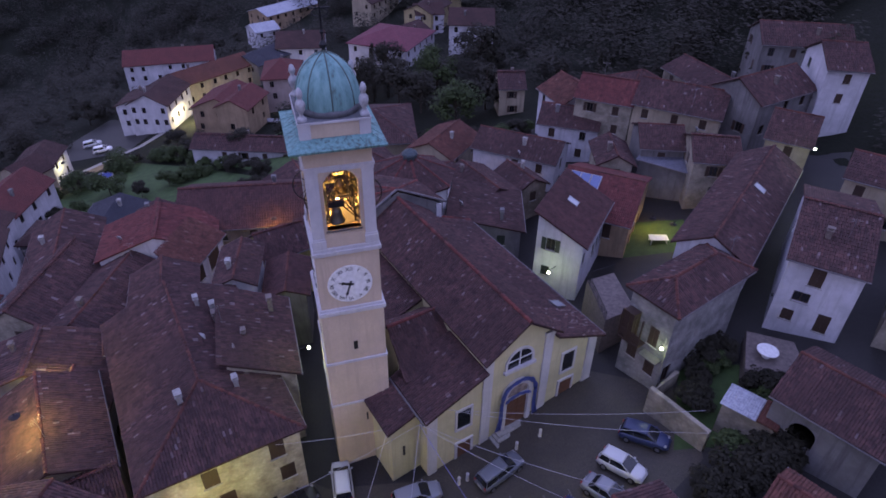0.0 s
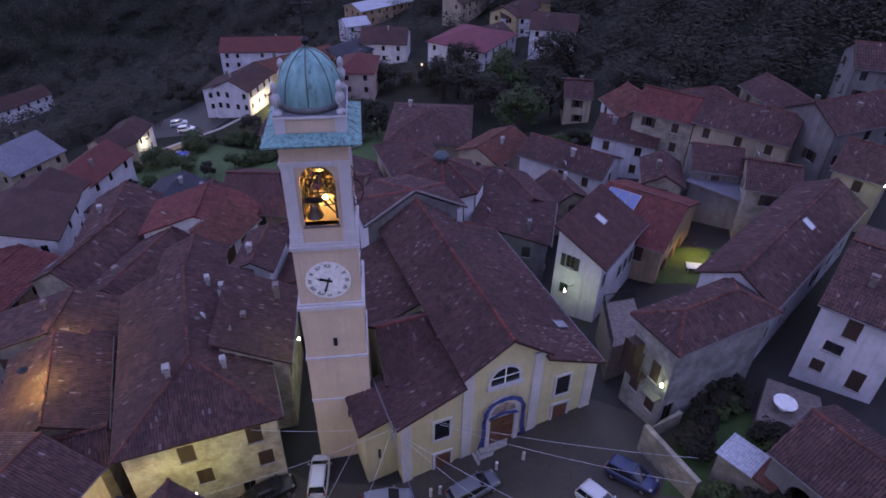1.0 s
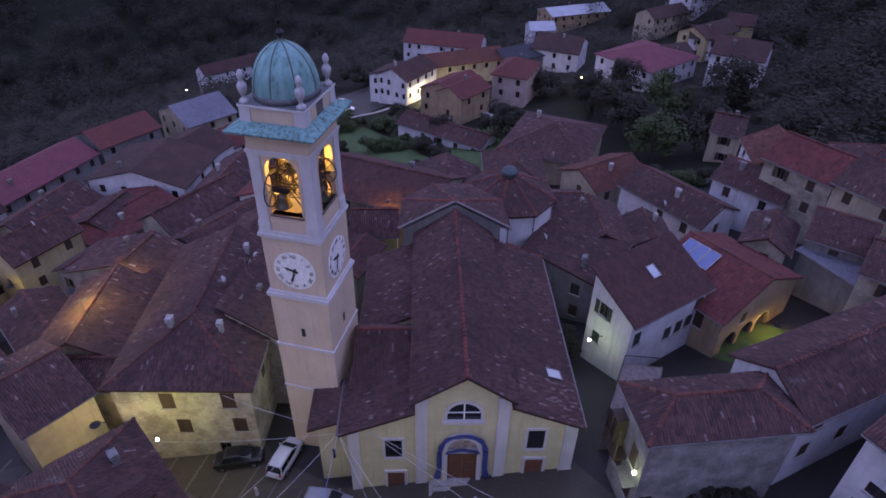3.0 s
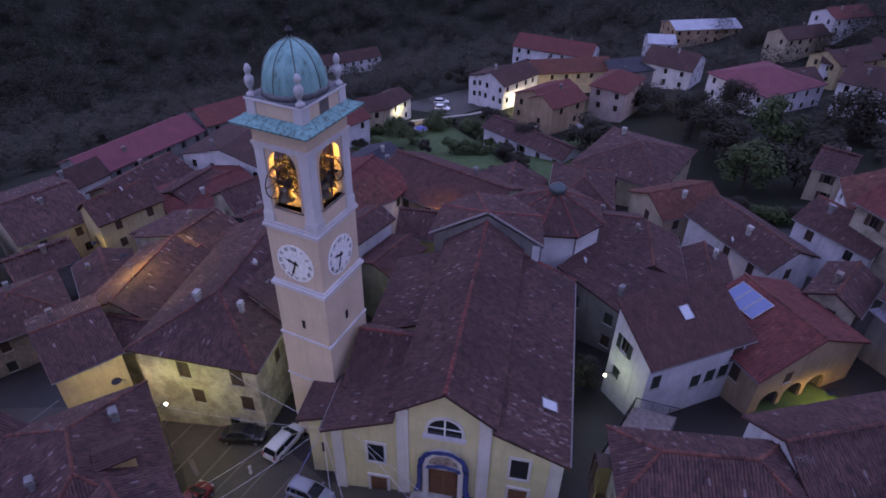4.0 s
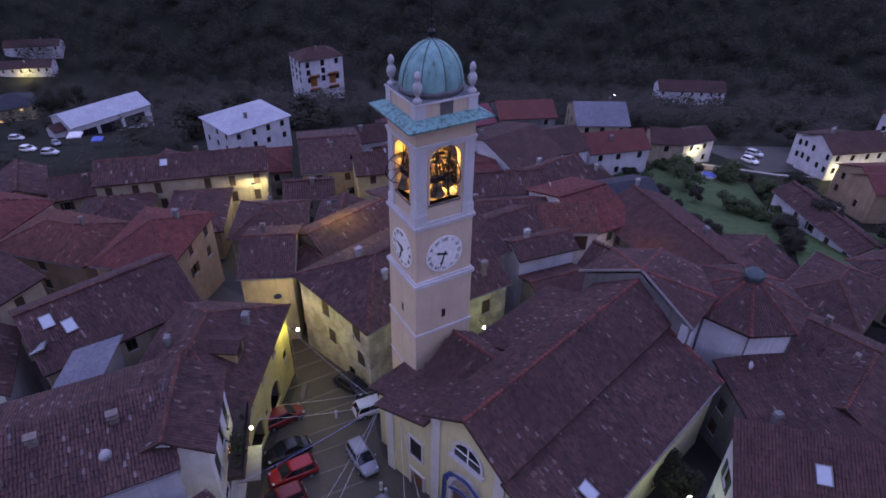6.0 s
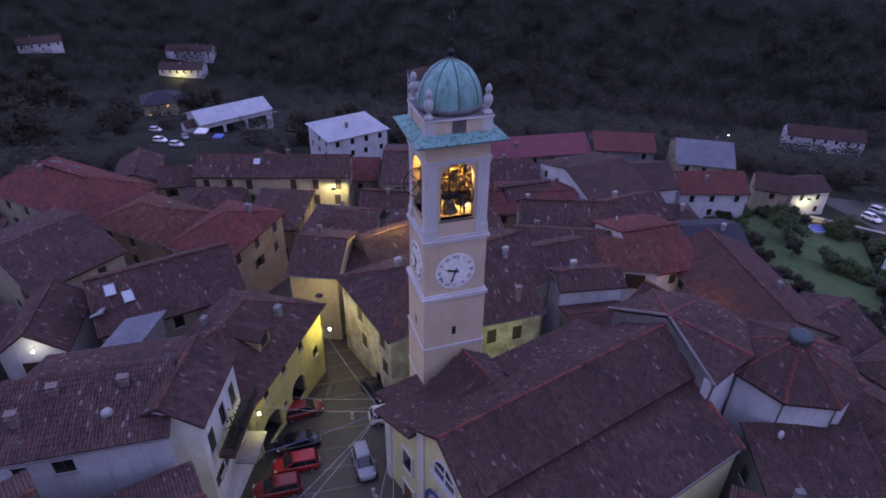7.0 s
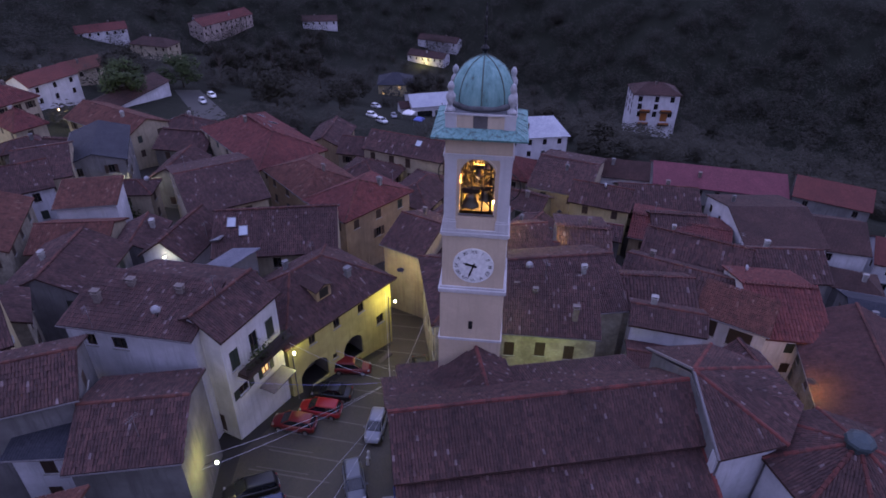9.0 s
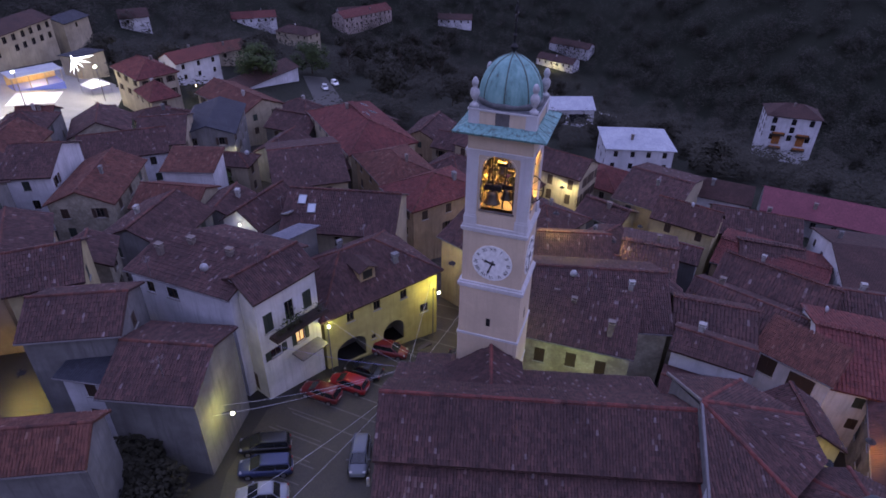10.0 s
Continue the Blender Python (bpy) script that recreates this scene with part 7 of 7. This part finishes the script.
block_thing("garden_wall", [(17.6, 36.2), (21.0, 31.6), (21.35, 31.85), (17.95, 36.5)], 0, 6.0, WALL["stone"], "rough stone garden wall beside the square", "wall", "structure")
block_thing("garden_wall", [(17.6, 36.2), (17.95, 36.5), (21.2, 39.0), (20.9, 39.3)], 0, 5.0, WALL["stone"], "low stone wall of the garden", "wall", "structure")
block_thing("terrace", [(26.2, 38.0), (31.5, 37.6), (32.0, 41.5), (28.2, 42.9)], 2, 6.5, CHIM, "grey paved roof terrace of the white house", "terrace", "structure")
block_thing("terrace", [(15.2, 43.6), (18.4, 45.4), (17.6, 51.0), (14.6, 49.6)], 0, 6.9, CHIM, "grey flat roof terrace between two houses", "terrace", "structure")
railing([(15.2, 43.6, 6.9), (14.6, 49.6, 6.9), (17.6, 51.0, 6.9)], 1.0, "dark iron railing round the flat terrace")
tb = thing("round_table", "white round garden table on the terrace", "table", pose(28.6, 39.6, 6.5))
part("tabletop", lathe([(0.9, 0.7), (0.92, 0.73), (0.9, 0.76)], 24), WHITE, tb)
part("leg", lathe([(0.35, 0), (0.06, 0.08), (0.06, 0.7)], 10), WHITE, tb)
tb = thing("garden_table", "white garden table in the lit courtyard", "table", pose(25.6, 61.4, land(25.6, 61.4) + 0.06))
part("tabletop", boxes((-1.1, 1.1, -0.6, 0.6, 0.7, 0.76), bevel=0.02), WHITE, tb)
for x in (-0.9, 0.9):
    for y in (-0.45, 0.45):
        part("leg", boxes((x - 0.04, x + 0.04, y - 0.04, y + 0.04, 0, 0.7)), WHITE, tb)
shed = thing("garden_shed", "small stone shed with pale sheet roof", "shed", pose(24.8, 33.2, land(24.8, 33.2), 0, 0, -40))
part("wall", boxes((-2.0, 2.0, -1.2, 1.2, -1, 3.0)), WALL["stone"], shed)
part("roof", boxes((-2.2, 0.6, -1.4, 1.4, 3.0, 3.1), bevel=0.03), FLAT["snow"], shed)
part("coping", boxes((0.6, 2.2, -1.4, 1.4, 3.0, 3.25), bevel=0.05), FLAT["orange"], shed)
block_thing("street_wall", [(-13.6, 24.7), (-10.4, 24.2), (-10.3, 24.6), (-13.4, 25.2)], -3, -1.9, DARKSTONE, "low stone kerb wall by the yellow house", "wall", "structure")

def bollard(x, y):
    top = thing("bollard", "short pale stone bollard on the square", "bollard", pose(x, y, land(x, y) + 0.05), "bollards before the church")
    part("shaft", lathe([(0.16, 0), (0.14, 0.1), (0.11, 0.7)], 12), WALL["trim"], top)
    part("cap", lathe([(0.11, 0.7), (0.15, 0.76), (0.13, 0.88), (0.04, 0.96)], 12), WALL["trim"], top)


bollard(-8.0, 27.7)
bollard(1.6, 30.6)
bollard(2.3, 30.9)
bollard(8.6, 34.6)
bollard(6.5, 33.5)

# ---- small things on the roofs ----
DISH = plain("pale dish", (0.3, 0.3, 0.32), 0.6)
SOLAR = plain("solar glass", (0.11, 0.14, 0.27), 0.15, 0.2, 0.1)


def dish(x, y, z, yaw, r=0.38):
    top = thing("satellite_dish", "pale satellite dish on a roof mast", "satellite dish", pose(x, y, z, 0, 0, yaw), "satellite dishes")
    bm = lathe([(0.02, 0.14), (r * 0.5, 0.06), (r, -0.06), (r, -0.08), (r * 0.5, 0.03), (0.02, 0.1)], 16)
    bmesh.ops.rotate(bm, cent=(0, 0, 0), matrix=Matrix.Rotation(radians(-65), 3, "X"), verts=bm.verts[:])
    bmesh.ops.translate(bm, verts=bm.verts[:], vec=(0, 0.1, 0.8))
    part("reflector", bm, DISH, top, "", True)
    bm = bmesh.new()
    rod(bm, (0, 0, -0.6), (0, 0, 0.85), 0.03)
    rod(bm, (0, 0.1, 0.6), (0, 0.65, 0.95), 0.015)
    part("mast", bm, IRON, top)


def antenna(x, y, z, yaw):
    top = thing("tv_antenna", "thin television antenna on a roof mast", "antenna", pose(x, y, z, 0, 0, yaw), "television antennas")
    bm = bmesh.new()
    rod(bm, (0, 0, -0.6), (0, 0, 2.0), 0.025)
    part("mast", bm, ZINC, top)
    bm = bmesh.new()
    rod(bm, (-0.5, 0, 1.8), (0.6, 0, 1.8), 0.015, 4)
    for i in range(7):
        rod(bm, (-0.45 + i * 0.16, -0.3, 1.8), (-0.45 + i * 0.16, 0.3, 1.8), 0.01, 4)
    part("boom", bm, ZINC, top)


def skylight(x, y, z, yaw, tilt, w=0.8, l=1.1, open_=False):
    top = thing("skylight", "pale reflective roof window set in tiles", "roof window", pose(x, y, z, 0, 0, yaw) @ pose(0, 0, 0.12, tilt, 0, 0), "roof windows")
    part("frame", boxes((-w / 2 - 0.07, w / 2 + 0.07, -l / 2 - 0.07, -l / 2, -0.1, 0.06), (-w / 2 - 0.07, w / 2 + 0.07, l / 2, l / 2 + 0.07, -0.1, 0.06), (-w / 2 - 0.07, -w / 2, -l / 2, l / 2, -0.1, 0.06), (w / 2, w / 2 + 0.07, -l / 2, l / 2, -0.1, 0.06)), ZINC, top)
    part("pane", boxes((-w / 2, w / 2, -l / 2, l / 2, -0.05, 0.03)), SKYGLASS, top)


SKYGLASS = plain("sky-lit glass", (0.35, 0.38, 0.42), 0.15, 0.4, 0.1)


def on_roof(ob_x, ob_y):
    """Height of whatever stands at a place on the plan."""
    hit_, place, normal, _, ob, _ = scene.ray_cast(BUILT, (ob_x, ob_y, 60), (0, 0, -1))
    return (place.z, normal) if hit_ else (land(ob_x, ob_y), Vector((0, 0, 1)))


bpy.context.view_layer.update()
BUILT = bpy.context.evaluated_depsgraph_get()


def roof_skylight(x, y, w=0.8, l=1.1):
    d = 0.9
    zc = [on_roof(x + i * d, y + j * d)[0] for i, j in ((0, 0), (1, 0), (-1, 0), (0, 1), (0, -1))]
    z, n = zc[0], Vector((zc[2] - zc[1], zc[4] - zc[3], 2 * d)).normalized()
    slope = Vector((n.x, n.y, 0))
    yaw = math.degrees(math.atan2(-slope.x, slope.y)) + 180 if slope.length > 0.05 else 0
    skylight(x, y, z, yaw, math.degrees(math.acos(max(-1, min(1, n.z)))) if slope.length > 0.05 and n.z > 0.6 else 20, w, l)


for x, y in ((-12.8, 3.7), (-15.1, 4.1), (-14.9, 5.8), (14.0, 58.0), (-51, -18), (-53, -26), (-55, -20), (-57, -24), (-47, 50), (-62, 6), (10.5, 43.5), (-25, -40), (-60, -50), (33, 57)):
    roof_skylight(x, y, 0.9 if x > -20 else 1.0, 1.2)
for x, y, a in ((5.2, 14.1, 40), (-30, 2, 60), (-44, 44, 80), (-22, -12, 50), (-27, -22, 60), (-38, 60, 70), (10.5, 80, 10), (33, 76, 10), (-20, 38, 40), (17, 20, 60), (-58, 40, 70), (-12, 62, 30), (2, 62, 30)):
    dish(x, y, on_roof(x, y)[0], a - 90)
for x, y, a in ((2, 17.4, 0), (-12, 17, 20), (-19, 40, 30), (-30, 30, 60), (14, 20.4, 0), (26, 46, 30), (-40, 12, 0), (-36, 58, 20), (-15, 0, 10), (24, 92, 0), (35, 84, 30), (-60, 48, 40), (-28, -15, 0), (8, 10, 60), (-46, 26, 10), (36, 46, 0), (12, 60, 0), (-50, 60, 0)):
    antenna(x, y, on_roof(x, y)[0], a)
for x, y, up, watts in ((-31.6, 30.2, 2.4, 1800), (-34.2, 36.8, 1.7, 600), (-29.2, 44.2, 0.6, 160), (-39.4, 32.4, 1.4, 220)):
    street_lamp(x, y, on_roof(x, y)[0] + up, x + 0.5, y + 0.5, watts, WARMGLOW, (1, 0.72, 0.16), 0.06, "warm lamp shining over old roof tiles", hood=True)
SOLARTOP = pose(19.5, 66.3, 0, 0, 0, -25)
for k in range(3):
    q = SOLARTOP @ Vector((-3.4 + 1.25 * k, -1.9, 0))
    sp = thing("solar_panel", "blue solar panel on an orange tile roof", "solar panel", pose(q.x, q.y, on_roof(q.x, q.y)[0] + 0.14, 0, 0, -25) @ pose(0, 0, 0, 21.8, 0, 0), "solar panels")
    part("glass", boxes((-0.54, 0.54, -1.15, 1.15, 0.0, 0.05)), SOLAR, sp)
    part("frame", boxes((-0.6, -0.54, -1.21, 1.21, -0.02, 0.07), (0.54, 0.6, -1.21, 1.21, -0.02, 0.07), (-0.54, 0.54, -1.21, -1.15, -0.02, 0.07), (-0.54, 0.54, 1.15, 1.21, -0.02, 0.07)), DISH, sp, "pale frame")
# dormer on the yellow house
dz = on_roof(-8.9, 19.4)[0]
dormer = thing("dormer", "small tiled dormer with an open dark window", "dormer", pose(-8.9, 19.6, dz - 0.5, 0, 0, -15.8))
part("cheek_wall", boxes((-0.9, 0.9, -1.4, 0.8, 0, 1.35)), WALL["ochre"], dormer)
dv, df = slab([[(-1.15, 1.1, 1.3), (-1.15, -1.6, 1.3), (0, -1.6, 1.85), (0, 1.1, 1.85)], [(1.15, -1.6, 1.3), (1.15, 1.1, 1.3), (0, 1.1, 1.85), (0, -1.6, 1.85)]], 0.1)
child("roof", mesh_of("roof", dv, df, FLAT["old"]), dormer)
part("window", boxes((-0.55, 0.55, 0.8, 0.84, 0.2, 1.2)), BLACK, dormer)

# ---- trees and woods ----
def leaf_cloud(centres, radii, per, size, seed, even=0.0):
    """Small leaf clumps scattered through crowns, as loose quads."""
    rng = np.random.default_rng(seed)
    c = np.repeat(np.array(centres, float), per, 0)
    r = np.repeat(np.array(radii, float), per, 0)
    m = len(c)
    d = rng.normal(size=(m, 3))
    d /= np.linalg.norm(d, axis=1)[:, None]
    c = c + d * r * (rng.uniform(0.2, 1.0, m) ** 0.5)[:, None]
    n = (0.7 - 0.45 * even) * d + np.array([0, 0, 1.0]) + (0.3 - 0.18 * even) * rng.normal(size=(m, 3))
    n /= np.linalg.norm(n, axis=1)[:, None]
    a = np.cross(n, rng.normal(size=(m, 3)))
    a /= np.linalg.norm(a, axis=1)[:, None] + 1e-9
    b = np.cross(n, a)
    b /= np.linalg.norm(b, axis=1)[:, None] + 1e-9
    s = (size * rng.uniform(0.6, 1.4, m))[:, None]
    V = np.stack([c - a * s, c + b * s * 0.6, c + a * s, c - b * s * 0.6], 1).reshape(-1, 3)
    F = (4 * np.arange(m)[:, None] + np.arange(4)[None, :])
    return V.tolist(), F.tolist()


TREES = [0]


def tree(x, y, h, spread, mat=LEAF, label="dark leafy tree in a garden", cypress=False):
    i = TREES[0]
    TREES[0] += 1
    rng = random.Random(900 + i)
    top = thing("tree", label, "tree", pose(x, y, land(x, y)))
    bm = lathe([(0.05 * h * 0.5, -0.5), (0.03 * h * 0.5, h * 0.4), (0.01 * h, h * 0.75)], 7)
    clumps, radii = [], []
    for k in range(14 if not cypress else 9):
        a, u = rng.uniform(0, 6.28), rng.uniform(0.35, 0.95)
        ww = spread * math.sin(math.pi * min(1, u * 0.9)) * rng.uniform(0.5, 1.0)
        if cypress:
            u = 0.1 + 0.1 * k
            ww = spread * 0.3 * (1 - u)
        c = Vector((math.cos(a) * ww, math.sin(a) * ww, h * u))
        if not cypress:
            rod(bm, (0, 0, h * u * 0.6), c, 0.012 * h, 5)
        clumps.append(tuple(c))
        s = spread * rng.uniform(0.35, 0.55) if not cypress else spread * (1.1 - u * 0.8)
        radii.append((s, s, s * (0.75 if not cypress else 1.3)))
    part("trunk", bm, BARK, top)
    V, F = leaf_cloud(clumps, radii, 190, 0.05 * spread + 0.07, i)
    child("crown", mesh_of("crown", V, F, mat), top)


for x, y, h, s, m in ((-62, 100, 5, 3, LEAF2), (-70, 104, 4, 2.6, LEAF2), (-50, 116, 5, 3, LEAF), (-40, 112, 5, 3, LEAF), (-57, 121, 4, 2.5, LEAF), (-66, 113, 4, 3, LEAF2), (-32, 120, 6, 4, LEAF), (-26, 114, 7, 4, LEAF),
                      (2, 112, 8, 4.5, LEAF2), (8, 118, 9, 5, LEAF), (-5, 122, 8, 4, LEAF), (-10, 128, 9, 5, LEAF), (-2, 140, 9, 5, LEAF2), (8, 150, 10, 6, LEAF), (-14, 150, 9, 4, LEAF), (-20, 142, 8, 4, LEAF), (-34, 150, 6, 4, LEAF),
                      (-92, 150, 6, 3.5, LEAF), (-84, 112, 5, 3, LEAF), (27.4, 35.2, 1.8, 1.3, LEAF2), (24.6, 40.2, 1.7, 1.2, LEAF2), (22.6, 38.6, 1.6, 1.1, LEAF), (21.6, 36.4, 2.0, 1.5, LEAF), (23.4, 41.0, 2.4, 1.6, LEAF), (25.4, 41.6, 2.2, 1.5, LEAF), (26.4, 30.6, 2.6, 1.9, LEAF), (24.4, 29.4, 2.8, 2.0, LEAF), (22.4, 28.6, 2.6, 1.9, LEAF), (27.6, 36.6, 2.2, 1.6, LEAF), (29.8, 36.6, 2.2, 1.6, LEAF), (20.6, 27.2, 2.6, 1.8, LEAF), (23.0, 31.0, 2.2, 1.6, LEAF2), (22, 66, 2.2, 1.4, LEAF2), (29, 60, 2, 1.3, LEAF2), (21.4, 63.4, 1.8, 1.2, LEAF2),
                      # trees at (18.2, 19.6) and (18.5, 23) are added to fill a dark gap
                      (7, 53, 4, 2.2, LEAF), (18.2, 19.6, 4, 2.2, LEAF), (18.5, 23, 3.5, 2.2, LEAF), (-22, -24, 5, 3, LEAF2), (-26, -28, 4.5, 2.6, LEAF2), (-86, -92, 12, 6, LEAF2), (-96, -104, 11, 6, LEAF), (-108, -60, 10, 5, LEAF), (-118, -70, 11, 6, LEAF), (-15, -72, 5, 2.5, LEAF2),
                      (-70, -110, 9, 5, LEAF), (-60, -126, 9, 5, LEAF), (-110, -120, 10, 6, LEAF), (-125, -50, 9, 5, LEAF), (-150, -60, 9, 5, LEAF), (-140, 10, 9, 5, LEAF), (-130, 30, 8, 5, LEAF), (-122, 0, 8, 5, LEAF),
                      (-150, -100, 14, 5, LEAF), (-158, -92, 15, 5, LEAF), (-165, -104, 15, 6, LEAF), (-142, -110, 14, 6, LEAF), (-172, -88, 13, 5, LEAF), (-180, -100, 14, 6, LEAF), (-160, -118, 14, 6, LEAF), (-184, -52, 10, 5, LEAF), (-190, -46, 11, 5, LEAF), (-176, -74, 8, 4, LEAF), (-112, -98, 11, 6, LEAF2), (-230, -150, 13, 6, LEAF), (-240, -140, 14, 6, LEAF), (-262, -150, 14, 7, LEAF)):
    tree(x, y, h, s, m)
rng = random.Random(31)
for a, b, k in (((-48, 84), (-30, 96), 7), ((-30, 98), (-62, 118), 9), ((-76, 100), (-64, 117), 5), ((-62, 85), (-76, 99), 5), ((-56, 96), (-44, 106), 4), ((-20, 98), (0, 104), 7), ((2, 100), (16, 104), 6), ((-66, 92), (-50, 90), 4)):
    for i in range(k):
        q = (i + rng.uniform(0.2, 0.8)) / k
        tree(a[0] + (b[0] - a[0]) * q, a[1] + (b[1] - a[1]) * q, rng.uniform(1.6, 3.2), rng.uniform(1.2, 2.2), rng.choice((LEAF, LEAF2)), "rounded garden shrub along a lawn")
for x, y, h in ((-16, 134, 9), (-13, 136, 8), (-19, 160, 8), (30, 120, 8)):
    tree(x, y, h, 1.4, LEAF, "tall dark cypress tree", True)


def build_woods():
    rng = random.Random(7)
    centres, radii = [], []
    tries = 0
    while len(centres) < 5200 and tries < 120000:
        tries += 1
        a, r = rng.uniform(0, 2 * math.pi), rng.uniform(50, 420)
        if 1.1 < a < 3.0 and rng.random() < 0.85:
            continue
        x, y = -40 + r * math.sin(a), 60 + r * math.cos(a)
        d = in_hills(x, y)
        if d > 130 or (d < 4 and (rng.random() < 0.5 or r < 85)):
            continue
        if d < 12:
            if any(math.hypot(x - hx, y - hy) < 0.55 * math.hypot(hl, hw) + 3 for hx, hy, ha, hl, hw in HOUSES):
                continue
            if -48 < x < 4 and -114 < y < -60 or -96 < x < -26 and 84 < y < 154 and rng.random() < 0.9 or -114 < x < -68 and -98 < y < -58 or -225 < x < -205 and -62 < y < -26 or -150 < x < -100 and -55 < y < -15:
                continue
        h = rng.uniform(6, 12) if d > 4 else rng.uniform(3.5, 8)
        w = h * rng.uniform(0.38, 0.55)
        centres.append((x, y, land(x, y) + h * 0.5))
        radii.append((w, w, h * 0.52))
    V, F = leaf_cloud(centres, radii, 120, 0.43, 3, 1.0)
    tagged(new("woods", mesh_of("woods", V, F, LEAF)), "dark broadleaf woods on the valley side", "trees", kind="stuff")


build_woods()
